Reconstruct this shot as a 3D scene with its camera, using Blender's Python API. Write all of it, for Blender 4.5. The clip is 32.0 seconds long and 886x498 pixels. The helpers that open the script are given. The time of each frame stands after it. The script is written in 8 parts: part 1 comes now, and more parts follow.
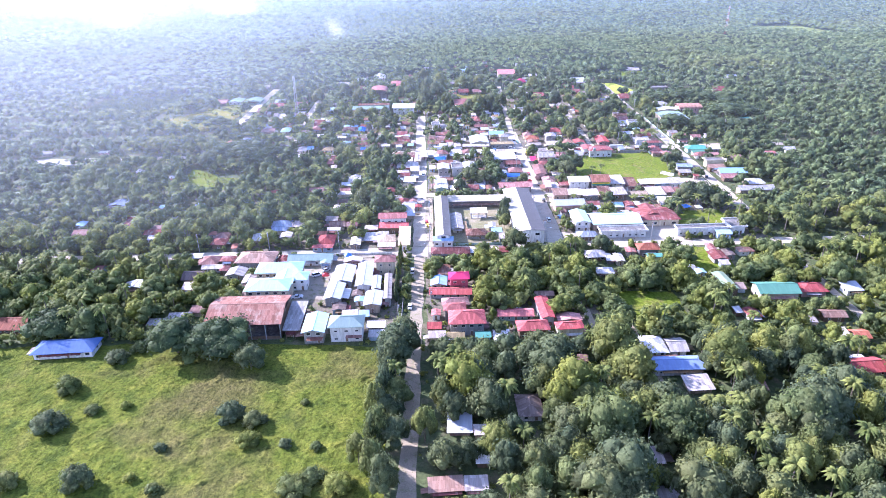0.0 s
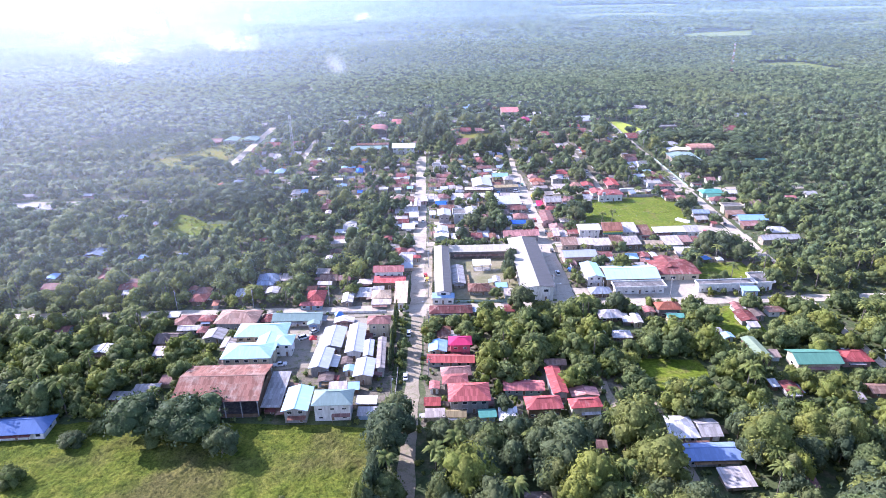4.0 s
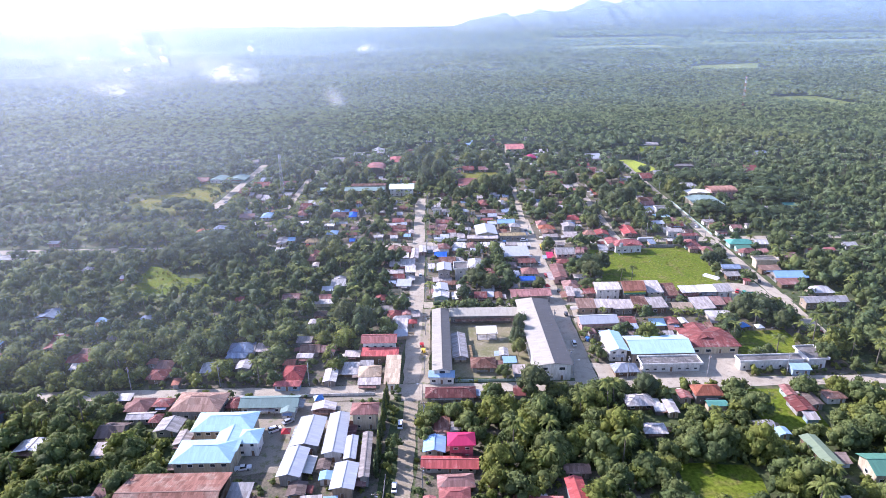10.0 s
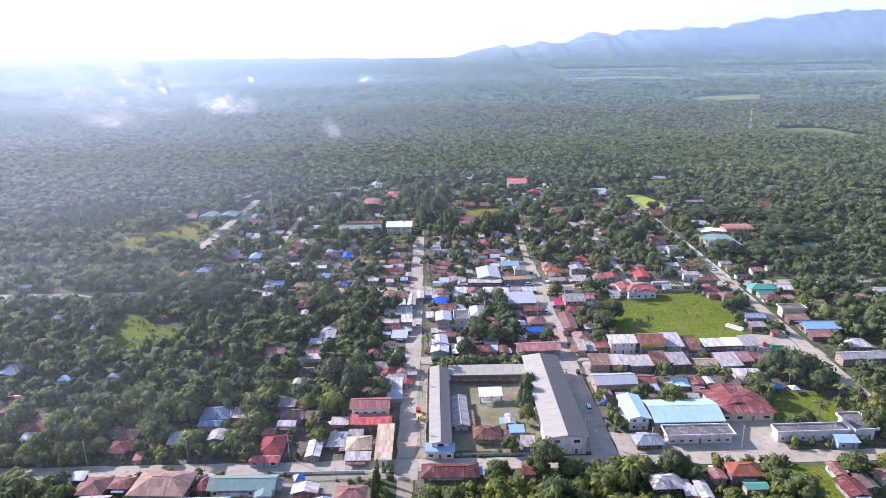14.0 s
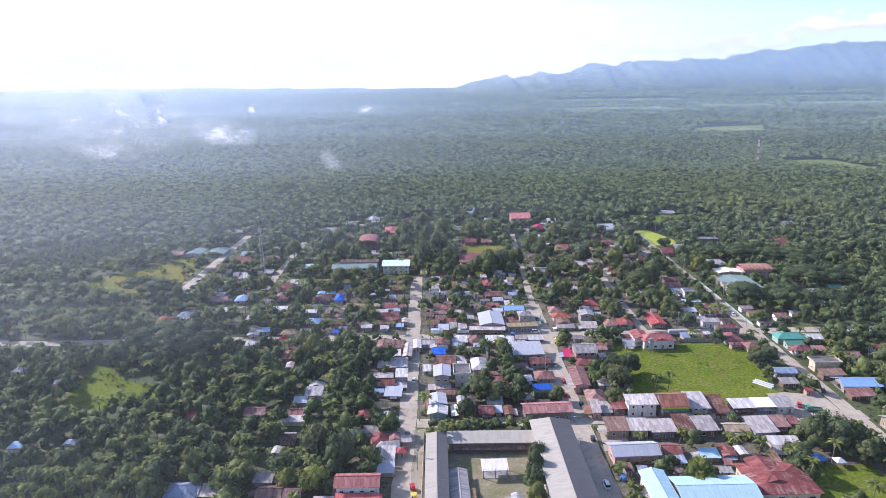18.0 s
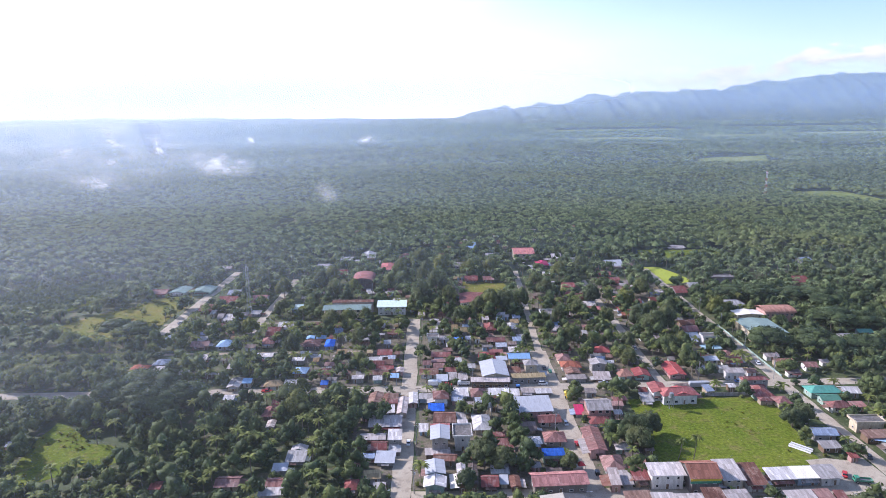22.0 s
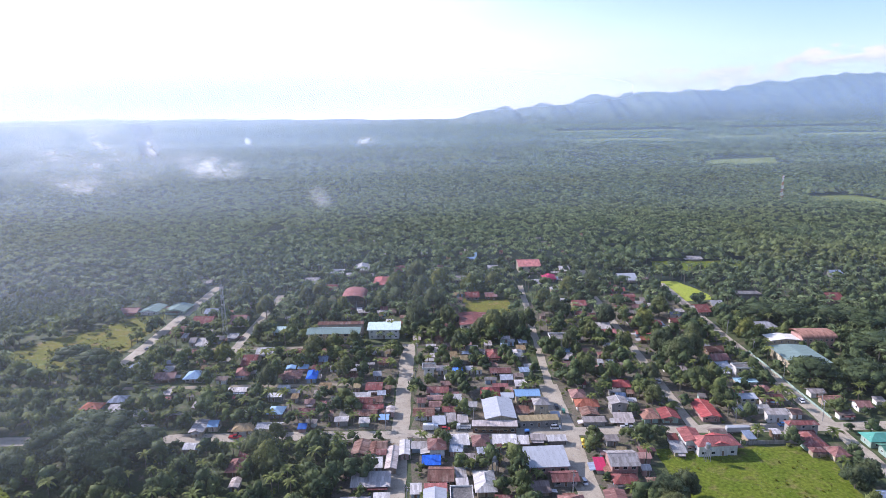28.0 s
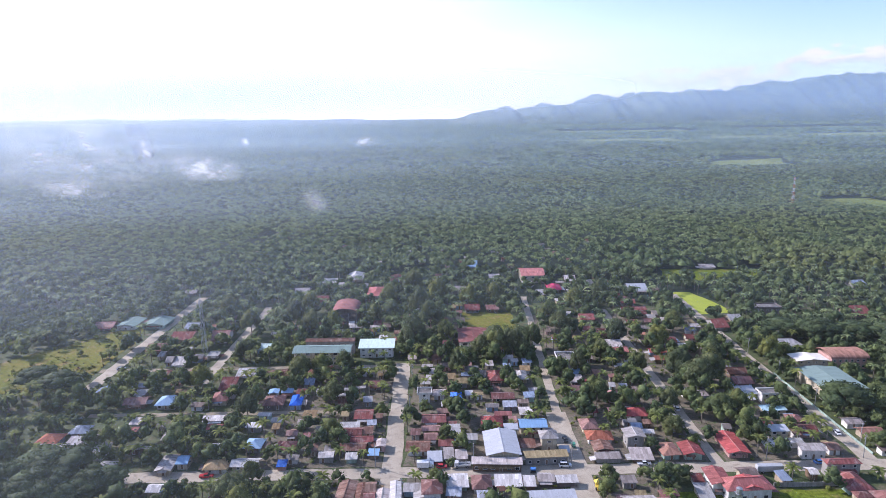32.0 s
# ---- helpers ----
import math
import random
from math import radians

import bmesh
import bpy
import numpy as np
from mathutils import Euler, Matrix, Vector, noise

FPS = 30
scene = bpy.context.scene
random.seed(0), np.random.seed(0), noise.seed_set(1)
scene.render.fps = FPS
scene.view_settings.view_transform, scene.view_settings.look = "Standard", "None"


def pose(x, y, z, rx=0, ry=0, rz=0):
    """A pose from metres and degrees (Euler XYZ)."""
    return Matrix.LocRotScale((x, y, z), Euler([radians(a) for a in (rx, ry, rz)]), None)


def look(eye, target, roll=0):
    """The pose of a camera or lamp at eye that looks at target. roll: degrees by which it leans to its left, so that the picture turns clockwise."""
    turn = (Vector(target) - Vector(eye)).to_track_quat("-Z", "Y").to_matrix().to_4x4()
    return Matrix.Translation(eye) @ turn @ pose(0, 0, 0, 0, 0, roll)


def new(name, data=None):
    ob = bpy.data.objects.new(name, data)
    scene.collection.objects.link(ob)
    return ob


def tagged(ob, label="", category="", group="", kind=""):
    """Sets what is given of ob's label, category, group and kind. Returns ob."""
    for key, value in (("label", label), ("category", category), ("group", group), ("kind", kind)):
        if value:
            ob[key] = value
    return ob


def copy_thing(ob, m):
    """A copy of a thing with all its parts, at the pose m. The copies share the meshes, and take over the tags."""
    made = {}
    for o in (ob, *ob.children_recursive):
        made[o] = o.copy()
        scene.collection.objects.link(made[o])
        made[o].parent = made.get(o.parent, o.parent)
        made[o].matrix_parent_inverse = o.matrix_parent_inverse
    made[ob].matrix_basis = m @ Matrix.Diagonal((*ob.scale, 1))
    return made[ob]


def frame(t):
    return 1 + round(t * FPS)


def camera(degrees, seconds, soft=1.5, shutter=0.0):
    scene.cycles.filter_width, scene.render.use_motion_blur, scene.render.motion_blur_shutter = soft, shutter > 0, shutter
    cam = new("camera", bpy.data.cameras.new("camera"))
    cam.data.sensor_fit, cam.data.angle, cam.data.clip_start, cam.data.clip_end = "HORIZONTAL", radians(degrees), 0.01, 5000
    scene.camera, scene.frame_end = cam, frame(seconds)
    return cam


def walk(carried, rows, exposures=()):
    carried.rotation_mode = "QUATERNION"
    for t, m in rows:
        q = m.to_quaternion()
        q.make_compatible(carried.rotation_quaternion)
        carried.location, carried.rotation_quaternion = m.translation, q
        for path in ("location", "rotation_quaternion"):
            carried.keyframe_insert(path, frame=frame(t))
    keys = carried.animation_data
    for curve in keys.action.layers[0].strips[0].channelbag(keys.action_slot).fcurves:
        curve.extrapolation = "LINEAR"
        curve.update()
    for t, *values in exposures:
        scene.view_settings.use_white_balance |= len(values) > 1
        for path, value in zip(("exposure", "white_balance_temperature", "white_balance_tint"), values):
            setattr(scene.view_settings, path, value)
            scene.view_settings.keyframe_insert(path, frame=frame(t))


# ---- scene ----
cam = camera(69.8, 32.0, soft=0.58)
METRES, EYE, TILT, LEAN, TURN = 219.96, 130.0, 0.0, 0.0, -1.1
ROWS = [
    (0.0, 0.0, 0.0, 0.0, -0.45, -25.72, 0.94),
    (0.5, 0.0009, 0.0146, -0.0002, -0.41, -24.74, 0.94),
    (1.0, 0.0017, 0.0294, -0.0003, -0.37, -23.8, 0.94),
    (1.5, 0.0023, 0.0446, -0.0007, -0.34, -23.24, 0.93),
    (2.0, 0.0029, 0.0597, -0.0013, -0.3, -23.05, 0.94),
    (2.5, 0.0036, 0.0753, -0.0015, -0.27, -23.01, 0.93),
    (3.0, 0.0044, 0.091, -0.0018, -0.25, -22.96, 0.94),
    (3.5, 0.0051, 0.107, -0.002, -0.22, -22.91, 0.94),
    (5.5, 0.0083, 0.1703, -0.0018, -0.11, -22.59, 0.91),
    (6.0, 0.009, 0.1861, -0.0021, -0.07, -22.37, 0.91),
    (6.5, 0.0096, 0.2018, -0.0022, -0.05, -22.15, 0.9),
    (7.0, 0.0103, 0.2176, -0.0024, -0.03, -21.95, 0.9),
    (7.5, 0.0108, 0.2332, -0.0027, -0.0, -21.73, 0.87),
    (8.0, 0.0111, 0.2488, -0.0026, 0.01, -21.5, 0.85),
    (8.5, 0.0116, 0.2648, -0.0028, 0.04, -21.26, 0.85),
    (9.0, 0.0119, 0.2805, -0.0029, 0.06, -20.95, 0.83),
    (9.5, 0.0122, 0.2961, -0.0031, 0.07, -20.65, 0.83),
    (10.0, 0.0124, 0.3106, -0.0034, 0.08, -20.34, 0.83),
    (10.5, 0.0129, 0.326, -0.0034, 0.09, -20.03, 0.82),
    (11.0, 0.0131, 0.3413, -0.0036, 0.1, -19.7, 0.81),
    (11.5, 0.0134, 0.3567, -0.004, 0.1, -19.36, 0.82),
    (12.0, 0.0135, 0.3719, -0.0042, 0.1, -19.03, 0.82),
    (12.5, 0.0139, 0.3872, -0.0044, 0.11, -18.7, 0.82),
    (13.0, 0.0143, 0.4025, -0.0043, 0.12, -18.4, 0.83),
    (13.5, 0.0146, 0.4179, -0.0043, 0.12, -18.1, 0.83),
    (14.0, 0.015, 0.4335, -0.0046, 0.13, -17.78, 0.83),
    (14.5, 0.0156, 0.449, -0.0048, 0.14, -17.46, 0.83),
    (16.5, 0.018, 0.5105, -0.0039, 0.21, -16.2, 0.84),
    (17.0, 0.018, 0.526, -0.0041, 0.21, -15.89, 0.8),
    (17.5, 0.0187, 0.5415, -0.0041, 0.22, -15.57, 0.79),
    (18.0, 0.019, 0.557, -0.0042, 0.23, -15.24, 0.77),
    (18.5, 0.0193, 0.5724, -0.0045, 0.24, -14.9, 0.76),
    (19.0, 0.0199, 0.588, -0.0046, 0.25, -14.59, 0.77),
    (19.5, 0.0202, 0.6038, -0.0047, 0.26, -14.29, 0.76),
    (20.0, 0.0207, 0.6193, -0.0051, 0.27, -13.95, 0.76),
    (20.5, 0.0212, 0.635, -0.005, 0.27, -13.64, 0.76),
    (21.0, 0.0215, 0.6503, -0.0053, 0.28, -13.3, 0.75),
    (21.5, 0.0216, 0.6656, -0.0053, 0.27, -12.97, 0.75),
    (22.0, 0.0221, 0.6811, -0.0054, 0.27, -12.64, 0.75),
    (22.5, 0.0224, 0.6966, -0.0057, 0.28, -12.4, 0.75),
    (23.0, 0.023, 0.7122, -0.0059, 0.29, -12.39, 0.74),
    (23.5, 0.0232, 0.7279, -0.006, 0.29, -12.42, 0.75),
    (24.0, 0.0237, 0.7436, -0.006, 0.3, -12.45, 0.76),
    (24.5, 0.024, 0.7594, -0.0062, 0.29, -12.48, 0.75),
    (25.0, 0.0247, 0.7752, -0.0064, 0.3, -12.48, 0.75),
    (25.5, 0.0252, 0.7911, -0.0064, 0.3, -12.5, 0.74),
    (27.5, 0.0277, 0.8559, -0.0066, 0.32, -12.57, 0.76),
    (28.0, 0.0285, 0.8722, -0.0068, 0.33, -12.58, 0.77),
    (28.5, 0.0294, 0.8883, -0.007, 0.34, -12.58, 0.78),
    (29.0, 0.0303, 0.9043, -0.0071, 0.34, -12.59, 0.78),
    (29.5, 0.031, 0.9202, -0.0072, 0.35, -12.6, 0.78),
    (30.0, 0.0319, 0.9361, -0.0075, 0.36, -12.59, 0.77),
    (30.5, 0.0326, 0.9519, -0.0074, 0.36, -12.59, 0.77),
    (31.0, 0.0331, 0.9677, -0.0075, 0.36, -12.59, 0.78),
    (31.5, 0.0339, 0.9835, -0.0075, 0.38, -12.59, 0.77),
    (32.0, 0.0347, 0.9992, -0.0075, 0.38, -12.57, 0.76),
]
EXPOSURES = ((0.0, 1.92, 5420, 35), (4.0, 1.6, 5550, 32), (8.0, 1.33, 5680, 30), (14.0, 0.93, 5820, 27), (20.0, 0.74, 5870, 25), (32.0, 0.64, 5870, 25))
walk(cam, [(t, pose(0, 0, EYE, TILT, LEAN, TURN) @ pose(METRES * x, METRES * y, METRES * z, 90 + pitch, roll, yaw)) for t, x, y, z, yaw, pitch, roll in ROWS],
     exposures=EXPOSURES)
import itertools

# ---- world, sun, exposure ----
SUN_EL, SUN_AZ = 30.0, 61.0   # degrees above the horizon, degrees to the left of +y
world = bpy.data.worlds.new("sky")
scene.world = world
world.use_nodes = True
wn, wl = world.node_tree.nodes, world.node_tree.links
wn.clear()
sky = wn.new("ShaderNodeTexSky")
sky.sky_type, sky.sun_disc = "NISHITA", False
sky.sun_elevation, sky.sun_rotation = radians(SUN_EL), radians(-SUN_AZ)
sky.air_density, sky.dust_density, sky.ozone_density = 1.0, 0.5, 3.0
bg = wn.new("ShaderNodeBackground")
bg.inputs["Strength"].default_value = 0.128
wout = wn.new("ShaderNodeOutputWorld")
# a bright milky veil low in the sky, thickest towards the sun, with faint streaks of thin cloud
gen = wn.new("ShaderNodeTexCoord").outputs["Generated"]
dirs = wn.new("ShaderNodeSeparateXYZ")
wl.new(gen, dirs.inputs[0])
low = wn.new("ShaderNodeMapRange")
low.interpolation_type = "SMOOTHSTEP"
for key, v in (("From Min", 0.0), ("From Max", 0.42), ("To Min", 1.0), ("To Max", 0.12)):
    low.inputs[key].default_value = v
wl.new(dirs.outputs["Z"], low.inputs["Value"])
west = wn.new("ShaderNodeMapRange")
west.interpolation_type = "SMOOTHSTEP"
for key, v in (("From Min", -0.5), ("From Max", 0.58), ("To Min", 1.0), ("To Max", 0.0)):
    west.inputs[key].default_value = v
wl.new(dirs.outputs["X"], west.inputs["Value"])
stretch_sky = wn.new("ShaderNodeMapping")
stretch_sky.inputs["Scale"].default_value = (1.6, 1.6, 9.0)
wl.new(gen, stretch_sky.inputs[0])
streaks = wn.new("ShaderNodeTexNoise")
streaks.inputs["Scale"].default_value, streaks.inputs["Detail"].default_value = 2.2, 5.0
wl.new(stretch_sky.outputs[0], streaks.inputs["Vector"])
cloudy = wn.new("ShaderNodeMapRange")
for key, v in (("From Min", 0.35), ("From Max", 0.65), ("To Min", 0.75), ("To Max", 1.15)):
    cloudy.inputs[key].default_value = v
wl.new(streaks.outputs[0], cloudy.inputs["Value"])
veil = wn.new("ShaderNodeMath")
veil.operation = "MULTIPLY"
wl.new(low.outputs[0], veil.inputs[0])
wl.new(west.outputs[0], veil.inputs[1])
veil2 = wn.new("ShaderNodeMath")
veil2.operation, veil2.use_clamp = "MULTIPLY", True
wl.new(veil.outputs[0], veil2.inputs[0])
wl.new(cloudy.outputs[0], veil2.inputs[1])
sky_mix = wn.new("ShaderNodeMix")
sky_mix.data_type = "RGBA"
sky_mix.inputs[7].default_value = (8.2, 8.5, 9.0, 1)
wl.new(veil2.outputs[0], sky_mix.inputs[0])
wl.new(sky.outputs[0], sky_mix.inputs[6])
# a bank of cumulus low over the mountains, with shaded undersides
CLOUD = (0.047, 0.07, 0.012, 0.027)   # crown low and high, where the underside starts and ends to fade
puffs = wn.new("ShaderNodeTexNoise")
puffs.inputs["Scale"].default_value, puffs.inputs["Detail"].default_value, puffs.inputs["Roughness"].default_value = 24.0, 6.0, 0.55
squeeze = wn.new("ShaderNodeMapping")
squeeze.inputs["Scale"].default_value = (1.0, 1.0, 2.4)
wl.new(gen, squeeze.inputs[0])
wl.new(squeeze.outputs[0], puffs.inputs["Vector"])


def world_range(source, a, b, c, d):
    r = wn.new("ShaderNodeMapRange")
    r.interpolation_type = "SMOOTHSTEP"
    for key, v in (("From Min", a), ("From Max", b), ("To Min", c), ("To Max", d)):
        r.inputs[key].default_value = v
    wl.new(source, r.inputs["Value"])
    return r.outputs[0]


def world_math(op, a, b):
    r = wn.new("ShaderNodeMath")
    r.operation = op
    for i, v in ((0, a), (1, b)):
        if hasattr(v, "links"):
            wl.new(v, r.inputs[i])
        else:
            r.inputs[i].default_value = v
    return r.outputs[0]


crown_z = world_range(dirs.outputs["X"], 0.45, 0.5, CLOUD[0], CLOUD[1])
wob = world_math("MULTIPLY", world_math("SUBTRACT", puffs.outputs[0], 0.5), 0.06)
above = world_math("SUBTRACT", world_math("ADD", crown_z, wob), dirs.outputs["Z"])
body = world_math("MULTIPLY", world_range(above, 0.0, 0.007, 0.0, 1.0), world_range(above, CLOUD[2], CLOUD[3], 1.0, 0.0))
body = world_math("MULTIPLY", body, world_range(dirs.outputs["X"], 0.2, 0.36, 0.0, 0.9))
body = world_math("MULTIPLY", body, world_range(dirs.outputs["Y"], 0.3, 0.5, 0.0, 1.0))
cloud_tone = wn.new("ShaderNodeMix")
cloud_tone.data_type = "RGBA"
cloud_tone.inputs[6].default_value, cloud_tone.inputs[7].default_value = (5.3, 5.0, 4.85, 1), (3.7, 3.55, 3.7, 1)
wl.new(world_range(above, 0.006, 0.022, 0.0, 1.0), cloud_tone.inputs[0])
cloud_mix = wn.new("ShaderNodeMix")
cloud_mix.data_type = "RGBA"
wl.new(cloud_tone.outputs[2], cloud_mix.inputs[7])
wl.new(body, cloud_mix.inputs[0])
wl.new(sky_mix.outputs[2], cloud_mix.inputs[6])
wl.new(cloud_mix.outputs[2], bg.inputs["Color"])
wl.new(bg.outputs[0], wout.inputs["Surface"])

sun_data = bpy.data.lights.new("sun", "SUN")
sun_data.energy, sun_data.angle, sun_data.color = 4.3, radians(0.6), (1.0, 0.95, 0.87)
sun = new("sun", sun_data)
az, el = radians(SUN_AZ), radians(SUN_EL)
TO_SUN = Vector((-math.sin(az) * math.cos(el), math.cos(az) * math.cos(el), math.sin(el)))
sun.matrix_world = look(TO_SUN * 300, (0, 0, 0))


# ---- materials ----
def material(name):
    m = bpy.data.materials.new(name)
    m.use_nodes = True
    nt = m.node_tree
    nt.nodes.clear()
    return m, nt.nodes, nt.links


def add(nodes, kind, **values):
    n = nodes.new(kind)
    for key, v in values.items():
        n.inputs[key.replace("_", " ")].default_value = v
    return n


def ramp(nodes, links, source, stops):
    r = nodes.new("ShaderNodeValToRGB")
    e = r.color_ramp.elements
    while len(e) < len(stops):
        e.new(0.5)
    for el_, (p, c) in zip(e, stops):
        el_.position, el_.color = p, (*c, 1) if len(c) == 3 else c
    links.new(source, r.inputs[0])
    return r


def mix(nodes, links, a, b, fac, blend="MIX"):
    m = nodes.new("ShaderNodeMix")
    m.data_type, m.blend_type = "RGBA", blend
    for sock, v in ((m.inputs[6], a), (m.inputs[7], b), (m.inputs[0], fac)):
        if hasattr(v, "links"):
            links.new(v, sock)
        elif isinstance(v, (int, float)):
            sock.default_value = v
        else:
            sock.default_value = (*v, 1)
    return m.outputs[2]


def noise_tex(nodes, links, coord, scale, detail=4.0, rough=0.6):
    n = add(nodes, "ShaderNodeTexNoise", Scale=scale, Detail=detail, Roughness=rough)
    if coord is not None:
        links.new(coord, n.inputs["Vector"])
    return n


def finish(m, nodes, links, color, rough=0.9, metal=0.0, bump=None, strength=0.4, distance=0.1, translucent=0.0, spec=0.3):
    p = add(nodes, "ShaderNodeBsdfPrincipled", Roughness=rough, Metallic=metal)
    p.inputs["Specular IOR Level"].default_value = spec
    if hasattr(color, "links"):
        links.new(color, p.inputs["Base Color"])
    else:
        p.inputs["Base Color"].default_value = (*color, 1)
    if bump is not None:
        b = add(nodes, "ShaderNodeBump", Strength=strength, Distance=distance)
        links.new(bump, b.inputs["Height"])
        links.new(b.outputs[0], p.inputs["Normal"])
    surface = p.outputs[0]
    if translucent:
        t = nodes.new("ShaderNodeBsdfTranslucent")
        if hasattr(color, "links"):
            links.new(color, t.inputs["Color"])
        else:
            t.inputs["Color"].default_value = (*color, 1)
        s = nodes.new("ShaderNodeMixShader")
        s.inputs[0].default_value = translucent
        links.new(surface, s.inputs[1])
        links.new(t.outputs[0], s.inputs[2])
        surface = s.outputs[0]
    o = nodes.new("ShaderNodeOutputMaterial")
    links.new(surface, o.inputs["Surface"])
    return m


def blotchy(name, a, b, scale=0.3, fine=6.0, rough=0.9, bump=0.3, c=None, spec=0.3, grain=(0.62, 1.2)):
    """Two colours mixed by a broad noise, a third by a finer one, with a grain."""
    m, n, l = material(name)
    pos = n.new("ShaderNodeNewGeometry").outputs["Position"]
    broad = noise_tex(n, l, pos, scale, 5)
    small = noise_tex(n, l, pos, fine, 5)
    col = ramp(n, l, broad.outputs[0], [(0.35, a), (0.65, b)]).outputs[0]
    if c is not None:
        f = ramp(n, l, noise_tex(n, l, pos, scale * 3.1, 5).outputs[0], [(0.52, (0, 0, 0)), (0.68, (1, 1, 1))]).outputs[0]
        col = mix(n, l, col, c, f)
    g = ramp(n, l, small.outputs[0], [(0.32, (grain[0],) * 3), (0.68, (grain[1],) * 3)]).outputs[0]
    col = mix(n, l, col, g, 1.0, "MULTIPLY")
    return finish(m, n, l, col, rough, bump=small.outputs[0], strength=bump, distance=0.15, spec=spec)


def foliage(name, dark, light, dry, translucent=0.25, dry_from=0.62, leafy=(0.78, 1.46), single=False, patch=0.021):
    """Leaves: hue drifts from tree to tree and from clump to clump."""
    m, n, l = material(name)
    geo = n.new("ShaderNodeNewGeometry")
    tree = noise_tex(n, l, geo.outputs["Position"], 0.11, 2)
    col = ramp(n, l, tree.outputs[0], [(0.38, dark), (0.6, light)]).outputs[0]
    far = noise_tex(n, l, geo.outputs["Position"], patch, 3)
    col = mix(n, l, col, dry, ramp(n, l, far.outputs[0], [(dry_from, (0, 0, 0)), (dry_from + 0.2, (0.8, 0.8, 0.8))]).outputs[0])
    leaf = ramp(n, l, geo.outputs["Random Per Island"], [(0.0, (leafy[0],) * 3), (1.0, (leafy[1], leafy[1], leafy[1] * 0.92))]).outputs[0]
    col = mix(n, l, col, leaf, 1.0, "MULTIPLY")
    each = n.new("ShaderNodeObjectInfo").outputs["Random"]
    col = mix(n, l, col, ramp(n, l, each, [(0.0, (0.62, 0.72, 0.9)), (0.3, (0.78, 0.86, 1.0)), (0.6, (0.95, 0.96, 1.0)), (0.82, (1.1, 1.08, 0.9)), (1.0, (1.3, 1.28, 0.85))]).outputs[0] if single else (1, 1, 1), 1.0, "MULTIPLY")
    grain = noise_tex(n, l, geo.outputs["Position"], 1.9, 3)
    col = mix(n, l, col, ramp(n, l, grain.outputs[0], [(0.3, (0.68, 0.68, 0.68)), (0.7, (1.18, 1.18, 1.18))]).outputs[0], 1.0, "MULTIPLY")
    return finish(m, n, l, col, 0.65, bump=grain.outputs[0], strength=0.6, distance=0.5, translucent=translucent, spec=0.1)


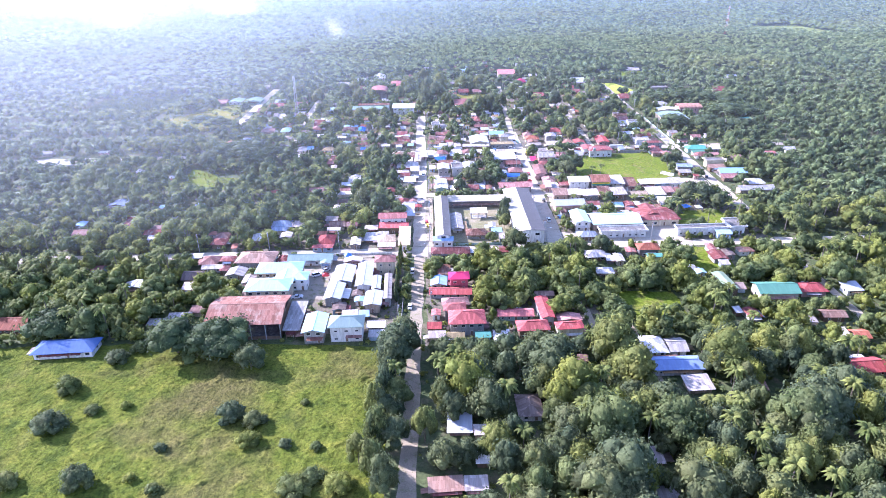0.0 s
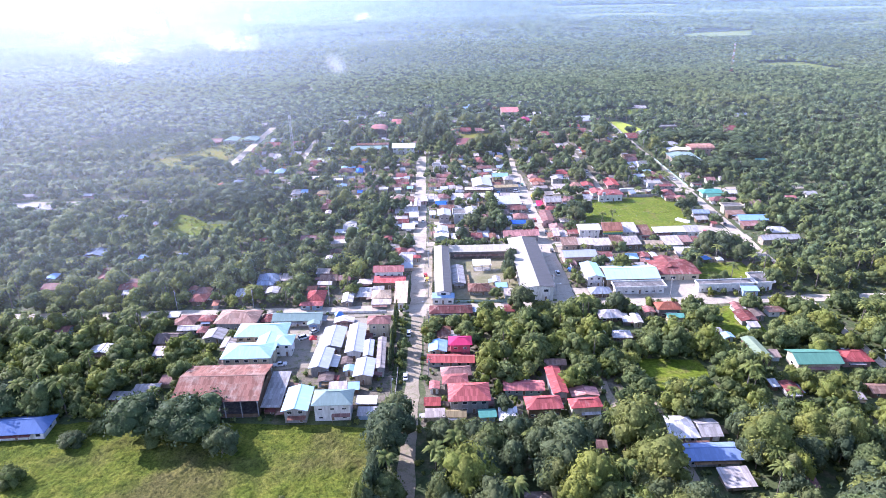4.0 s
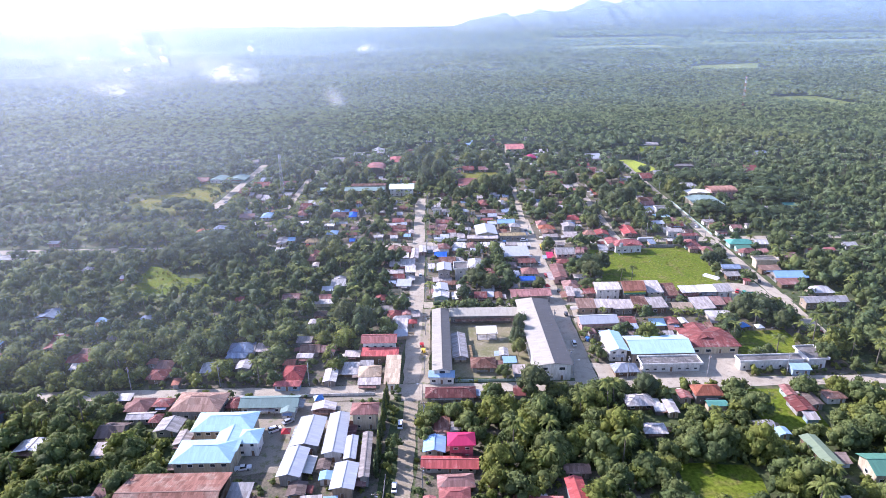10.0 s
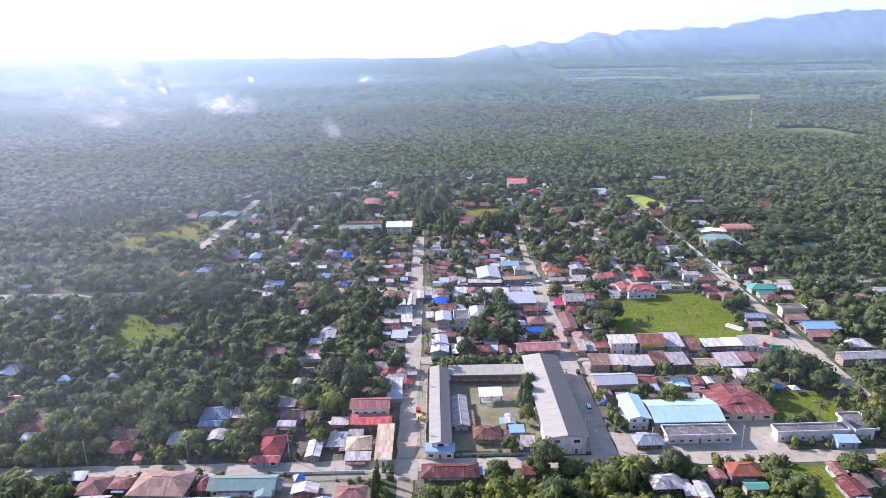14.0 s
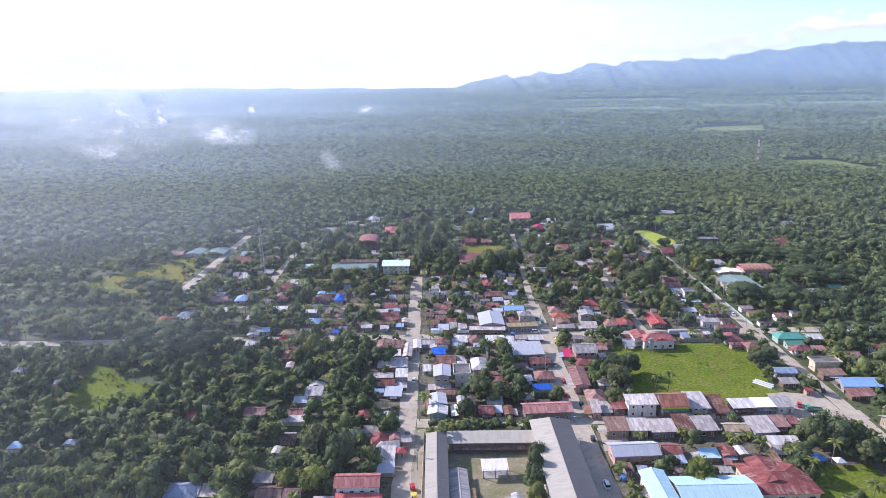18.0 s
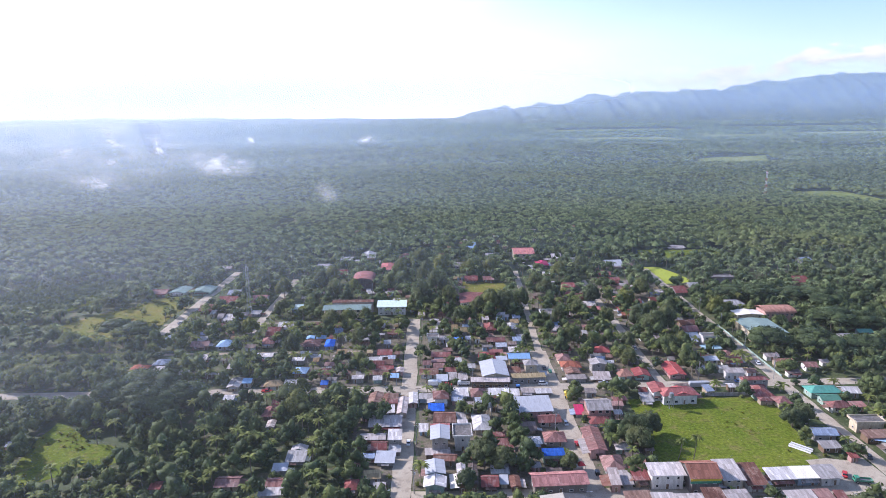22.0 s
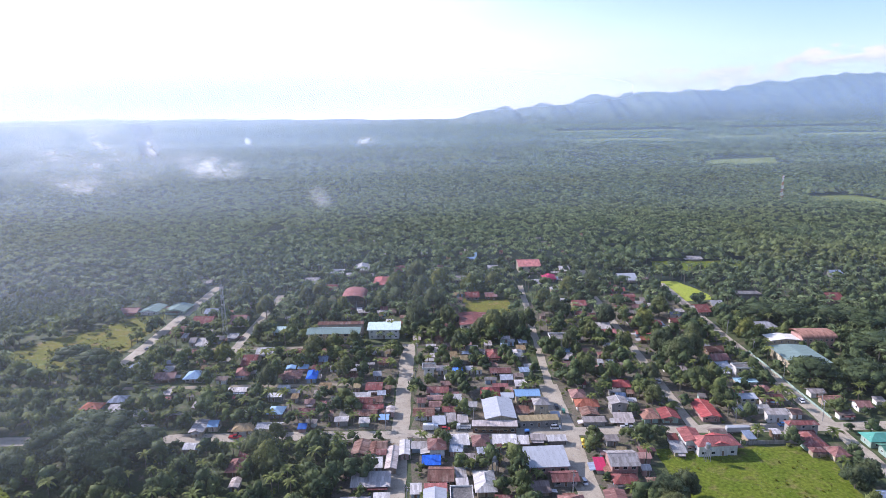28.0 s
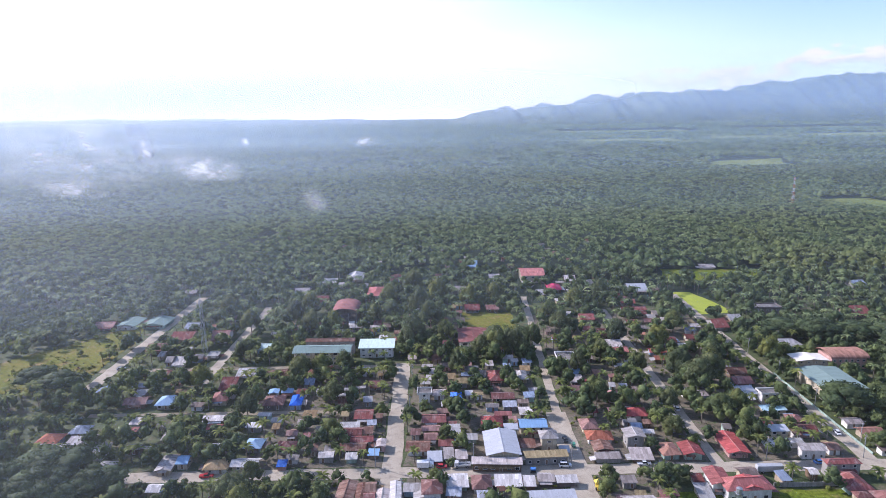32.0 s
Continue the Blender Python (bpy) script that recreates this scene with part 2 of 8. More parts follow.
def sheet_roof(name, base, rust, rust_from=0.6, metal=0.0, rough=0.78, clean=False):
    """Painted or bare corrugated sheets: seams across, streaks down the slope, rust and fading in patches."""
    m, n, l = material(name)
    uv = n.new("ShaderNodeUVMap").outputs[0]
    info = n.new("ShaderNodeObjectInfo")
    shift = n.new("ShaderNodeVectorMath")
    shift.operation = "MULTIPLY_ADD"
    l.new(info.outputs["Random"], shift.inputs[0])
    shift.inputs[1].default_value = (91, 57, 0)
    l.new(uv, shift.inputs[2])
    stretch = add(n, "ShaderNodeMapping", Scale=(1.3, 0.16, 1))
    l.new(shift.outputs[0], stretch.inputs[0])
    streak = noise_tex(n, l, stretch.outputs[0], 1.0, 5, 0.65)
    patch = noise_tex(n, l, shift.outputs[0], 0.22, 5, 0.65)
    sheets = n.new("ShaderNodeTexBrick")
    for key, v in (("Scale", 1.0), ("Mortar Size", 0.02), ("Brick Width", 0.85), ("Row Height", 2.6), ("Mortar Smooth", 0.4)):
        sheets.inputs[key].default_value = v
    sheets.inputs["Color1"].default_value, sheets.inputs["Color2"].default_value = ((0.93, 0.93, 0.93, 1), (1.04, 1.04, 1.04, 1)) if clean else ((0.74, 0.73, 0.72, 1), (1.16, 1.16, 1.16, 1))
    sheets.inputs["Mortar"].default_value = (0.86, 0.86, 0.86, 1) if clean else (0.62, 0.6, 0.6, 1)
    l.new(shift.outputs[0], sheets.inputs["Vector"])
    tint = ramp(n, l, info.outputs["Random"], [(0, (0.92,) * 3), (1, (1.05,) * 3)] if clean else [(0, (0.64, 0.64, 0.64)), (1, (1.24, 1.2, 1.18))]).outputs[0]
    other = n.new("ShaderNodeMath")
    other.operation = "MULTIPLY"
    other.inputs[1].default_value = 7.31
    l.new(info.outputs["Random"], other.inputs[0])
    frac = n.new("ShaderNodeMath")
    frac.operation = "FRACT"
    l.new(other.outputs[0], frac.inputs[0])
    aged = ramp(n, l, frac.outputs[0], [(0.25, (0, 0, 0)), (1.0, (0.25 if clean else 0.75,) * 3)]).outputs[0]
    col = mix(n, l, mix(n, l, base, rust, aged), tint, 1.0, "MULTIPLY")
    col = mix(n, l, col, ramp(n, l, streak.outputs[0], [(0.3, (0.9, 0.89, 0.88)), (0.65, (1.05, 1.05, 1.05))] if clean else [(0.3, (0.74, 0.72, 0.7)), (0.65, (1.12, 1.12, 1.12))]).outputs[0], 1.0, "MULTIPLY")
    both = n.new("ShaderNodeMath")
    both.operation = "MULTIPLY_ADD"
    l.new(streak.outputs[0], both.inputs[0])
    both.inputs[1].default_value = 0.5
    l.new(patch.outputs[0], both.inputs[2])
    spots = ramp(n, l, both.outputs[0], [(rust_from + 0.22, (0, 0, 0)), (rust_from + 0.38, (0.9, 0.9, 0.9))]).outputs[0]
    col = mix(n, l, col, rust, spots)
    col = mix(n, l, col, sheets.outputs["Color"], 1.0, "MULTIPLY")
    wave = add(n, "ShaderNodeTexWave", Scale=1.6)
    l.new(shift.outputs[0], wave.inputs["Vector"])
    return finish(m, n, l, col, rough, metal, bump=wave.outputs["Fac"], strength=0.25, distance=0.03, spec=0.1)


def plain_wall(name, base):
    m, n, l = material(name)
    geo = n.new("ShaderNodeNewGeometry")
    info = n.new("ShaderNodeObjectInfo")
    stretch = add(n, "ShaderNodeMapping", Scale=(1.2, 1.2, 0.3))
    l.new(geo.outputs["Position"], stretch.inputs[0])
    run = noise_tex(n, l, stretch.outputs[0], 0.9, 5)
    col = mix(n, l, base, ramp(n, l, info.outputs["Random"], [(0, (0.8, 0.8, 0.8)), (1, (1.08, 1.06, 1.02))]).outputs[0], 1.0, "MULTIPLY")
    col = mix(n, l, col, ramp(n, l, run.outputs[0], [(0.3, (0.68, 0.66, 0.62)), (0.6, (1.05, 1.05, 1.05))]).outputs[0], 1.0, "MULTIPLY")
    return finish(m, n, l, col, 0.85, bump=run.outputs[0], strength=0.2, distance=0.05)


def rough_grass(name):
    """Unmown grass: yellow-green tufts on darker green, worn to brown in wide patches, with a tangled relief."""
    m, n, l = material(name)
    pos = n.new("ShaderNodeNewGeometry").outputs["Position"]
    wide = noise_tex(n, l, pos, 0.022, 4, 0.55)
    mid = noise_tex(n, l, pos, 0.16, 6, 0.65)
    tuft = noise_tex(n, l, pos, 0.95, 5, 0.7)
    fine = noise_tex(n, l, pos, 3.4, 3, 0.6)
    col = ramp(n, l, mid.outputs[0], [(0.3, (0.058, 0.085, 0.016)), (0.47, (0.108, 0.135, 0.02)), (0.68, (0.178, 0.186, 0.032))]).outputs[0]
    worn = ramp(n, l, wide.outputs[0], [(0.5, (0, 0, 0)), (0.62, (0.75, 0.75, 0.75))]).outputs[0]
    col = mix(n, l, col, ramp(n, l, mid.outputs[0], [(0.35, (0.1, 0.09, 0.03)), (0.65, (0.15, 0.12, 0.055))]).outputs[0], worn)
    col = mix(n, l, col, ramp(n, l, tuft.outputs[0], [(0.34, (0.42, 0.45, 0.45)), (0.5, (0.95, 0.95, 0.95)), (0.68, (1.35, 1.3, 1.1))]).outputs[0], 1.0, "MULTIPLY")
    col = mix(n, l, col, ramp(n, l, fine.outputs[0], [(0.3, (0.75, 0.75, 0.75)), (0.7, (1.2, 1.2, 1.2))]).outputs[0], 1.0, "MULTIPLY")
    return finish(m, n, l, col, 0.95, bump=tuft.outputs[0], strength=1.0, distance=0.7, spec=0.05)


ROOFS = {   # letter: words for the label, colour, rust, threshold of the rust
    "U": ("rusted brown corrugated", (0.22, 0.11, 0.082), (0.32, 0.22, 0.17), 0.52),
    "R": ("faded dark red corrugated", (0.25, 0.084, 0.076), (0.33, 0.23, 0.2), 0.55),
    "Q": ("dull maroon sheet", (0.23, 0.09, 0.084), (0.33, 0.24, 0.21), 0.56),
    "P": ("bright red painted sheet", (0.4, 0.095, 0.09), (0.47, 0.23, 0.205), 0.62),
    "M": ("magenta painted sheet", (0.5, 0.045, 0.12), (0.5, 0.1, 0.17), 0.75),
    "W": ("whitish galvanised sheet", (0.58, 0.575, 0.56), (0.38, 0.31, 0.27), 0.7),
    "S": ("silvery blue galvanised sheet", (0.45, 0.47, 0.495), (0.42, 0.42, 0.43), 0.75),
    "L": ("weathered grey sheet", (0.41, 0.4, 0.385), (0.27, 0.22, 0.19), 0.66),
    "N": ("slate blue sheet", (0.3, 0.38, 0.5), (0.4, 0.42, 0.45), 0.7),
    "K": ("dark grey weathered", (0.16, 0.125, 0.11), (0.26, 0.21, 0.18), 0.6),
    "C": ("pale aqua painted sheet", (0.4, 0.6, 0.65), (0.5, 0.62, 0.65), 0.7),
    "B": ("light blue painted sheet", (0.27, 0.44, 0.63), (0.45, 0.5, 0.55), 0.66),
    "X": ("vivid blue tarpaulin covered", (0.03, 0.14, 0.62), (0.1, 0.25, 0.6), 0.7),
    "G": ("green painted sheet", (0.1, 0.32, 0.25), (0.3, 0.4, 0.35), 0.68),
    "E": ("emerald green painted sheet", (0.095, 0.235, 0.165), (0.17, 0.3, 0.23), 0.75),
    "V": ("grey-green painted sheet", (0.2, 0.28, 0.25), (0.32, 0.37, 0.34), 0.7),
    "T": ("sun-bleached tan", (0.56, 0.46, 0.33), (0.4, 0.3, 0.2), 0.66),
    "D": ("olive brown weathered", (0.33, 0.27, 0.15), (0.25, 0.15, 0.08), 0.62),
    "O": ("orange-red painted sheet", (0.4, 0.145, 0.09), (0.4, 0.25, 0.19), 0.62),
    "I": ("ivory painted", (0.8, 0.75, 0.66), (0.6, 0.52, 0.42), 0.72),
    "J": ("pinkish red arched", (0.46, 0.2, 0.18), (0.52, 0.32, 0.28), 0.66),
    "b": ("dusty dark blue painted sheet", (0.11, 0.17, 0.33), (0.16, 0.22, 0.36), 0.72),
    "d": ("smooth pale beige sheet", (0.42, 0.385, 0.315), (0.38, 0.345, 0.285), 0.78),
    # grey with the shade of slopes turned from the sun put into it
    "g": ("shade-darkened grey sheet", (0.11, 0.11, 0.112), (0.13, 0.128, 0.125), 0.78),
    "n": ("mid blue painted sheet", (0.19, 0.27, 0.47), (0.34, 0.4, 0.52), 0.6),
    "v": ("pale green painted sheet", (0.24, 0.3, 0.19), (0.34, 0.37, 0.28), 0.7),
    "Z": ("pale mint painted sheet", (0.66, 0.8, 0.72), (0.6, 0.65, 0.6), 0.72),
}
ROOF_MAT = {k: sheet_roof("roof_" + k, c, r, f, clean=k in "SCBZIGEVMbdgnv") for k, (w_, c, r, f) in ROOFS.items()}
# "dark" puts the shade of porches and open fronts into the wall colour
WALLS = {"white": (0.68, 0.67, 0.64), "cream": (0.52, 0.45, 0.33), "grey": (0.3, 0.29, 0.275), "wood": (0.17, 0.115, 0.075), "mint": (0.32, 0.43, 0.37),
         "pink": (0.48, 0.3, 0.27), "sky": (0.3, 0.4, 0.5), "red": (0.42, 0.1, 0.14), "dark": (0.18, 0.16, 0.15), "tan": (0.38, 0.31, 0.23)}
WALL_MAT = {k: plain_wall("wall_" + k, c) for k, c in WALLS.items()}
WALL_WORD = {"white": "white painted", "cream": "cream painted", "grey": "bare concrete block", "wood": "brown wooden", "mint": "pale green", "pink": "faded pink",
             "sky": "pale blue", "red": "dark red", "dark": "dark shade-coloured", "tan": "tan plastered"}
M_GROUND = blotchy("undergrowth", (0.05, 0.075, 0.025), (0.09, 0.11, 0.04), 0.05, 0.9, bump=0.8, c=(0.15, 0.13, 0.075))
M_EARTH = blotchy("trodden_earth", (0.13, 0.11, 0.075), (0.19, 0.16, 0.115), 0.12, 1.3, bump=0.6, c=(0.07, 0.1, 0.03))
# near-black green puts the shadowed gaps between far crowns into the floor colour
M_SHADEFLOOR = blotchy("far_shade_floor", (0.016, 0.03, 0.015), (0.03, 0.05, 0.022), 0.012, 0.35, bump=0.9)
M_MOUNT = blotchy("mountain_forest", (0.05, 0.075, 0.035), (0.09, 0.11, 0.05), 0.004, 0.03, bump=0.9, grain=(0.5, 1.3))
M_MEADOW = rough_grass("meadow_grass")
M_FARFIELD = blotchy("far_field", (0.12, 0.165, 0.03), (0.18, 0.2, 0.045), 0.01, 0.06, bump=0.5)
M_LAWN = blotchy("lawn_grass", (0.105, 0.155, 0.014), (0.165, 0.195, 0.024), 0.06, 0.8, bump=0.8, c=(0.19, 0.175, 0.05), spec=0.05, grain=(0.5, 1.25))
M_DRY = blotchy("dry_grass", (0.2, 0.185, 0.04), (0.14, 0.165, 0.03), 0.05, 0.8, bump=0.6, c=(0.28, 0.2, 0.08), spec=0.05, grain=(0.5, 1.25))
M_RICE = blotchy("ripe_field", (0.3, 0.36, 0.03), (0.36, 0.4, 0.05), 0.05, 1.1, bump=0.3)
M_PLAY = blotchy("worn_school_yard", (0.27, 0.225, 0.145), (0.18, 0.175, 0.075), 0.09, 1.6, bump=0.2, c=(0.31, 0.265, 0.18), grain=(0.75, 1.15))
M_YARD = blotchy("bare_yard", (0.33, 0.285, 0.215), (0.26, 0.225, 0.165), 0.1, 2.0, bump=0.15, c=(0.16, 0.17, 0.07), grain=(0.82, 1.1))
M_ROAD = blotchy("dusty_concrete_road", (0.45, 0.39, 0.295), (0.37, 0.315, 0.235), 0.12, 2.6, rough=0.85, bump=0.1, c=(0.29, 0.245, 0.185), grain=(0.86, 1.08))
M_TRACK = blotchy("earth_track", (0.34, 0.28, 0.195), (0.265, 0.22, 0.15), 0.15, 2.2, bump=0.15, c=(0.19, 0.18, 0.09), grain=(0.8, 1.1))
M_CONC = blotchy("stained_concrete", (0.4, 0.39, 0.37), (0.24, 0.23, 0.22), 0.3, 2.0, bump=0.2)
# stained roof deck; also the painted-in shade on big open halls' floors
M_DECK = blotchy("mildewed_deck_and_shade_floor", (0.1, 0.095, 0.09), (0.2, 0.185, 0.17), 0.16, 1.2, bump=0.2, c=(0.28, 0.26, 0.24))
M_BARK = blotchy("bark", (0.16, 0.12, 0.085), (0.24, 0.2, 0.15), 0.5, 4.0, bump=0.5)
M_PALMBARK = blotchy("palm_bark", (0.13, 0.11, 0.085), (0.19, 0.165, 0.13), 0.5, 4.0, bump=0.4)
M_LEAF = foliage("leaf_dark", (0.104, 0.138, 0.055), (0.17, 0.2, 0.07), (0.185, 0.172, 0.066), 0.42)
M_LEAF2 = foliage("leaf_light", (0.144, 0.176, 0.046), (0.222, 0.238, 0.06), (0.22, 0.195, 0.075), 0.43)
M_LEAFONE = foliage("leaf_dark_single", (0.102, 0.126, 0.058), (0.162, 0.178, 0.072), (0.175, 0.156, 0.062), 0.42, single=True)
M_LEAFONE2 = foliage("leaf_light_single", (0.126, 0.152, 0.052), (0.19, 0.205, 0.064), (0.175, 0.163, 0.062), 0.42, single=True)
M_TUFT = foliage("leaf_grass", (0.17, 0.18, 0.02), (0.22, 0.21, 0.03), (0.2, 0.16, 0.06), 0.5)
M_LEAFDEEP = foliage("leaf_deep", (0.064, 0.094, 0.044), (0.112, 0.145, 0.057), (0.122, 0.13, 0.048), 0.3)
M_RAIN = foliage("leaf_rain_tree", (0.046, 0.07, 0.034), (0.08, 0.108, 0.046), (0.085, 0.095, 0.04), 0.25)
M_PALM = foliage("leaf_palm", (0.135, 0.17, 0.05), (0.22, 0.245, 0.07), (0.25, 0.22, 0.085), 0.4)
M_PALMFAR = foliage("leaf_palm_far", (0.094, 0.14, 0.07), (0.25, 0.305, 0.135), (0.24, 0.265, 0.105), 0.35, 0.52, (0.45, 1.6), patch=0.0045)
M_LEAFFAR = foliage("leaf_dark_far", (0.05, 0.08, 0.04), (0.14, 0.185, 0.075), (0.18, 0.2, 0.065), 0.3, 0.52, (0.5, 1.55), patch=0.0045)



def flat(name, c, rough=0.6, metal=0.0, spec=0.4):
    m, n, l = material(name)
    pos = n.new("ShaderNodeNewGeometry").outputs["Position"]
    g = ramp(n, l, noise_tex(n, l, pos, 2.2, 4).outputs[0], [(0.3, (0.82, 0.82, 0.82)), (0.7, (1.08, 1.08, 1.08))]).outputs[0]
    return finish(m, n, l, mix(n, l, c, g, 1.0, "MULTIPLY"), rough, metal, spec=spec)


M_GLASS = flat("window_glass", (0.03, 0.035, 0.04), 0.12, 0.0, 0.6)
M_FRAME = flat("window_frame", (0.6, 0.58, 0.54))
M_DOOR = flat("door_wood", (0.2, 0.13, 0.08))
M_TRIM = flat("white_trim", (0.75, 0.74, 0.72))
M_STEEL = flat("grey_steel", (0.35, 0.36, 0.37), 0.5, 0.6)
M_TYRE = flat("tyre_rubber", (0.02, 0.02, 0.02), 0.9)


# ---- mesh helpers ----
def mesh_of(name, verts, faces, mats, ids=None, smooth=False, uvs=None):
    me = bpy.data.meshes.new(name)
    me.from_pydata([tuple(v) for v in verts], [], faces)
    for m in (mats if isinstance(mats, (list, tuple)) else [mats]):
        me.materials.append(m)
    if ids is not None:
        me.polygons.foreach_set("material_index", ids)
    if smooth:
        me.polygons.foreach_set("use_smooth", [True] * len(faces))
    if uvs is not None:
        layer = me.uv_layers.new(name="UVMap")
        layer.data.foreach_set("uv", [c for uv in uvs for c in uv])
    return me


def box_data(x0, y0, z0, x1, y1, z1):
    v = [(x0, y0, z0), (x1, y0, z0), (x1, y1, z0), (x0, y1, z0), (x0, y0, z1), (x1, y0, z1), (x1, y1, z1), (x0, y1, z1)]
    return v, [(0, 3, 2, 1), (4, 5, 6, 7), (0, 1, 5, 4), (1, 2, 6, 5), (2, 3, 7, 6), (3, 0, 4, 7)]


def joined(*blocks):
    verts, faces = [], []
    for v, f in blocks:
        k = len(verts)
        verts += list(v)
        faces += [tuple(i + k for i in p) for p in f]
    return verts, faces


def part(name, data, mats, parent, label="", m=None, **kw):
    """One mesh object under a thing or a part; data is a mesh or (verts, faces)."""
    me = data if isinstance(data, bpy.types.Mesh) else mesh_of(name, data[0], data[1], mats, **kw)
    ob = new(name, me)
    if parent is not None:
        ob.parent = parent
    if m is not None:
        ob.matrix_local = m
    if label:
        tagged(ob, label)
    return ob


def thing(name, x, y, z, label, category, group="", rz=0, kind=""):
    e = new(name)
    e.empty_display_size = 0.5
    e.matrix_world = pose(x, y, z, 0, 0, rz)
    return tagged(e, label, category, group, kind)


def big_mesh(name, verts, faces, mats, smooth=False, ids=None):
    """A large triangle mesh straight from arrays."""
    me = bpy.data.meshes.new(name)
    nv, nf = len(verts), len(faces)
    me.vertices.add(nv)
    me.vertices.foreach_set("co", np.asarray(verts, dtype=np.float32).ravel())
    me.loops.add(nf * 3)
    me.loops.foreach_set("vertex_index", np.asarray(faces, dtype=np.int32).ravel())
    me.polygons.add(nf)
    me.polygons.foreach_set("loop_start", np.arange(0, nf * 3, 3, dtype=np.int32))
    for m in (mats if isinstance(mats, (list, tuple)) else [mats]):
        me.materials.append(m)
    if ids is not None:
        me.polygons.foreach_set("material_index", np.asarray(ids, dtype=np.int32))
    if smooth:
        me.polygons.foreach_set("use_smooth", np.ones(nf, dtype=bool))
    me.update(calc_edges=True)
    return me


# ---- ground, roads, fields ----
def outline_slab(name, pts, z, mat, label, category, depth=0.3, kind="structure"):
    n = len(pts)
    v = [(x, y, z) for x, y in pts] + [(x, y, z - depth) for x, y in pts]
    f = [tuple(range(n)), tuple(range(2 * n - 1, n - 1, -1))] + [(i, n + i, n + (i + 1) % n, (i + 1) % n) for i in range(n)]
    return tagged(new(name, mesh_of(name, v, f, mat)), label, category, kind=kind)


def wavy(pts, amount, step, seed):
    """The outline pts with its edges broken into uneven steps."""
    rng, out = random.Random(seed), []
    for (x0, y0), (x1, y1) in zip(pts, pts[1:] + pts[:1]):
        k = max(1, int(math.hypot(x1 - x0, y1 - y0) / step))
        out += [(x0 + (x1 - x0) * i / k + rng.uniform(-amount, amount), y0 + (y1 - y0) * i / k + rng.uniform(-amount, amount)) for i in range(k)]
    return out


gv, gf = [], []
xs_ = [-5200, -3000, -1500, -700, -300, 0, 300, 700, 1500, 3000, 5200]
ys_ = [-1500, -300, 0, 200, 400, 700, 1200, 2200, 3400, 5300]
for yy in ys_:
    gv += [(xx, yy, -0.05) for xx in xs_]
nx = len(xs_)
gf = [(j * nx + i, j * nx + i + 1, (j + 1) * nx + i + 1, (j + 1) * nx + i) for j in range(len(ys_) - 1) for i in range(nx - 1)]
tagged(new("ground", mesh_of("ground", gv, gf, M_GROUND)), "dark green undergrowth with patches of bare earth", "ground", kind="structure")

ROADS = []   # axis, place, from, to, half width


def road(axis, place, a, b, half, mat, label, z=0.06, lean=0.0):
    """A straight street along one axis, with ragged edges and a kerb's thickness; lean: sideways drift over its length."""
    rng = random.Random(int(place * 7 + a))
    k = max(2, int((b - a) / 5))
    left, right = [], []
    for i in range(k + 1):
        s = a + (b - a) * i / k
        p = place + lean * i / k
        o1, o2 = p - half + rng.uniform(-0.35, 0.35), p + half + rng.uniform(-0.35, 0.35)
        left.append((o1, s) if axis == "y" else (s, o1))
        right.append((o2, s) if axis == "y" else (s, o2))
    pts = left + right[::-1]
    if axis == "y":
        pts = pts[::-1]
    n = len(left)
    v = [(x, y, z) for x, y in left] + [(x, y, z) for x, y in right] + [(x, y, -0.2) for x, y in left] + [(x, y, -0.2) for x, y in right]
    f = []
    for i in range(n - 1):
        f += [(i, n + i, n + i + 1, i + 1), (i, i + 1, 2 * n + i + 1, 2 * n + i), (n + i + 1, n + i, 3 * n + i, 3 * n + i + 1)]
    if axis == "x":
        f = [p[::-1] for p in f]
    tagged(new("road", mesh_of("road", v, f, mat)), label, "road", kind="structure")
    ROADS.append((axis, place, a, b, half, lean))


road("y", -9.5, 60, 262, 2.5, M_TRACK, "pale earth and gravel road between trees", 0.05, 3.6)
road("y", -5.4, 262, 526, 3.6, M_ROAD, "dusty concrete main street", 0.06, -1.0)
road("x", 269.5, -260, 260, 3.0, M_ROAD, "dusty concrete cross street", 0.07)
road("x", 341.0, -2, 172, 3.2, M_ROAD, "dusty concrete street behind the school", 0.07)
road("x", 425.5, -330, 330, 3.4, M_ROAD, "dusty concrete market street", 0.07)
road("y", 59.5, 266, 470, 4.2, M_ROAD, "wide dusty concrete side street", 0.065, 2.0)
road("y", 62.0, 470, 640, 1.9, M_ROAD, "pale narrow concrete street among houses", 0.064, 9.0)
road("y", 113.5, 425, 610, 2.2, M_ROAD, "pale narrow concrete lane", 0.065, 4.0)
road("y", 167.0, 300, 640, 2.9, M_ROAD, "pale concrete outer street with grass verges", 0.066, 7.0)
road("y", -154.4, 500, 650, 3.3, M_ROAD, "pale concrete road into the plantation", 0.066, 2.0)
road("y", -156.0, 795, 935, 3.4, M_TRACK, "pale earth track through the palms", 0.066, 1.0)
road("y", -102.2, 505, 625, 2.4, M_ROAD, "pale concrete lane", 0.065, 2.0)
road("x", 523.0, -160, -3, 2.0, M_TRACK, "earth lane along the school", 0.055)
road("x", 474.0, -140, -8, 1.4, M_TRACK, "narrow earth lane", 0.055)
road("y", 162.0, 196, 266, 1.7, M_ROAD, "pale narrow concrete lane between gardens", 0.063, 1.0)
road("y", 60.3, 184, 212, 1.3, M_TRACK, "earth path beside the red-roofed houses", 0.053, -0.6)
road("y", 73.0, 150, 200, 1.4, M_TRACK, "narrow earth path between trees", 0.052)

LAYER = itertools.count()
FIELDS = []   # boxes that stay clear of trees


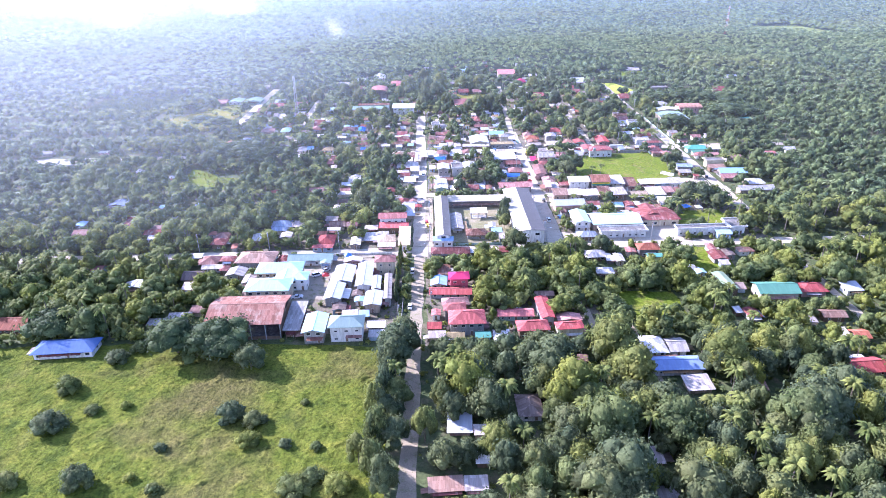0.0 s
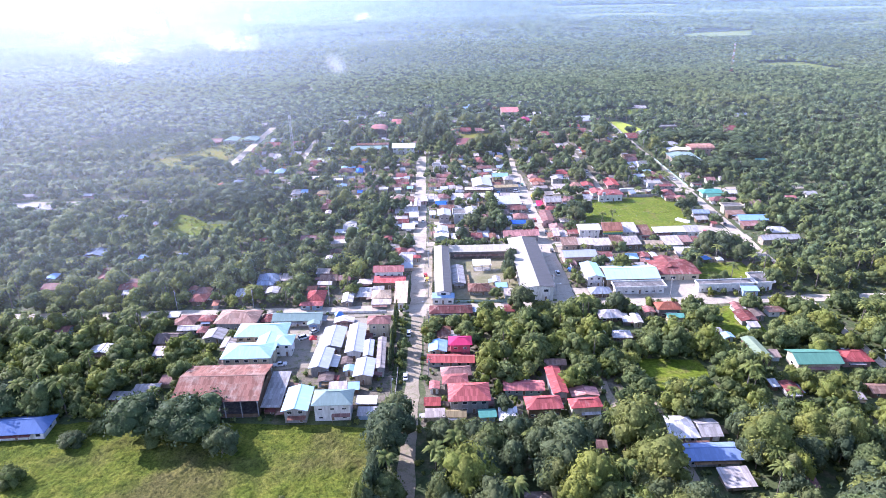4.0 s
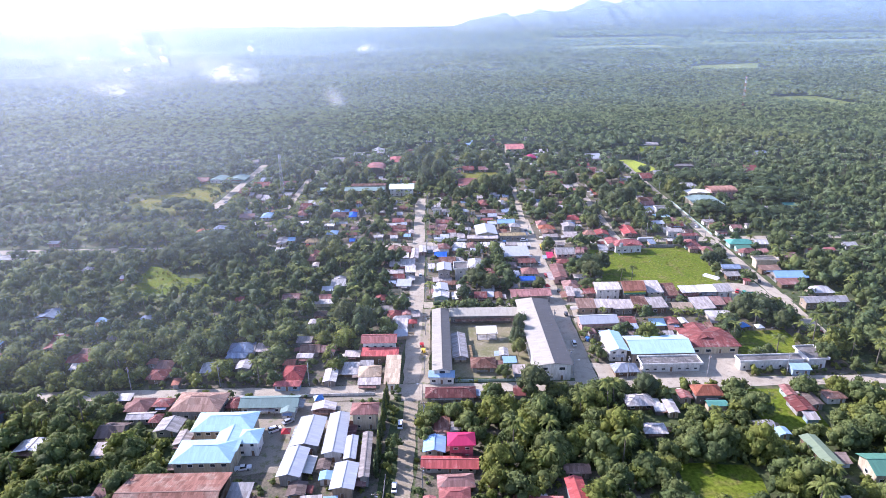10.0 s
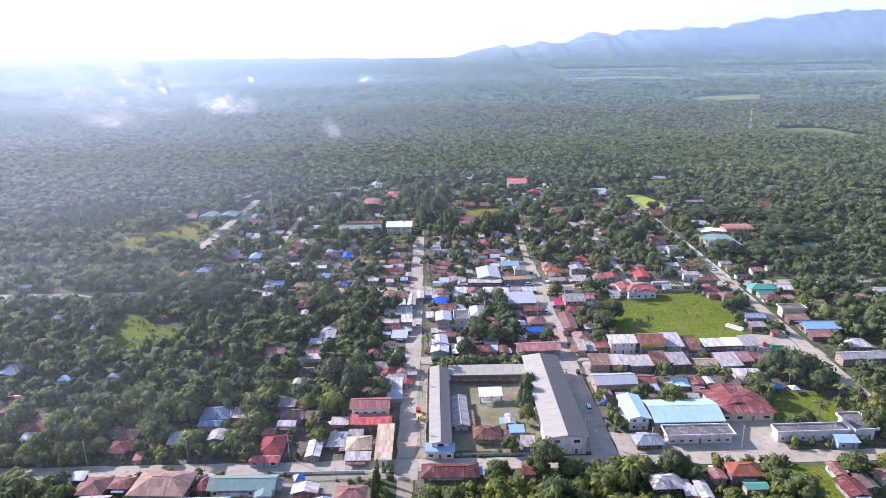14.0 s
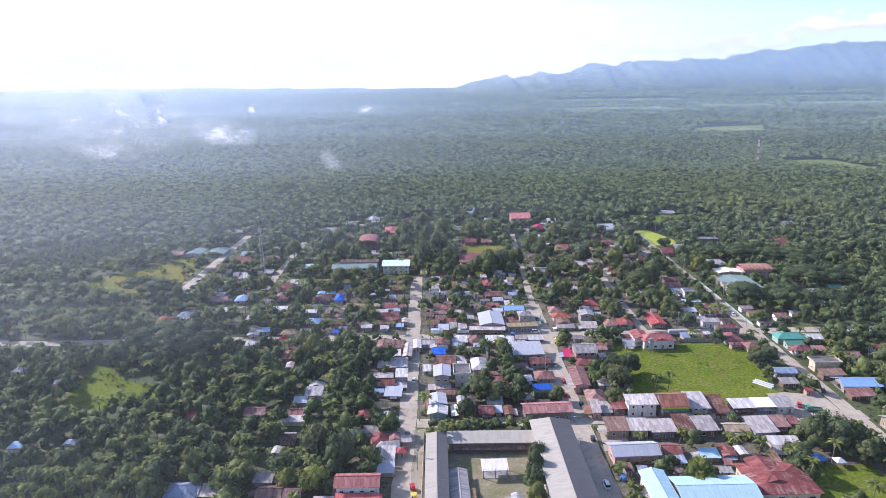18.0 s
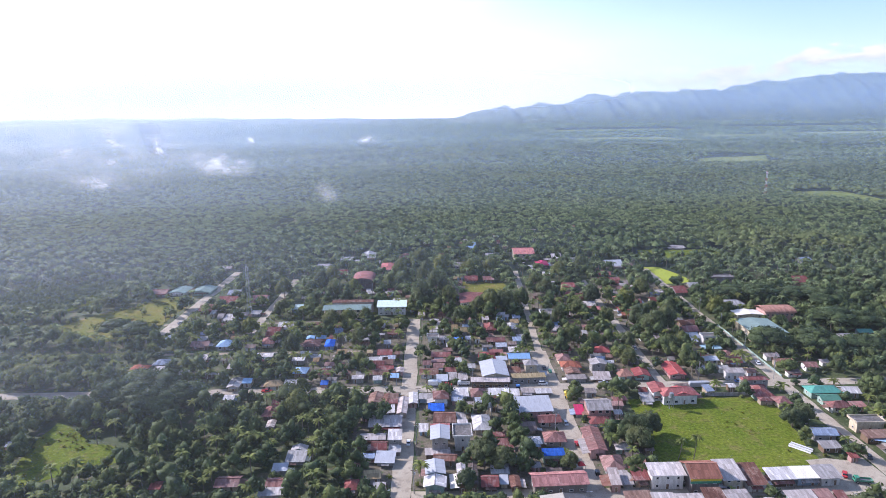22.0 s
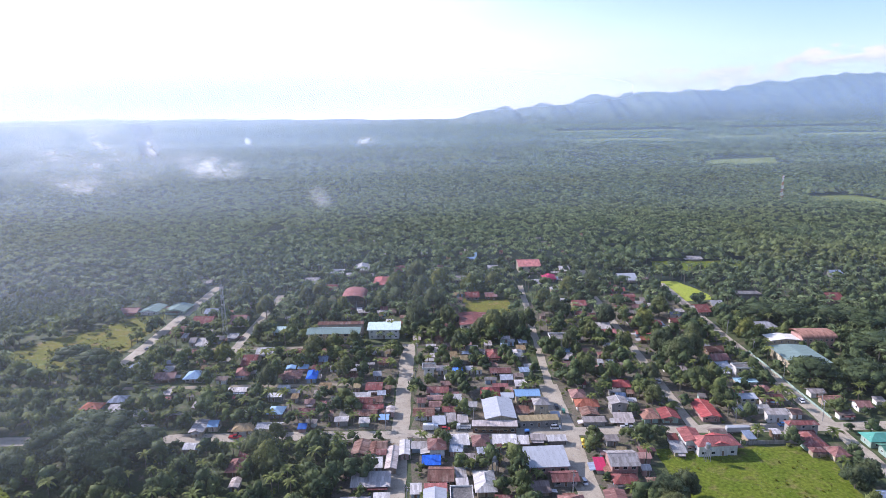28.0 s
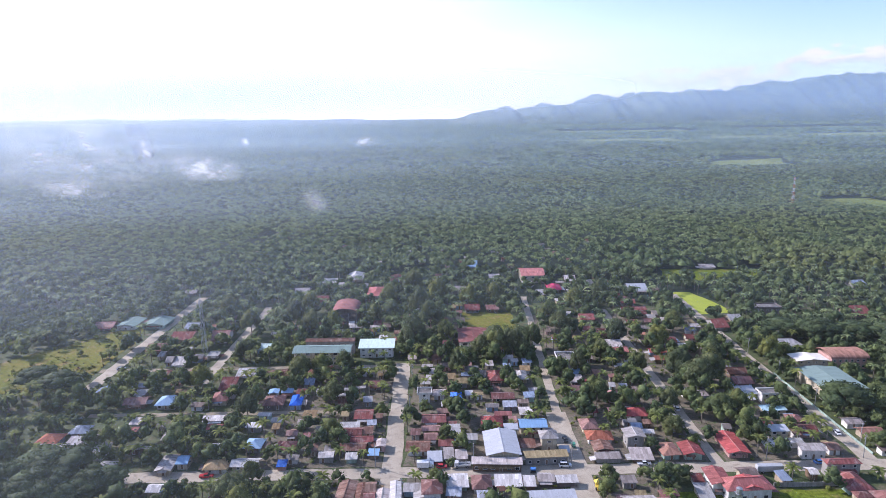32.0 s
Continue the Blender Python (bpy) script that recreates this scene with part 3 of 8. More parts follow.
def field(pts, mat, label, z=0.02, clear=True, name="field"):
    far_off = pts[0][1] > 900
    outline_slab(name, wavy(pts, 22.0 if far_off else 1.0, 60 if far_off else 6, int(pts[0][0])), z + 0.0006 * next(LAYER), mat, label, "field", 0.2)
    if clear:
        FIELDS.append(pts)


field([(-300, 60), (-14.5, 60), (-14.5, 190), (-60, 195), (-100, 197), (-180, 197), (-300, 200)], M_MEADOW, "overgrown yellow-green meadow with bare brown patches", 0.03, name="meadow")
field([(88, 352), (148, 352), (147, 366), (152, 384), (156, 411), (92, 411)], M_LAWN, "bright green grassy lot", 0.03, name="meadow")
field([(112, 240), (133, 240), (133, 265), (112, 265)], M_LAWN, "bright green grassy plot", 0.03, name="meadow")
field([(74, 206), (97, 206), (98, 224), (76, 225)], M_LAWN, "shaded grassy clearing", 0.03, name="meadow")
field([(-142, 350), (-129, 358), (-116, 363), (-110, 371), (-121, 380), (-131, 380), (-141, 391), (-153, 399), (-155, 386), (-150, 368)], M_LAWN, "grassy clearing among trees", 0.03, name="meadow")
field([(-228, 520), (-195, 496), (-163, 492), (-160, 560), (-166, 588), (-185, 580), (-196, 560), (-210, 548)], M_DRY, "dry yellowish field", 0.03, name="meadow")
field([(209, 465), (218, 453), (224, 459), (226, 468), (218, 474)], M_LAWN, "small grassy clearing under rain trees", 0.03, name="meadow")
field([(178, 668), (260, 684), (266, 705), (190, 708)], M_LAWN, "green grass field", 0.03, name="meadow")
field([(170, 596), (198, 598), (196, 618), (188, 645), (174, 645)], M_RICE, "yellow-green ripe field", 0.03, name="meadow")
field([(122, 288), (150, 288), (153, 309), (130, 309)], M_LAWN, "mown green lawn", 0.03, name="lawn")
field([(9, 276), (46, 276), (46, 327), (9, 327)], M_PLAY, "bare earth school yard with worn grass", 0.04, name="yard")
field([(28, 562), (60, 562), (58, 606), (28, 610)], M_DRY, "pale dry grass yard", 0.03, name="yard")
ORCHARD = [(-300, 545), (-238, 545), (-232, 560), (-212, 600), (-208, 622), (-300, 622)]
field(ORCHARD, M_LAWN, "rough green grass under the orchard rows", 0.02, name="meadow")
outline_slab("forest_floor", [(-4900, 640), (-700, 625), (700, 625), (4900, 640), (4900, 5100), (-4900, 5100)], -0.02, M_SHADEFLOOR, "plantation floor coloured near-black green as shade between the palms", "ground", 0.2)
field([(545, 1470), (745, 1480), (830, 1720), (650, 1700)], M_FARFIELD, "distant pale green field", 0.05, name="meadow")
field([(1060, 1880), (1300, 1900), (1320, 1990), (1100, 1960)], M_FARFIELD, "distant pale green field", 0.05, name="meadow")
field([(495, 990), (555, 915), (620, 960), (590, 1085), (510, 1062)], M_FARFIELD, "grassy slope near the mast", 0.05, name="meadow")
for fx, fy, fw, fd in ((520, 2400, 420, 330), (1050, 2550, 360, 300), (1500, 2650, 480, 320), (600, 3150, 700, 420), (1500, 3300, 900, 400), (1750, 2150, 420, 300), (2150, 2950, 600, 330)):
    field([(fx, fy), (fx + fw, fy + 20), (fx + fw - 30, fy + fd), (fx + 25, fy + fd - 15)], M_FARFIELD, "distant pale green field", 0.06, name="meadow")
for bx0, by0, bx1, by1 in ((46, 274, 56, 337), (64, 272, 122, 285), (-62, 225, -24, 262), (-24, 266, 0, 273), (66, 320, 76, 337), (143, 337, 164, 359), (-3, 273, 1, 337), (-40, 263, -12, 266), (88, 283, 124, 292)):
    field([(bx0, by0), (bx1, by0), (bx1, by1), (bx0, by1)], M_ROAD if bx0 > 40 else M_YARD, "dusty paved yard beside the street", 0.045, name="yard")


for bx0, by0, bx1, by1 in ((-1, 344.5, 55, 421.5), (-1, 429.5, 57, 519), (64.5, 345, 88, 421.5), (65.5, 429.5, 111, 520), (117, 429.5, 165, 520), (65, 273, 163, 337.5), (-62, 429.5, -10, 519), (-26, 345, -9.5, 421.5), (-24, 274, -9.5, 336), (-3, 190, 30, 266), (-75, 200, -13.5, 266), (28, 205, 66, 222), (-100, 273, -26, 296), (70, 522, 111, 600), (118, 522, 168, 600), (-1, 522, 28, 600)):
    field(wavy([(bx0, by0), (bx1, by0), (bx1, by1), (bx0, by1)], 0.5, 9, int(bx0 + by0)), M_EARTH, "trodden brown earth with weeds between the houses", 0.012, False, name="earth_yard")


def in_poly(x, y, pts):
    inside = np.zeros(x.shape, bool)
    for (x0, y0), (x1, y1) in zip(pts, pts[1:] + pts[:1]):
        if y0 != y1:
            c = ((y0 > y) != (y1 > y)) & (x < (x1 - x0) * (y - y0) / (y1 - y0) + x0)
            inside ^= c
    return inside


# ---- houses ----
HOUSES = []
rng_h = random.Random(7)
WALL_PICK = ["cream", "white", "grey", "grey", "grey", "wood", "wood", "mint", "pink", "sky", "tan", "dark", "cream"]


def sheet(polys, thick=0.12):
    """Roof planes as thin slabs, with a map whose u runs along the eave and v up the slope."""
    verts, faces, uvs = [], [], []
    for p in polys:
        a, b = Vector(p[0]), Vector(p[1])
        u = (b - a).normalized()
        nrm = (b - a).cross(Vector(p[-1]) - a).normalized()
        w = nrm.cross(u)
        k, n = len(verts), len(p)
        verts += [tuple(q) for q in p] + [(q[0], q[1], q[2] - thick) for q in p]
        fs = [tuple(range(k, k + n)), tuple(range(k + 2 * n - 1, k + n - 1, -1))]
        fs += [(k + i, k + n + i, k + n + (i + 1) % n, k + (i + 1) % n) for i in range(n)]
        for f in fs:
            faces.append(f)
            for i in f:
                q = Vector(verts[i]) - a
                uvs.append((q.dot(u), q.dot(w)))
    return verts, faces, uvs


WIN_MESH = {}


def inset_panel(name, w, h, border, depth, frame_mat, inner_mat):
    """A frame that stands off the wall with a recessed panel in it, as one piece; its back lies at y = 0.02."""
    a, b = w / 2, w / 2 - border
    v = [(-a, -depth, 0), (a, -depth, 0), (a, -depth, h), (-a, -depth, h), (-b, -depth, border), (b, -depth, border), (b, -depth, h - border), (-b, -depth, h - border),
         (-b, -0.015, border), (b, -0.015, border), (b, -0.015, h - border), (-b, -0.015, h - border), (-a, 0.02, 0), (a, 0.02, 0), (a, 0.02, h), (-a, 0.02, h)]
    f, ids = [], []
    for i in range(4):
        j = (i + 1) % 4
        f += [(i, j, 4 + j, 4 + i), (4 + i, 4 + j, 8 + j, 8 + i), (12 + i, 12 + j, j, i)]
        ids += [0, 0, 0]
    f += [(8, 9, 10, 11), (15, 14, 13, 12)]
    ids += [1, 0]
    return mesh_of(name, v, f, [frame_mat, inner_mat], ids)


def window_mesh(w, h):
    if (w, h) not in WIN_MESH:
        WIN_MESH[(w, h)] = inset_panel("window", w, h, 0.1, 0.07, M_FRAME, M_GLASS)
    return WIN_MESH[(w, h)]


def door_mesh():
    if "door" not in WIN_MESH:
        WIN_MESH["door"] = inset_panel("door", 1.0, 2.1, 0.08, 0.05, M_FRAME, M_DOOR)
    return WIN_MESH["door"]


def vault(W, D, eave, rise, along, k=10, thick=0.14):
    """A curved roof sheet of one piece; along: the axis of its length."""
    verts, faces, uvs = [], [], []
    half, run = (D, W) if along == "x" else (W, D)
    for lev in (0, -thick):
        for i in range(k + 1):
            a = math.pi * i / k
            c, z = -math.cos(a) * half, eave + math.sin(a) ** 0.85 * rise + lev
            for s in (-run, run):
                verts.append((s, c, z) if along == "x" else (c, s, z))
    n = 2 * (k + 1)
    for i in range(k):
        a = 2 * i
        quad = (a, a + 1, a + 3, a + 2)
        under = (n + a + 2, n + a + 3, n + a + 1, n + a)
        ends = [(a + 1, n + a + 1, n + a + 3, a + 3), (a + 2, n + a + 2, n + a, a)]
        for f in (quad, under, *ends):
            faces.append(f if along == "x" else f[::-1])
    faces += [(0, n, n + 1, 1), (2 * k + 1, n + 2 * k + 1, n + 2 * k, 2 * k)]
    for f in faces:
        for i in f:
            p = verts[i]
            uvs.append((p[0], p[1]) if along == "x" else (p[1], p[0]))
    return verts, faces, uvs


def house(x, y, w, d, eave, style, colour, wall="", rz=0.0, named=""):
    """One building: walls to the eaves, roof in one of several shapes, door and windows."""
    HOUSES.append((x, y, w, d))
    arch = wall == "arch"
    is_open = wall in ("open", "arch")
    if wall in ("", "arch", "open"):
        wall = rng_h.choice(WALL_PICK)
    other = colour[-1]      # a second letter gives the far slope its own colour, painted shade included
    colour = colour[0]
    words = ROOFS[colour][0]
    big = w * d > 260
    storeys = 1 if eave < 5 else (2 if eave < 7.2 else 3)
    if big and storeys == 1:
        storeys = 1
    kind = "hall" if big else ("shed" if style == "S" and w * d < 70 else ("shop" if style == "Y" and x > -3 and y < 440 else "house"))
    kind = named or kind
    shape = {"G": "gabled", "Y": "gabled", "H": "hipped", "S": "lean-to", "F": "flat", "A": "vaulted"}[style]
    size = "low" if eave < 5 else "two-storey"
    if rz == 0.0 and not big and eave < 5:
        rz = rng_h.uniform(-3.5, 3.5)
    root = thing(kind, x, y, 0, f"{size} {WALL_WORD[wall]} {kind} with {words} {shape} roof", kind, {"hall": "large halls", "house": "town houses", "shed": "small sheds", "shop": "street shops", "shack": "small shacks"}[kind], rz)
    o = 0.85 if min(w, d) > 5.5 else 0.5
    hw, hd = w / 2 - o, d / 2 - o
    W, D = w / 2, d / 2
    pitch = rng_h.uniform(0.34, 0.46) if w * d < 260 else rng_h.uniform(0.24, 0.3)
    M = WALL_MAT[wall]
    R = ROOF_MAT[colour]
    gable = []
    if style == "G":
        r = D * pitch
        polys = [[(-W, -D, eave), (W, -D, eave), (W, 0, eave + r), (-W, 0, eave + r)], [(W, D, eave), (-W, D, eave), (-W, 0, eave + r), (W, 0, eave + r)]]
        t = hd * pitch
        for s in (-1, 1):
            k = s * hw
            gable.append(([(k, -hd, eave), (k, hd, eave), (k, 0, eave + t), (k - s * 0.12, -hd, eave), (k - s * 0.12, hd, eave), (k - s * 0.12, 0, eave + t)], [(0, 1, 2), (5, 4, 3), (0, 3, 4, 1), (1, 4, 5, 2), (2, 5, 3, 0)]))
        top = ((-W, 0, eave + r), (W, 0, eave + r))
    elif style == "Y":
        pitch *= 0.28 if W > 8 else (0.5 if W > 4.5 else 0.65)
        r = W * pitch
        polys = [[(-W, D, eave), (-W, -D, eave), (0, -D, eave + r), (0, D, eave + r)], [(W, -D, eave), (W, D, eave), (0, D, eave + r), (0, -D, eave + r)]]
        t = hw * pitch
        for s in (-1, 1):
            k = s * hd
            gable.append(([(-hw, k, eave), (hw, k, eave), (0, k, eave + t), (-hw, k - s * 0.12, eave), (hw, k - s * 0.12, eave), (0, k - s * 0.12, eave + t)], [(0, 1, 2), (5, 4, 3), (0, 3, 4, 1), (1, 4, 5, 2), (2, 5, 3, 0)]))
        top = ((0, -D, eave + r), (0, D, eave + r))
    elif style == "H":
        m_ = min(W, D)
        r = m_ * pitch * 1.15
        if W >= D:
            a, b = (-(W - D), 0, eave + r), (W - D, 0, eave + r)
            if W - D < 0.3:
                a, b = (-0.3, 0, eave + r), (0.3, 0, eave + r)
            polys = [[(-W, -D, eave), (W, -D, eave), b, a], [(W, D, eave), (-W, D, eave), a, b], [(W, -D, eave), (W, D, eave), b], [(-W, D, eave), (-W, -D, eave), a]]
        else:
            a, b = (0, -(D - W) - 0.2, eave + r), (0, D - W + 0.2, eave + r)
            polys = [[(-W, D, eave), (-W, -D, eave), a, b], [(W, -D, eave), (W, D, eave), b, a], [(-W, -D, eave), (W, -D, eave), a], [(W, D, eave), (-W, D, eave), b]]
        top = (a, b)
    elif style == "S":
        r = D * 0.2
        polys = [[(-W, -D, eave - r * 0.4), (W, -D, eave - r * 0.4), (W, D, eave + r * 1.2), (-W, D, eave + r * 1.2)]]
        top = None
    elif style == "A":
        polys, top = None, None
    if arch:
        top, gable = None, []
    if style == "F":
        part("roof", box_data(-W + 0.25, -D + 0.25, eave - 0.2, W - 0.25, D - 0.25, eave), M_DECK, root, "stained flat concrete roof deck")
        for b in (box_data(-W, -D, eave - 0.3, W, -D + 0.25, eave + 0.55), box_data(-W, D - 0.25, eave - 0.3, W, D, eave + 0.55),
                  box_data(-W, -D + 0.25, eave - 0.3, -W + 0.25, D - 0.25, eave + 0.55), box_data(W - 0.25, -D + 0.25, eave - 0.3, W, D - 0.25, eave + 0.55)):
            part("parapet", b, M, root)
    else:
        if arch:
            v, f, uv = vault(W, D, eave, W * 0.42, "y")
        elif style == "A":
            v, f, uv = vault(W, D, eave, D * 0.3, "x")
        else:
            v, f, uv = sheet(polys)
        if other != colour:
            v2, f2, uv2 = sheet(polys[1:])
            part("roof", (v2, f2), ROOF_MAT[other], root, ROOFS[other][0] + " roof slope", uvs=uv2)
            v, f, uv = sheet(polys[:1])
        roof = part("roof", (v, f), R, root, uvs=uv)
        if top is not None and w * d > 40:
            (ax, ay, az_), (bx, by, bz) = top
            h = 0.16
            if abs(ax - bx) > abs(ay - by):
                part("ridge_cap", box_data(ax, -h, az_ - 0.05, bx, h, az_ + 0.06), R, roof)
            else:
                part("ridge_cap", box_data(-h, ay, az_ - 0.05, h, by, az_ + 0.06), R, roof)
    if is_open:
        bays = max(2, int(w / 5))
        for sx in [2 * i / bays - 1 for i in range(bays + 1)]:
            for sy in (-1, 1):
                part("post", box_data(sx * hw - 0.15, sy * hd - 0.15, 0, sx * hw + 0.15, sy * hd + 0.15, eave), M_CONC, root)
        # in big halls the dark floor colour stands in for the dim inside
        part("floor_slab", box_data(-hw, -hd, 0, hw, hd, 0.15), M_DECK if big else M_CONC, root)
        if big:
            part("wall", box_data(-hw + 0.3, hd - 0.3, 0.15, hw - 0.3, hd - 0.1, eave - 1.5), WALL_MAT["grey"], root)
            part("low_wall", box_data(-hw + 0.3, -hd + 0.1, 0.15, hw - 0.3, -hd + 0.3, 1.3), WALL_MAT["wood"], root)
            # side walls added to keep light out of the hall
            for s in (-1, 1):
                part("side_wall", box_data(s * hw - 0.1, -hd + 0.4, 0.15, s * hw + 0.1, hd - 0.4, eave - 0.8), WALL_MAT["wood"], root)
        return root
    h_top = eave - (D * 0.2 * 0.4 if style == "S" else 0.02) - 0.14
    if style == "F":
        h_top = eave - 0.32
    part("wall", joined(box_data(-hw, -hd, -0.1, hw, hd, h_top)), M, root)
    for g in (gable if named != "shack" else []):
        part("gable", ([(q[0], q[1], q[2] - 0.13) for q in g[0]], g[1]), M, root)
    if named == "shack":
        part("door", door_mesh(), None, root, m=pose(rng_h.uniform(-0.5, 0.5) * hw, -hd, 0))
        return root
    if not big and hw > 1.8 and rng_h.random() < (0.65 if kind == "shop" else 0.4) and style != "F":
        aw, ad = hw * rng_h.uniform(0.5, 0.98), rng_h.uniform(1.0, 1.9)
        ax = rng_h.uniform(-1, 1) * (hw - aw)
        ah = min(h_top - 0.05, 2.35 if storeys == 1 else 2.7)
        v, f, uv = sheet([[(ax - aw, -hd - ad, ah - 0.35), (ax + aw, -hd - ad, ah - 0.35), (ax + aw, -hd - 0.01, ah), (ax - aw, -hd - 0.01, ah)]], 0.05)
        awn = part("awning", (v, f), ROOF_MAT[rng_h.choice("WWLUURNDQ")], root, uvs=uv)
        for sx in (-1, 1):
            part("post", box_data(ax + sx * aw * 0.93 - 0.05, -hd - ad + 0.1, 0, ax + sx * aw * 0.93 + 0.05, -hd - ad + 0.2, ah - 0.38), M_DOOR, awn)
    # a lean-to against the back or a side wall, roofed with whatever was at hand
    if not big and w * d > 22 and style != "F" and rng_h.random() < 0.66:
        side = rng_h.choice((-1, 0, 1))
        deep, low = rng_h.uniform(1.3, 2.8), min(h_top - 0.15, 2.5) - 0.1
        if side == 0:
            run = hw * rng_h.uniform(0.45, 0.95)
            mid = rng_h.uniform(-1, 1) * (hw - run)
            slope = [(mid + run, hd + deep + o, low - 0.4), (mid - run, hd + deep + o, low - 0.4), (mid - run, hd + 0.02, low), (mid + run, hd + 0.02, low)]
        else:
            run = hd * rng_h.uniform(0.45, 0.95)
            mid = rng_h.uniform(-1, 1) * (hd - run)
            k = side * (hw + 0.02)
            slope = [(k + side * (deep + o), mid - side * run, low - 0.4), (k + side * (deep + o), mid + side * run, low - 0.4), (k, mid + side * run, low), (k, mid - side * run, low)]
        v, f, uv = sheet([slope], 0.06)
        part("lean_to_roof", (v, f), ROOF_MAT[rng_h.choice("WWWULLUKRNDQI")], root, uvs=uv)
    # door and windows on the side towards the street
    step = rng_h.uniform(2.4, 3.4) if not big else 4.6
    n = max(1, min(int(2 * hw / step), 8))
    ww, wh = rng_h.choice(((1.2, 1.1), (1.6, 1.2), (0.9, 1.0), (1.4, 0.8))) if not big else (2.2, 1.3)
    face = -hd
    for s in range(storeys):
        base = s * (eave / storeys)
        if base + 2.4 > h_top + 0.5:
            continue
        for i in range(n):
            cx = -hw + (i + 0.5) * 2 * hw / n
            if s == 0 and i == n // 2:
                part("door", door_mesh(), None, root, m=pose(cx, face, 0))
            else:
                part("window", window_mesh(ww if hw > 2.2 else 0.9, wh), None, root, m=pose(cx, face, base + 0.85))
    if hd > 2.2:
        for sx in (-1, 1):
            part("window", window_mesh(ww, wh), None, root, m=pose(sx * hw, rng_h.uniform(-0.4, 0.4) * hd, 0.95, 0, 0, 90 * sx))
    return root


house(2.0, 123.3, 9.5, 4.8, 2.1, 'S', 'U')
house(10.0, 123.3, 6.4, 4.7, 2.1, 'S', 'W')
house(6.8, 146.7, 7.5, 7.7, 2.1, 'S', 'S')
house(12.6, 143.5, 3.8, 4.0, 2.1, 'S', 'W')
house(12.4, 132.4, 3.9, 4.0, 2.1, 'S', 'W')
house(28.4, 153.5, 7.9, 10.7, 2.4, 'H', 'K')
house(48.0, 177.2, 7.4, 4.6, 2.4, 'G', 'R')
house(74.4, 183.6, 12.2, 10.6, 2.6, 'H', 'W', 'white')
house(84.2, 183.2, 6.8, 8.6, 2.3, 'G', 'W', 'white')
house(80.3, 172.0, 17.4, 7.8, 2.8, 'G', 'n', 'white')
house(83.8, 162.1, 8.8, 6.9, 2.1, 'S', 'W')
house(59.8, 131.2, 4.5, 5.9, 2.1, 'S', 'W')
house(57.2, 115.9, 8.4, 7.4, 2.1, 'S', 'L')
house(141.8, 168.3, 12.2, 8.4, 2.4, 'G', 'P')
house(103.3, 159.6, 3.3, 4.0, 2.1, 'S', 'R')
house(145.8, 187.1, 4.6, 6.6, 2.1, 'S', 'W')
house(151.1, 186.3, 5.9, 6.3, 2.4, 'G', 'O')
house(138.8, 197.4, 6.1, 4.0, 2.1, 'S', 'W')
house(149.6, 200.4, 9.2, 6.0, 2.4, 'G', 'U')
house(-254.0, 414.8, 13.0, 6.5, 2.6, 'G', 'W', 'white')
house(-241.0, 410.5, 9.5, 7.0, 2.4, 'H', 'L')
house(-230.5, 406.0, 6.0, 5.0, 2.1, 'S', 'W')
house(-184.4, 390.4, 5.0, 5.0, 2.4, 'H', 'W')
house(-158.0, 377.6, 5.4, 4.6, 2.4, 'G', 'S')
house(-227.0, 435.6, 7.0, 5.0, 2.4, 'G', 'W')
house(-257.0, 445.5, 9.0, 6.0, 2.4, 'H', 'R')
house(-267.0, 436.8, 8.0, 5.0, 2.4, 'G', 'L')
house(-145.8, 328.0, 6.0, 5.0, 2.4, 'H', 'B')
house(-131.2, 192.8, 21.7, 9.4, 2.7, 'H', 'b', 'white')
house(-157.7, 209.9, 14.8, 10.3, 2.4, 'G', 'O')
house(-69.5, 207.1, 28.4, 21.3, 7, 'G', 'U', 'open')
house(-52.0, 206.2, 6.5, 16.8, 4, 'S', 'L')
house(-92.3, 216.8, 6.1, 4.9, 2.1, 'S', 'R')
house(-104.9, 208.1, 7.6, 4.0, 2.1, 'S', 'W')
house(-98.0, 212.2, 8.9, 4.0, 2.1, 'S', 'W')
house(-43.6, 199.7, 8.6, 13.2, 5, 'Y', 'C')
house(-31.8, 198.0, 13.1, 8.7, 6.5, 'H', 'V', 'white')
house(-32.3, 210.6, 6.2, 4.0, 2.1, 'S', 'W')
house(-26.8, 210.1, 4.1, 4.0, 2.1, 'S', 'B')
house(-21.6, 202.0, 7.0, 4.0, 2.1, 'S', 'W')
house(-20.0, 195.9, 8.2, 4.0, 2.1, 'S', 'W')
house(-37.7, 240.2, 8.8, 15.3, 4, 'Y', 'S')
house(-28.8, 239.1, 6.9, 21.1, 4, 'Y', 'S')
house(-39.8, 225.2, 7.3, 13.3, 4, 'Y', 'S')
house(-23.3, 231.6, 3.8, 11.4, 4, 'Y', 'S')
house(-23.7, 218.6, 7.2, 11.5, 4, 'Y', 'S')
house(-18.4, 228.4, 3.3, 21.3, 4, 'Y', 'L')
house(-30.9, 225.9, 4.2, 5.0, 2.4, 'Y', 'K')
house(-29.5, 220.8, 4.1, 4.0, 2.4, 'Y', 'B')
house(-37.0, 215.5, 5.5, 5.8, 2.4, 'Y', 'K')
house(-20.5, 248.4, 9.3, 7.0, 6.5, 'H', 'R', 'cream')
house(-78.8, 258.2, 17.5, 11.8, 4, 'H', 'U')
house(-67.3, 259.6, 5.2, 6.7, 2.4, 'H', 'R')
house(-54.7, 258.9, 20.6, 7.4, 3.0, 'G', 'V', 'white')
house(-47.6, 254.6, 5.2, 4.6, 2.8, 'Y', 'V', 'white')
house(-35.5, 256.1, 8.3, 4.6, 2.4, 'Y', 'W')
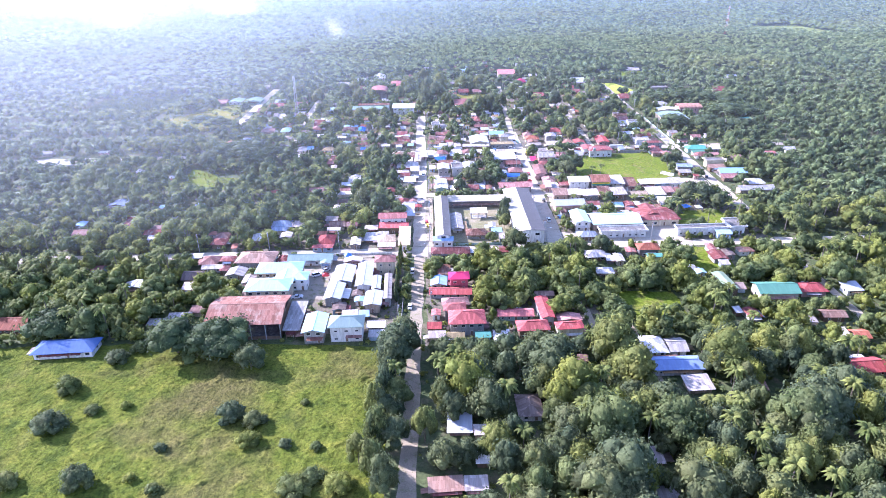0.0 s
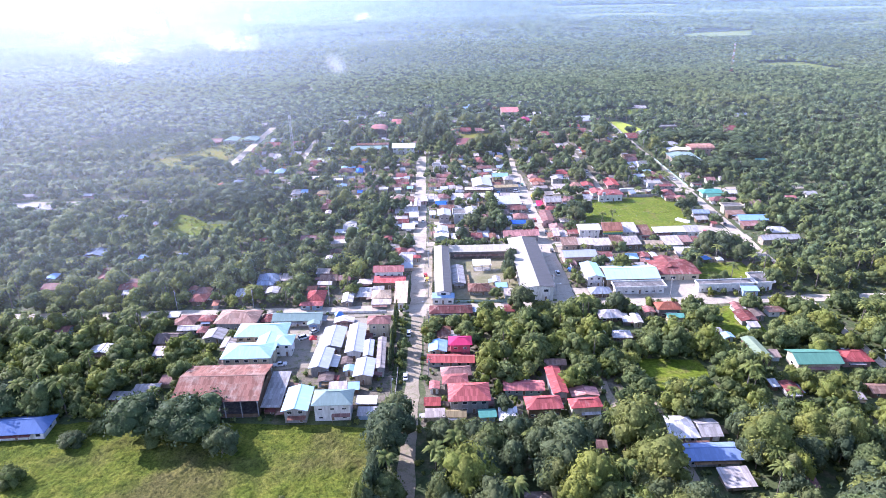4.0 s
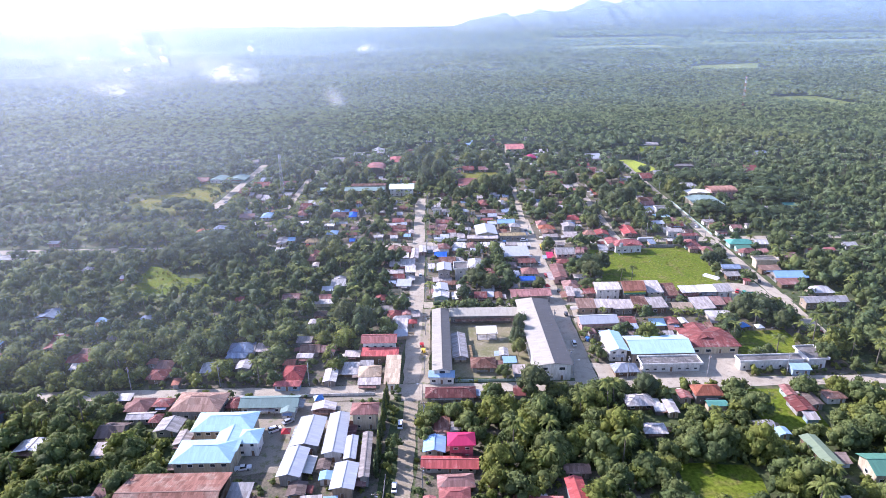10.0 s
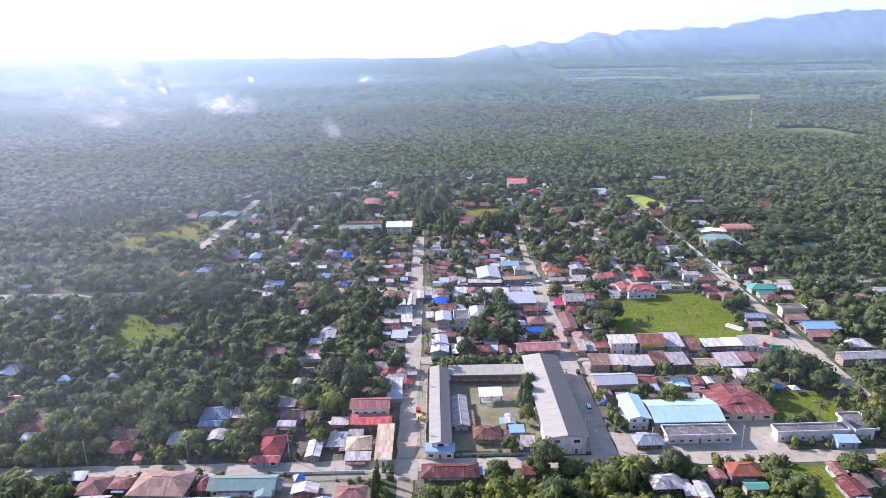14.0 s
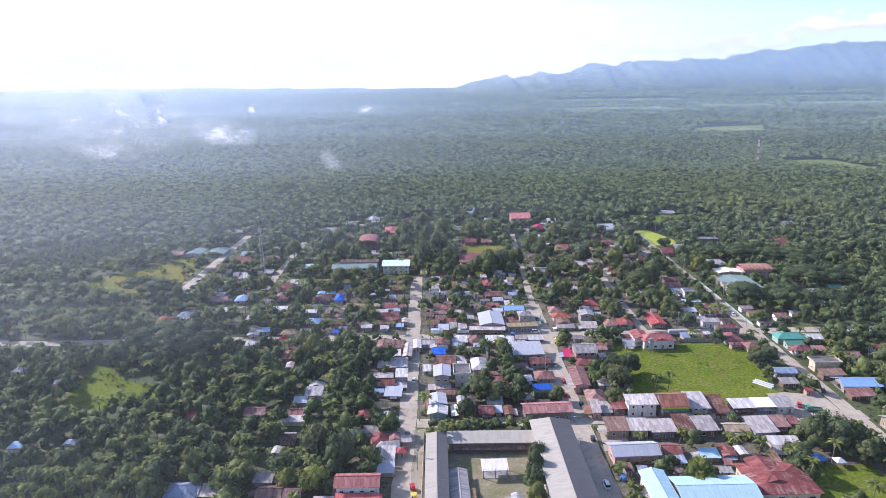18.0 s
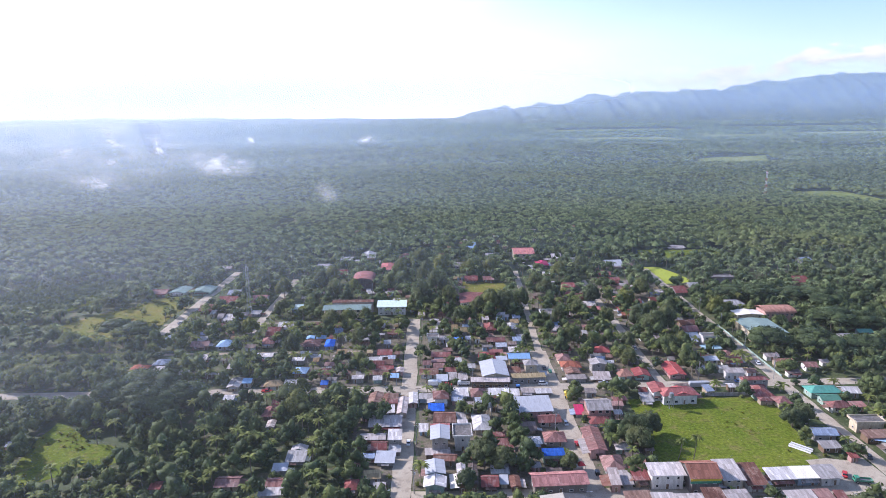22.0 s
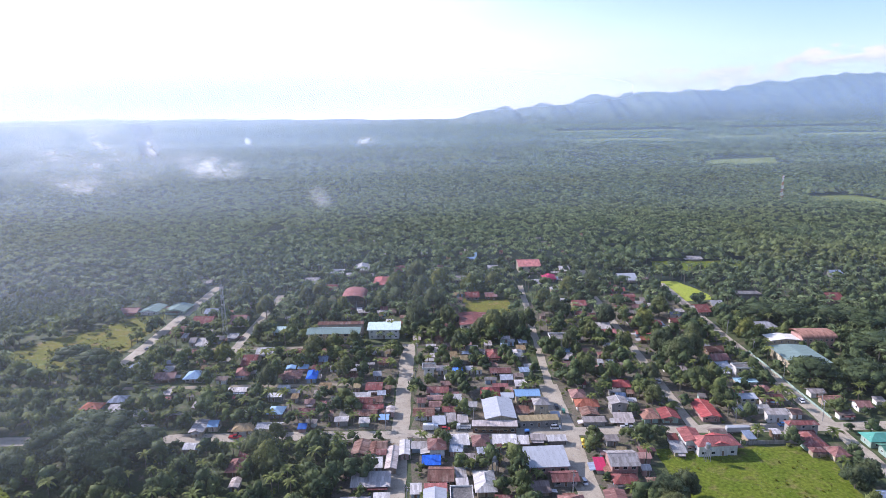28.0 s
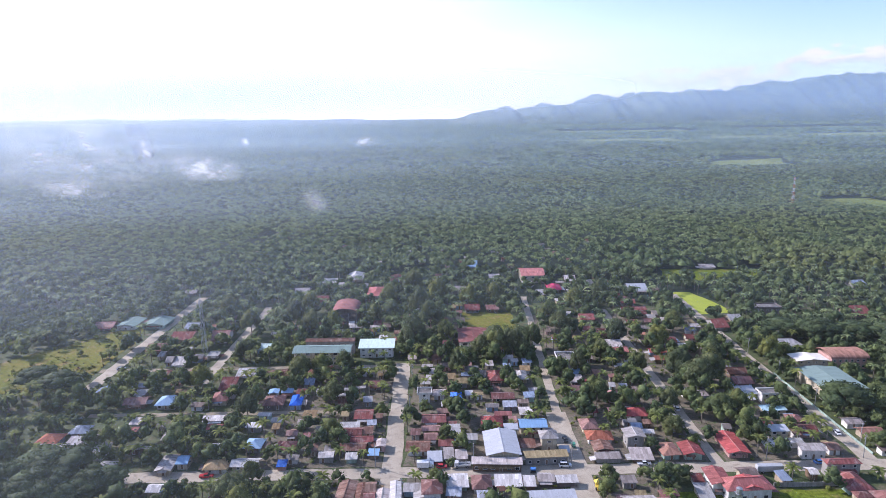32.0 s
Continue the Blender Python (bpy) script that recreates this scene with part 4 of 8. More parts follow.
house(-107.9, 265.0, 4.8, 4.0, 2.1, 'S', 'W')
house(-100.3, 259.7, 8.4, 8.7, 2.4, 'H', 'R')
house(-92.7, 260.8, 6.6, 5.6, 2.4, 'H', 'R')
house(-97.3, 253.0, 9.3, 4.4, 2.4, 'G', 'W')
house(-91.6, 251.4, 4.0, 5.1, 2.4, 'H', 'R')
house(-85.3, 247.3, 8.4, 7.8, 2.4, 'Y', 'L')
house(-103.0, 245.1, 8.8, 8.7, 2.4, 'G', 'K')
house(-102.1, 235.9, 5.7, 5.6, 2.1, 'S', 'W')
house(-78.2, 241.1, 5.2, 9.1, 2.4, 'Y', 'L')
house(-124.7, 237.8, 10.6, 6.6, 2.4, 'Y', 'W')
house(-148.3, 254.8, 5.6, 5.3, 2.4, 'G', 'R')
house(-102.0, 279.8, 7.5, 7.7, 2.4, 'H', 'R')
house(-108.0, 289.2, 4.0, 4.5, 2.4, 'Y', 'O')
house(-156.2, 308.8, 5.0, 4.0, 2.4, 'Y', 'R')
house(-175.2, 295.2, 7.3, 7.2, 2.4, 'G', 'R')
house(-138.1, 293.5, 9.5, 7.1, 2.4, 'G', 'R')
house(-135.8, 287.2, 7.0, 4.0, 2.1, 'S', 'W')
house(-180.8, 306.0, 5.0, 6.2, 2.4, 'Y', 'B')
house(-93.5, 274.6, 2.9, 4.0, 2.1, 'S', 'O')
house(-156.7, 312.3, 7.7, 4.0, 2.4, 'G', 'R')
house(-134.9, 311.9, 3.3, 4.0, 2.1, 'S', 'W')
house(-51.4, 271.4, 10.0, 4.0, 2.4, 'H', 'P')
house(-53.8, 286.7, 5.1, 4.6, 2.4, 'G', 'O')
house(-84.5, 284.2, 5.8, 6.4, 2.1, 'S', 'W')
house(-71.2, 285.4, 5.7, 6.3, 2.4, 'Y', 'L')
house(-76.2, 292.6, 8.3, 4.0, 2.4, 'H', 'N')
house(-72.2, 297.7, 4.0, 6.0, 2.1, 'S', 'W')
house(-48.5, 291.5, 6.7, 4.0, 2.4, 'G', 'W')
house(-40.2, 296.9, 6.0, 6.2, 2.4, 'G', 'R')
house(-36.3, 276.3, 5.1, 9.0, 2.4, 'Y', 'W')
house(-29.3, 281.2, 6.1, 7.2, 2.1, 'S', 'L')
house(-30.0, 292.5, 6.4, 4.2, 2.1, 'S', 'W')
house(-21.8, 278.7, 8.7, 8.2, 2.4, 'H', 'T')
house(-21.4, 271.9, 8.6, 4.0, 2.1, 'S', 'W')
house(-12.9, 276.2, 5.8, 16.4, 4, 'S', 'T')
house(-19.4, 296.8, 14.5, 7.6, 6.5, 'G', 'P', 'white')
house(-18.7, 290.1, 14.8, 5.5, 4, 'S', 'P')
house(-23.5, 284.9, 5.2, 4.0, 2.1, 'S', 'L')
house(-18.1, 333.8, 7.0, 4.7, 2.1, 'S', 'L')
house(-15.1, 327.0, 6.4, 8.6, 2.4, 'H', 'R')
house(-11.4, 317.5, 5.3, 8.0, 2.1, 'S', 'W')
house(-11.9, 309.4, 6.8, 5.0, 2.1, 'S', 'S')
house(8.4, 263.2, 18.2, 7.2, 2.4, 'H', 'Q')
house(33.0, 263.4, 4.3, 5.2, 2.1, 'S', 'R')
house(5.0, 244.5, 5.3, 7.4, 2.1, 'S', 'U')
house(9.6, 243.6, 3.3, 4.0, 2.1, 'S', 'W')
house(2.5, 234.2, 7.1, 8.0, 2.4, 'Y', 'B')
house(10.8, 231.8, 8.8, 6.7, 6, 'H', 'M', 'red')
house(7.1, 225.4, 17.5, 5.9, 2.4, 'G', 'P')
house(8.6, 217.2, 10.9, 6.1, 2.4, 'H', 'Q')
house(0.9, 209.0, 3.7, 4.6, 2.4, 'Y', 'P')
house(8.0, 208.7, 8.9, 6.1, 5, 'H', 'P')
house(12.2, 200.4, 13.8, 10.2, 5.5, 'H', 'P')
house(0.1, 200.1, 5.6, 4.0, 2.1, 'S', 'P')
house(1.0, 194.1, 6.5, 4.0, 2.1, 'S', 'W')
house(7.8, 193.2, 6.5, 4.0, 2.4, 'G', 'D')
house(17.6, 193.0, 5.8, 4.4, 2.4, 'G', 'G')
house(24.2, 192.6, 6.1, 6.0, 2.1, 'S', 'W')
house(31.2, 207.2, 14.0, 6.0, 2.6, 'G', 'P')
house(36.0, 195.7, 12.0, 7.3, 4, 'H', 'P')
house(42.2, 207.3, 5.3, 15.7, 4.5, 'Y', 'P')
house(50.8, 202.6, 9.4, 5.0, 2.6, 'Y', 'J')
house(49.1, 194.3, 10.4, 5.3, 4.5, 'H', 'P')
house(44.5, 221.3, 8.0, 4.5, 2.4, 'G', 'U')
house(73.5, 256.0, 10.1, 7.7, 2.4, 'H', 'W')
house(79.3, 251.4, 3.8, 4.0, 2.1, 'S', 'W')
house(73.8, 239.7, 7.6, 5.8, 2.4, 'H', 'W')
house(83.3, 251.8, 4.0, 8.3, 2.4, 'Y', 'L')
house(98.2, 258.6, 10.3, 7.1, 4, 'H', 'O')
house(99.5, 253.0, 7.1, 4.0, 2.4, 'G', 'G')
house(90.6, 258.8, 4.6, 5.6, 2.4, 'Y', 'R')
house(127.9, 259.7, 4.0, 6.8, 2.4, 'Y', 'R')
house(127.6, 251.2, 7.1, 8.7, 2.4, 'Y', 'R')
house(133.5, 254.6, 4.4, 8.5, 2.4, 'Y', 'K')
house(142.2, 256.3, 7.3, 5.1, 2.4, 'H', 'U')
house(127.8, 244.8, 4.5, 4.0, 2.1, 'S', 'W')
house(109.9, 240.8, 6.3, 4.0, 2.4, 'G', 'W')
house(114.0, 236.7, 4.2, 4.0, 2.4, 'Y', 'B')
house(119.3, 225.0, 5.4, 14.6, 4, 'Y', 'v')
house(136.6, 218.0, 16.4, 10.0, 4, 'G', 'E')
house(125.4, 223.4, 3.6, 4.5, 2.1, 'S', 'K')
house(152.0, 219.8, 11.2, 8.2, 2.8, 'H', 'P', 'pink')
house(168.4, 219.4, 7.2, 6.4, 2.8, 'S', 'S', 'white')
house(120.3, 202.6, 5.3, 6.7, 2.4, 'Y', 'R')
house(116.0, 205.4, 3.0, 4.0, 2.1, 'S', 'W')
house(24.9, 307.8, 8.9, 5.5, 3.5, 'S', 'I', 'open')
house(12.8, 297.2, 6.3, 20.3, 2.4, 'Y', 'W')
house(21.6, 283.2, 9.9, 8.3, 2.4, 'H', 'U')
house(30.4, 291.2, 3.7, 6.2, 2.4, 'Y', 'W')
house(32.1, 285.4, 5.4, 4.0, 2.1, 'S', 'B')
house(34.9, 278.0, 5.0, 5.5, 2.1, 'S', 'W')
house(74.8, 293.1, 8.3, 15.9, 5, 'Y', 'C', 'white')
house(91.6, 290.8, 24.8, 14.8, 4.6, 'G', 'C')
house(92.8, 279.8, 23.3, 6.4, 3.6, 'F', 'K', 'white')
house(74.9, 277.2, 9.8, 6.7, 2.4, 'H', 'N')
house(114.6, 297.7, 20.9, 16.8, 3.6, 'H', 'R', 'cream')
house(112.5, 300.5, 9.0, 13.5, 4.6, 'Y', 'R', 'cream')
house(131.1, 279.5, 25.2, 4.8, 3.8, 'F', 'K', 'white')
house(148.2, 281.8, 8.5, 10.6, 4.4, 'F', 'K', 'white')
house(140.1, 274.1, 7.3, 4.0, 3, 'S', 'B')
house(85.6, 345.2, 12.4, 6.8, 6, 'S', 'W', 'white')
house(77.1, 347.4, 5.7, 8.3, 3.6, 'S', 'R')
house(72.5, 346.8, 4.1, 7.2, 2.1, 'S', 'W')
house(97.0, 344.0, 10.9, 11.3, 6.5, 'G', 'O', 'dark')
house(107.4, 345.4, 8.1, 10.7, 5, 'S', 'W')
house(115.2, 344.8, 7.4, 11.2, 3.6, 'S', 'U')
house(125.2, 345.0, 9.3, 6.2, 3.6, 'S', 'W')
house(134.2, 345.4, 8.6, 6.2, 3.6, 'S', 'I')
house(141.8, 345.5, 8.1, 7.0, 3.6, 'S', 'W')
house(72.5, 331.6, 9.0, 8.0, 3.6, 'S', 'U')
house(80.3, 331.0, 7.5, 7.2, 3.6, 'S', 'W')
house(88.7, 329.9, 9.6, 7.5, 3.6, 'S', 'W')
house(97.2, 331.6, 6.8, 9.6, 3.6, 'S', 'U')
house(104.8, 330.8, 8.2, 8.6, 3.6, 'S', 'W')
house(115.9, 330.0, 9.3, 6.4, 2.4, 'G', 'T')
house(125.0, 329.3, 9.5, 9.5, 3.6, 'S', 'W')
house(133.0, 331.4, 5.6, 6.9, 3.6, 'S', 'R')
house(138.3, 331.9, 3.6, 4.9, 3.6, 'S', 'R')
house(73.6, 314.9, 16.8, 8.9, 4, 'G', 'S')
house(87.2, 316.9, 6.8, 6.9, 2.4, 'G', 'R')
house(99.7, 314.3, 6.8, 5.2, 2.1, 'S', 'C')
house(106.2, 314.9, 5.2, 6.5, 2.4, 'Y', 'R')
house(111.2, 315.2, 3.3, 5.3, 2.4, 'Y', 'W')
house(129.3, 321.1, 11.0, 4.8, 2.1, 'S', 'W')
house(151.8, 412.0, 9.0, 11.3, 2.4, 'H', 'R')
house(157.0, 402.6, 7.0, 7.3, 2.4, 'H', 'R')
house(180.0, 411.3, 14.6, 7.8, 3.0, 'H', 'G', 'mint')
house(191.5, 410.6, 7.6, 7.3, 2.8, 'G', 'W', 'grey')
house(178.0, 403.6, 8.4, 6.4, 2.8, 'G', 'E', 'mint')
house(178.2, 397.0, 9.6, 6.4, 2.8, 'H', 'R', 'white')
house(186.6, 396.9, 6.2, 4.4, 2.6, 'S', 'R', 'pink')
house(195.2, 389.4, 10.2, 7.4, 2.8, 'G', 'Q', 'white')
house(179.1, 380.2, 12.4, 6.4, 4.6, 'F', 'T', 'cream')
house(177.4, 371.6, 10.6, 5.3, 2.8, 'S', 'U', 'wood')
house(182.2, 361.7, 16.4, 8.6, 3.2, 'G', 'B', 'grey')
house(178.4, 353.9, 11.2, 5.9, 2.6, 'S', 'R', 'wood')
house(187.4, 343.6, 11.5, 8.4, 2.8, 'H', 'W', 'tan')
house(182.0, 330.9, 20.4, 7.0, 3.6, 'G', 'W', 'tan')
house(215.2, 397.4, 7.4, 5.0, 2.6, 'G', 'P', 'white')
house(223.6, 398.1, 6.8, 5.0, 2.6, 'G', 'P', 'white')
house(239.8, 404.9, 7.5, 6.5, 2.6, 'G', 'W', 'white')
house(157.8, 374.2, 9.7, 6.4, 3.0, 'G', 'N', 'grey')
house(155.2, 365.3, 7.5, 4.6, 2.4, 'S', 'L', 'wood')
house(159.2, 357.7, 3.4, 3.2, 2.4, 'S', 'R', 'pink')
house(113.6, 408.3, 16.4, 8.4, 4.6, 'H', 'P', 'white')
house(106.3, 413.1, 7.5, 10.5, 4.4, 'Y', 'P', 'white')
house(114.7, 408.5, 5.9, 7.5, 5, 'Y', 'P', 'white')
house(99.8, 408.1, 5.2, 7.1, 2.1, 'S', 'W')
house(100.5, 415.1, 4.0, 5.2, 2.1, 'S', 'R')
house(94.2, 464.3, 9.3, 8.0, 2.4, 'H', 'P')
house(86.5, 442.1, 7.9, 7.4, 5, 'Y', 'W')
house(86.2, 431.7, 8.2, 7.2, 2.1, 'S', 'W')
house(97.2, 434.5, 7.4, 9.1, 2.4, 'H', 'O')
house(105.6, 434.3, 7.8, 9.2, 2.4, 'Y', 'P')
house(122.6, 438.1, 8.6, 15.6, 2.4, 'Y', 'P')
house(142.9, 443.7, 8.1, 4.5, 5, 'S', 'S')
house(157.0, 456.4, 6.2, 6.7, 2.4, 'H', 'R')
house(156.3, 447.5, 7.8, 7.1, 2.4, 'G', 'R')
house(149.3, 431.1, 9.4, 4.4, 4, 'S', 'W')
house(158.6, 434.3, 4.9, 6.0, 2.4, 'G', 'U')
house(155.0, 504.6, 9.6, 7.9, 2.4, 'G', 'U')
house(152.3, 493.6, 9.2, 8.6, 2.4, 'G', 'R')
house(149.4, 483.0, 9.4, 7.2, 2.1, 'S', 'S')
house(156.2, 475.9, 8.9, 5.7, 5, 'F', 'I', 'white')
house(153.3, 466.2, 10.6, 4.3, 2.1, 'S', 'C')
house(190.0, 487.0, 20.0, 24.0, 6, 'Y', 'V', 'cream')
house(178.4, 453.2, 7.2, 5.6, 2.4, 'G', 'L', 'white')
house(180.4, 445.4, 9.6, 5.6, 2.4, 'G', 'O')
house(190.4, 439.6, 6.6, 7.0, 2.6, 'G', 'R', 'white')
house(201.2, 444.4, 4.6, 4.0, 2.1, 'S', 'W')
house(178.6, 432.4, 7.0, 4.0, 2.4, 'S', 'K', 'white')
house(232.6, 478.6, 13.0, 5.6, 2.6, 'G', 'L')
house(247.0, 484.0, 8.4, 6.0, 3.0, 'G', 'G', 'mint')
house(153.1, 419.8, 12.7, 4.0, 5, 'H', 'R')
house(150.5, 404.2, 5.8, 4.0, 2.4, 'H', 'R')
house(195.2, 513.2, 16.4, 9.6, 5, 'Y', 'I')
house(213.2, 515.0, 19.0, 13.2, 6, 'A', 'O')
house(197.2, 539.5, 17.7, 9.8, 2.4, 'H', 'L')
house(175.6, 572.8, 8.6, 15.7, 2.4, 'G', 'R')
house(188.9, 580.8, 7.9, 13.3, 2.4, 'G', 'W')
house(214.1, 592.9, 16.9, 8.5, 6, 'F', 'T', 'dark')
house(152.6, 551.2, 8.9, 7.0, 2.4, 'G', 'R')
house(144.9, 537.8, 8.9, 6.5, 2.4, 'H', 'I')
house(137.2, 547.5, 8.9, 8.5, 2.4, 'G', 'R')
house(309.4, 652.2, 10.0, 11.5, 2.4, 'G', 'N')
house(269.4, 591.7, 12.7, 14.1, 2.4, 'G', 'R')
house(226.7, 708.6, 12.2, 7.4, 2.1, 'S', 'W')
house(151.3, 650.0, 13.6, 17.0, 2.4, 'G', 'S')
house(106.8, 543.7, 8.7, 8.2, 2.1, 'S', 'W')
house(106.9, 534.0, 8.7, 7.9, 2.4, 'G', 'P')
house(127.8, 550.4, 9.7, 13.4, 2.4, 'Y', 'O')
house(126.4, 532.2, 9.3, 6.3, 2.4, 'G', 'P')
house(125.4, 522.2, 7.9, 5.9, 2.4, 'G', 'O')
house(75.6, 518.6, 9.7, 10.6, 5.5, 'F', 'W', 'white')
house(78.2, 554.4, 7.4, 6.2, 2.4, 'G', 'R')
house(101.9, 588.0, 9.4, 10.6, 2.4, 'G', 'R')
house(105.0, 561.3, 9.1, 10.2, 2.4, 'G', 'R')
house(135.4, 602.9, 16.1, 6.8, 2.4, 'G', 'R')
house(132.7, 594.0, 15.8, 6.5, 2.4, 'G', 'R')
house(126.1, 576.8, 6.5, 9.0, 2.4, 'G', 'R')
house(139.1, 579.7, 9.9, 6.1, 2.4, 'G', 'R')
house(136.1, 617.9, 9.4, 8.6, 2.4, 'G', 'R')
house(94.5, 654.8, 10.2, 14.5, 2.4, 'H', 'M')
house(82.7, 684.1, 17.9, 21.8, 6, 'G', 'P', 'cream')
house(77.2, 664.3, 7.3, 9.1, 2.1, 'S', 'W')
house(110.1, 676.8, 8.3, 12.8, 2.4, 'G', 'W')
house(122.5, 666.9, 6.4, 7.7, 2.1, 'S', 'W')
house(128.4, 654.6, 7.9, 7.3, 2.1, 'S', 'W')
house(83.0, 642.3, 6.1, 8.2, 2.1, 'S', 'W')
house(54.9, 683.9, 8.5, 11.7, 2.1, 'S', 'W')
house(27.5, 653.6, 9.5, 10.1, 2.4, 'G', 'W')
house(33.7, 610.2, 10.0, 10.6, 2.4, 'G', 'R')
house(46.7, 609.5, 8.6, 8.2, 2.4, 'G', 'R')
house(31.1, 551.5, 16.9, 22.6, 5.5, 'Y', 'Q', 'white')
house(36.4, 568.4, 16.3, 4.5, 2.4, 'A', 'W')
house(32.8, 729.7, 5.9, 15.6, 2.4, 'G', 'R')
house(40.7, 726.6, 8.2, 15.7, 2.1, 'S', 'B')
house(-45.3, 599.4, 16.0, 21.2, 6.5, 'Y', 'J', 'arch')
house(-47.8, 529.1, 29.8, 11.1, 7.5, 'G', 'V', 'cream')
house(-46.1, 543.3, 26.7, 5.1, 7, 'G', 'U')
house(-20.8, 538.8, 19.0, 9.8, 6, 'S', 'Z', 'white')
house(-66.8, 632.5, 10.7, 13.1, 2.4, 'G', 'R')
house(-30.3, 642.0, 12.2, 22.1, 5, 'H', 'P')
house(-18.7, 686.5, 10.2, 16.5, 2.4, 'H', 'R')
house(-50.8, 693.6, 12.4, 20.3, 2.4, 'H', 'W')
house(-83.2, 652.4, 10.4, 14.2, 2.4, 'G', 'W')
house(-68.8, 681.8, 11.0, 8.2, 2.1, 'S', 'W')
house(-10.5, 658.4, 5.6, 7.4, 2.1, 'S', 'W')
house(-82.6, 546.6, 8.0, 9.3, 2.4, 'G', 'Z')
house(-188.9, 587.8, 12.1, 9.4, 2.4, 'G', 'R')
house(-176.2, 592.2, 12.5, 15.6, 2.4, 'Y', 'V')
house(-159.7, 592.4, 14.5, 15.6, 2.4, 'Y', 'V')
house(-133.4, 566.1, 12.9, 13.1, 2.4, 'G', 'R')
house(-134.3, 583.5, 8.8, 10.4, 2.4, 'G', 'N')
house(-140.8, 548.9, 11.1, 11.9, 2.4, 'G', 'R')
house(-127.0, 530.9, 4.0, 8.5, 2.4, 'G', 'L')
house(-114.7, 534.3, 6.3, 7.1, 2.4, 'H', 'L')
house(-112.1, 566.1, 10.3, 15.1, 2.4, 'G', 'R')
house(-107.5, 538.5, 6.0, 5.5, 2.1, 'S', 'W')
house(-164.5, 658.0, 9.0, 5.9, 2.1, 'S', 'W')
house(-123.0, 483.1, 10.1, 7.9, 2.4, 'G', 'Q')
house(-125.3, 492.2, 5.2, 4.6, 2.1, 'S', 'W')
house(-108.8, 482.8, 9.5, 9.6, 2.4, 'H', 'B')
house(-143.3, 494.9, 6.6, 6.4, 2.4, 'Y', 'N')
house(-114.9, 464.6, 4.7, 5.2, 2.1, 'S', 'W')
house(-113.1, 456.9, 4.7, 4.0, 2.1, 'S', 'R')
house(-142.3, 450.9, 9.0, 7.7, 2.4, 'H', 'O')
house(-133.9, 457.7, 7.4, 7.2, 2.4, 'H', 'N')
house(-131.6, 449.2, 6.2, 5.4, 2.1, 'S', 'W')
house(-126.3, 451.5, 4.2, 4.0, 2.4, 'G', 'L')
house(-139.8, 444.4, 12.8, 4.0, 2.1, 'S', 'L')
house(-118.6, 440.8, 7.0, 11.2, 2.4, 'Y', 'W')
house(-110.1, 430.7, 6.2, 5.4, 2.4, 'H', 'L')
house(-127.5, 438.0, 6.2, 4.0, 2.1, 'S', 'L')
house(-105.6, 443.2, 5.7, 4.2, 2.4, 'G', 'L')
house(-88.3, 431.0, 6.1, 10.5, 2.4, 'Y', 'L')
house(-82.8, 433.2, 4.6, 6.3, 2.4, 'G', 'B')
house(-69.6, 429.7, 9.0, 7.5, 2.4, 'H', 'D')
house(-72.6, 442.5, 7.4, 4.0, 2.1, 'S', 'W')
house(-83.2, 465.6, 9.1, 4.0, 2.1, 'S', 'W')
house(-80.5, 457.8, 7.4, 4.8, 2.4, 'G', 'R')
house(-108.7, 512.4, 7.5, 6.5, 2.4, 'Y', 'Q')
house(-121.4, 528.8, 7.0, 8.9, 2.1, 'S', 'L')
house(-86.5, 485.9, 7.6, 9.8, 2.4, 'H', 'R')
house(-85.9, 415.3, 5.0, 5.1, 2.4, 'G', 'W')
house(-61.9, 409.8, 7.1, 5.8, 2.4, 'G', 'R')
house(-123.8, 513.6, 7.3, 6.2, 2.4, 'G', 'R')
house(-82.8, 513.1, 9.5, 7.4, 2.1, 'S', 'W')
house(-86.3, 500.4, 7.9, 14.8, 2.4, 'G', 'R')
house(-61.9, 512.0, 6.7, 8.2, 2.4, 'G', 'U')
house(-61.3, 481.1, 9.4, 10.1, 2.4, 'H', 'R')
house(-63.8, 490.4, 4.7, 4.9, 2.4, 'Y', 'B')
house(-57.9, 491.5, 5.5, 4.0, 2.1, 'S', 'B')
house(-51.4, 481.1, 5.4, 10.7, 2.4, 'H', 'X')
house(-50.7, 489.9, 4.6, 5.9, 2.4, 'G', 'R')
house(-26.2, 512.7, 7.2, 6.1, 2.1, 'S', 'W')
house(-17.9, 497.3, 6.3, 6.9, 2.4, 'G', 'R')
house(-19.9, 466.5, 8.0, 8.7, 2.4, 'G', 'R')
house(-25.4, 457.8, 9.2, 4.0, 2.1, 'S', 'W')
house(-24.1, 451.8, 10.3, 6.8, 2.4, 'G', 'R')
house(-16.8, 452.9, 4.1, 5.9, 2.4, 'G', 'U')
house(-18.6, 445.9, 9.1, 4.7, 2.4, 'G', 'R')
house(-21.2, 440.4, 10.2, 6.2, 2.4, 'G', 'U')
house(-29.9, 439.4, 4.7, 4.3, 2.1, 'S', 'L')
house(-21.2, 433.9, 4.6, 4.0, 2.1, 'S', 'W')
house(-10.9, 442.8, 3.9, 6.0, 2.4, 'Y', 'W')
house(-13.2, 436.4, 4.3, 4.0, 2.1, 'S', 'B')
house(-47.2, 442.0, 7.7, 6.8, 2.4, 'H', 'R')
house(-59.9, 444.1, 7.0, 7.7, 2.4, 'H', 'B')
house(-46.9, 451.7, 4.8, 5.0, 2.4, 'G', 'Q')
house(-36.3, 439.8, 3.0, 5.4, 2.4, 'Y', 'U')
house(-59.4, 430.4, 10.3, 6.1, 2.4, 'G', 'W')
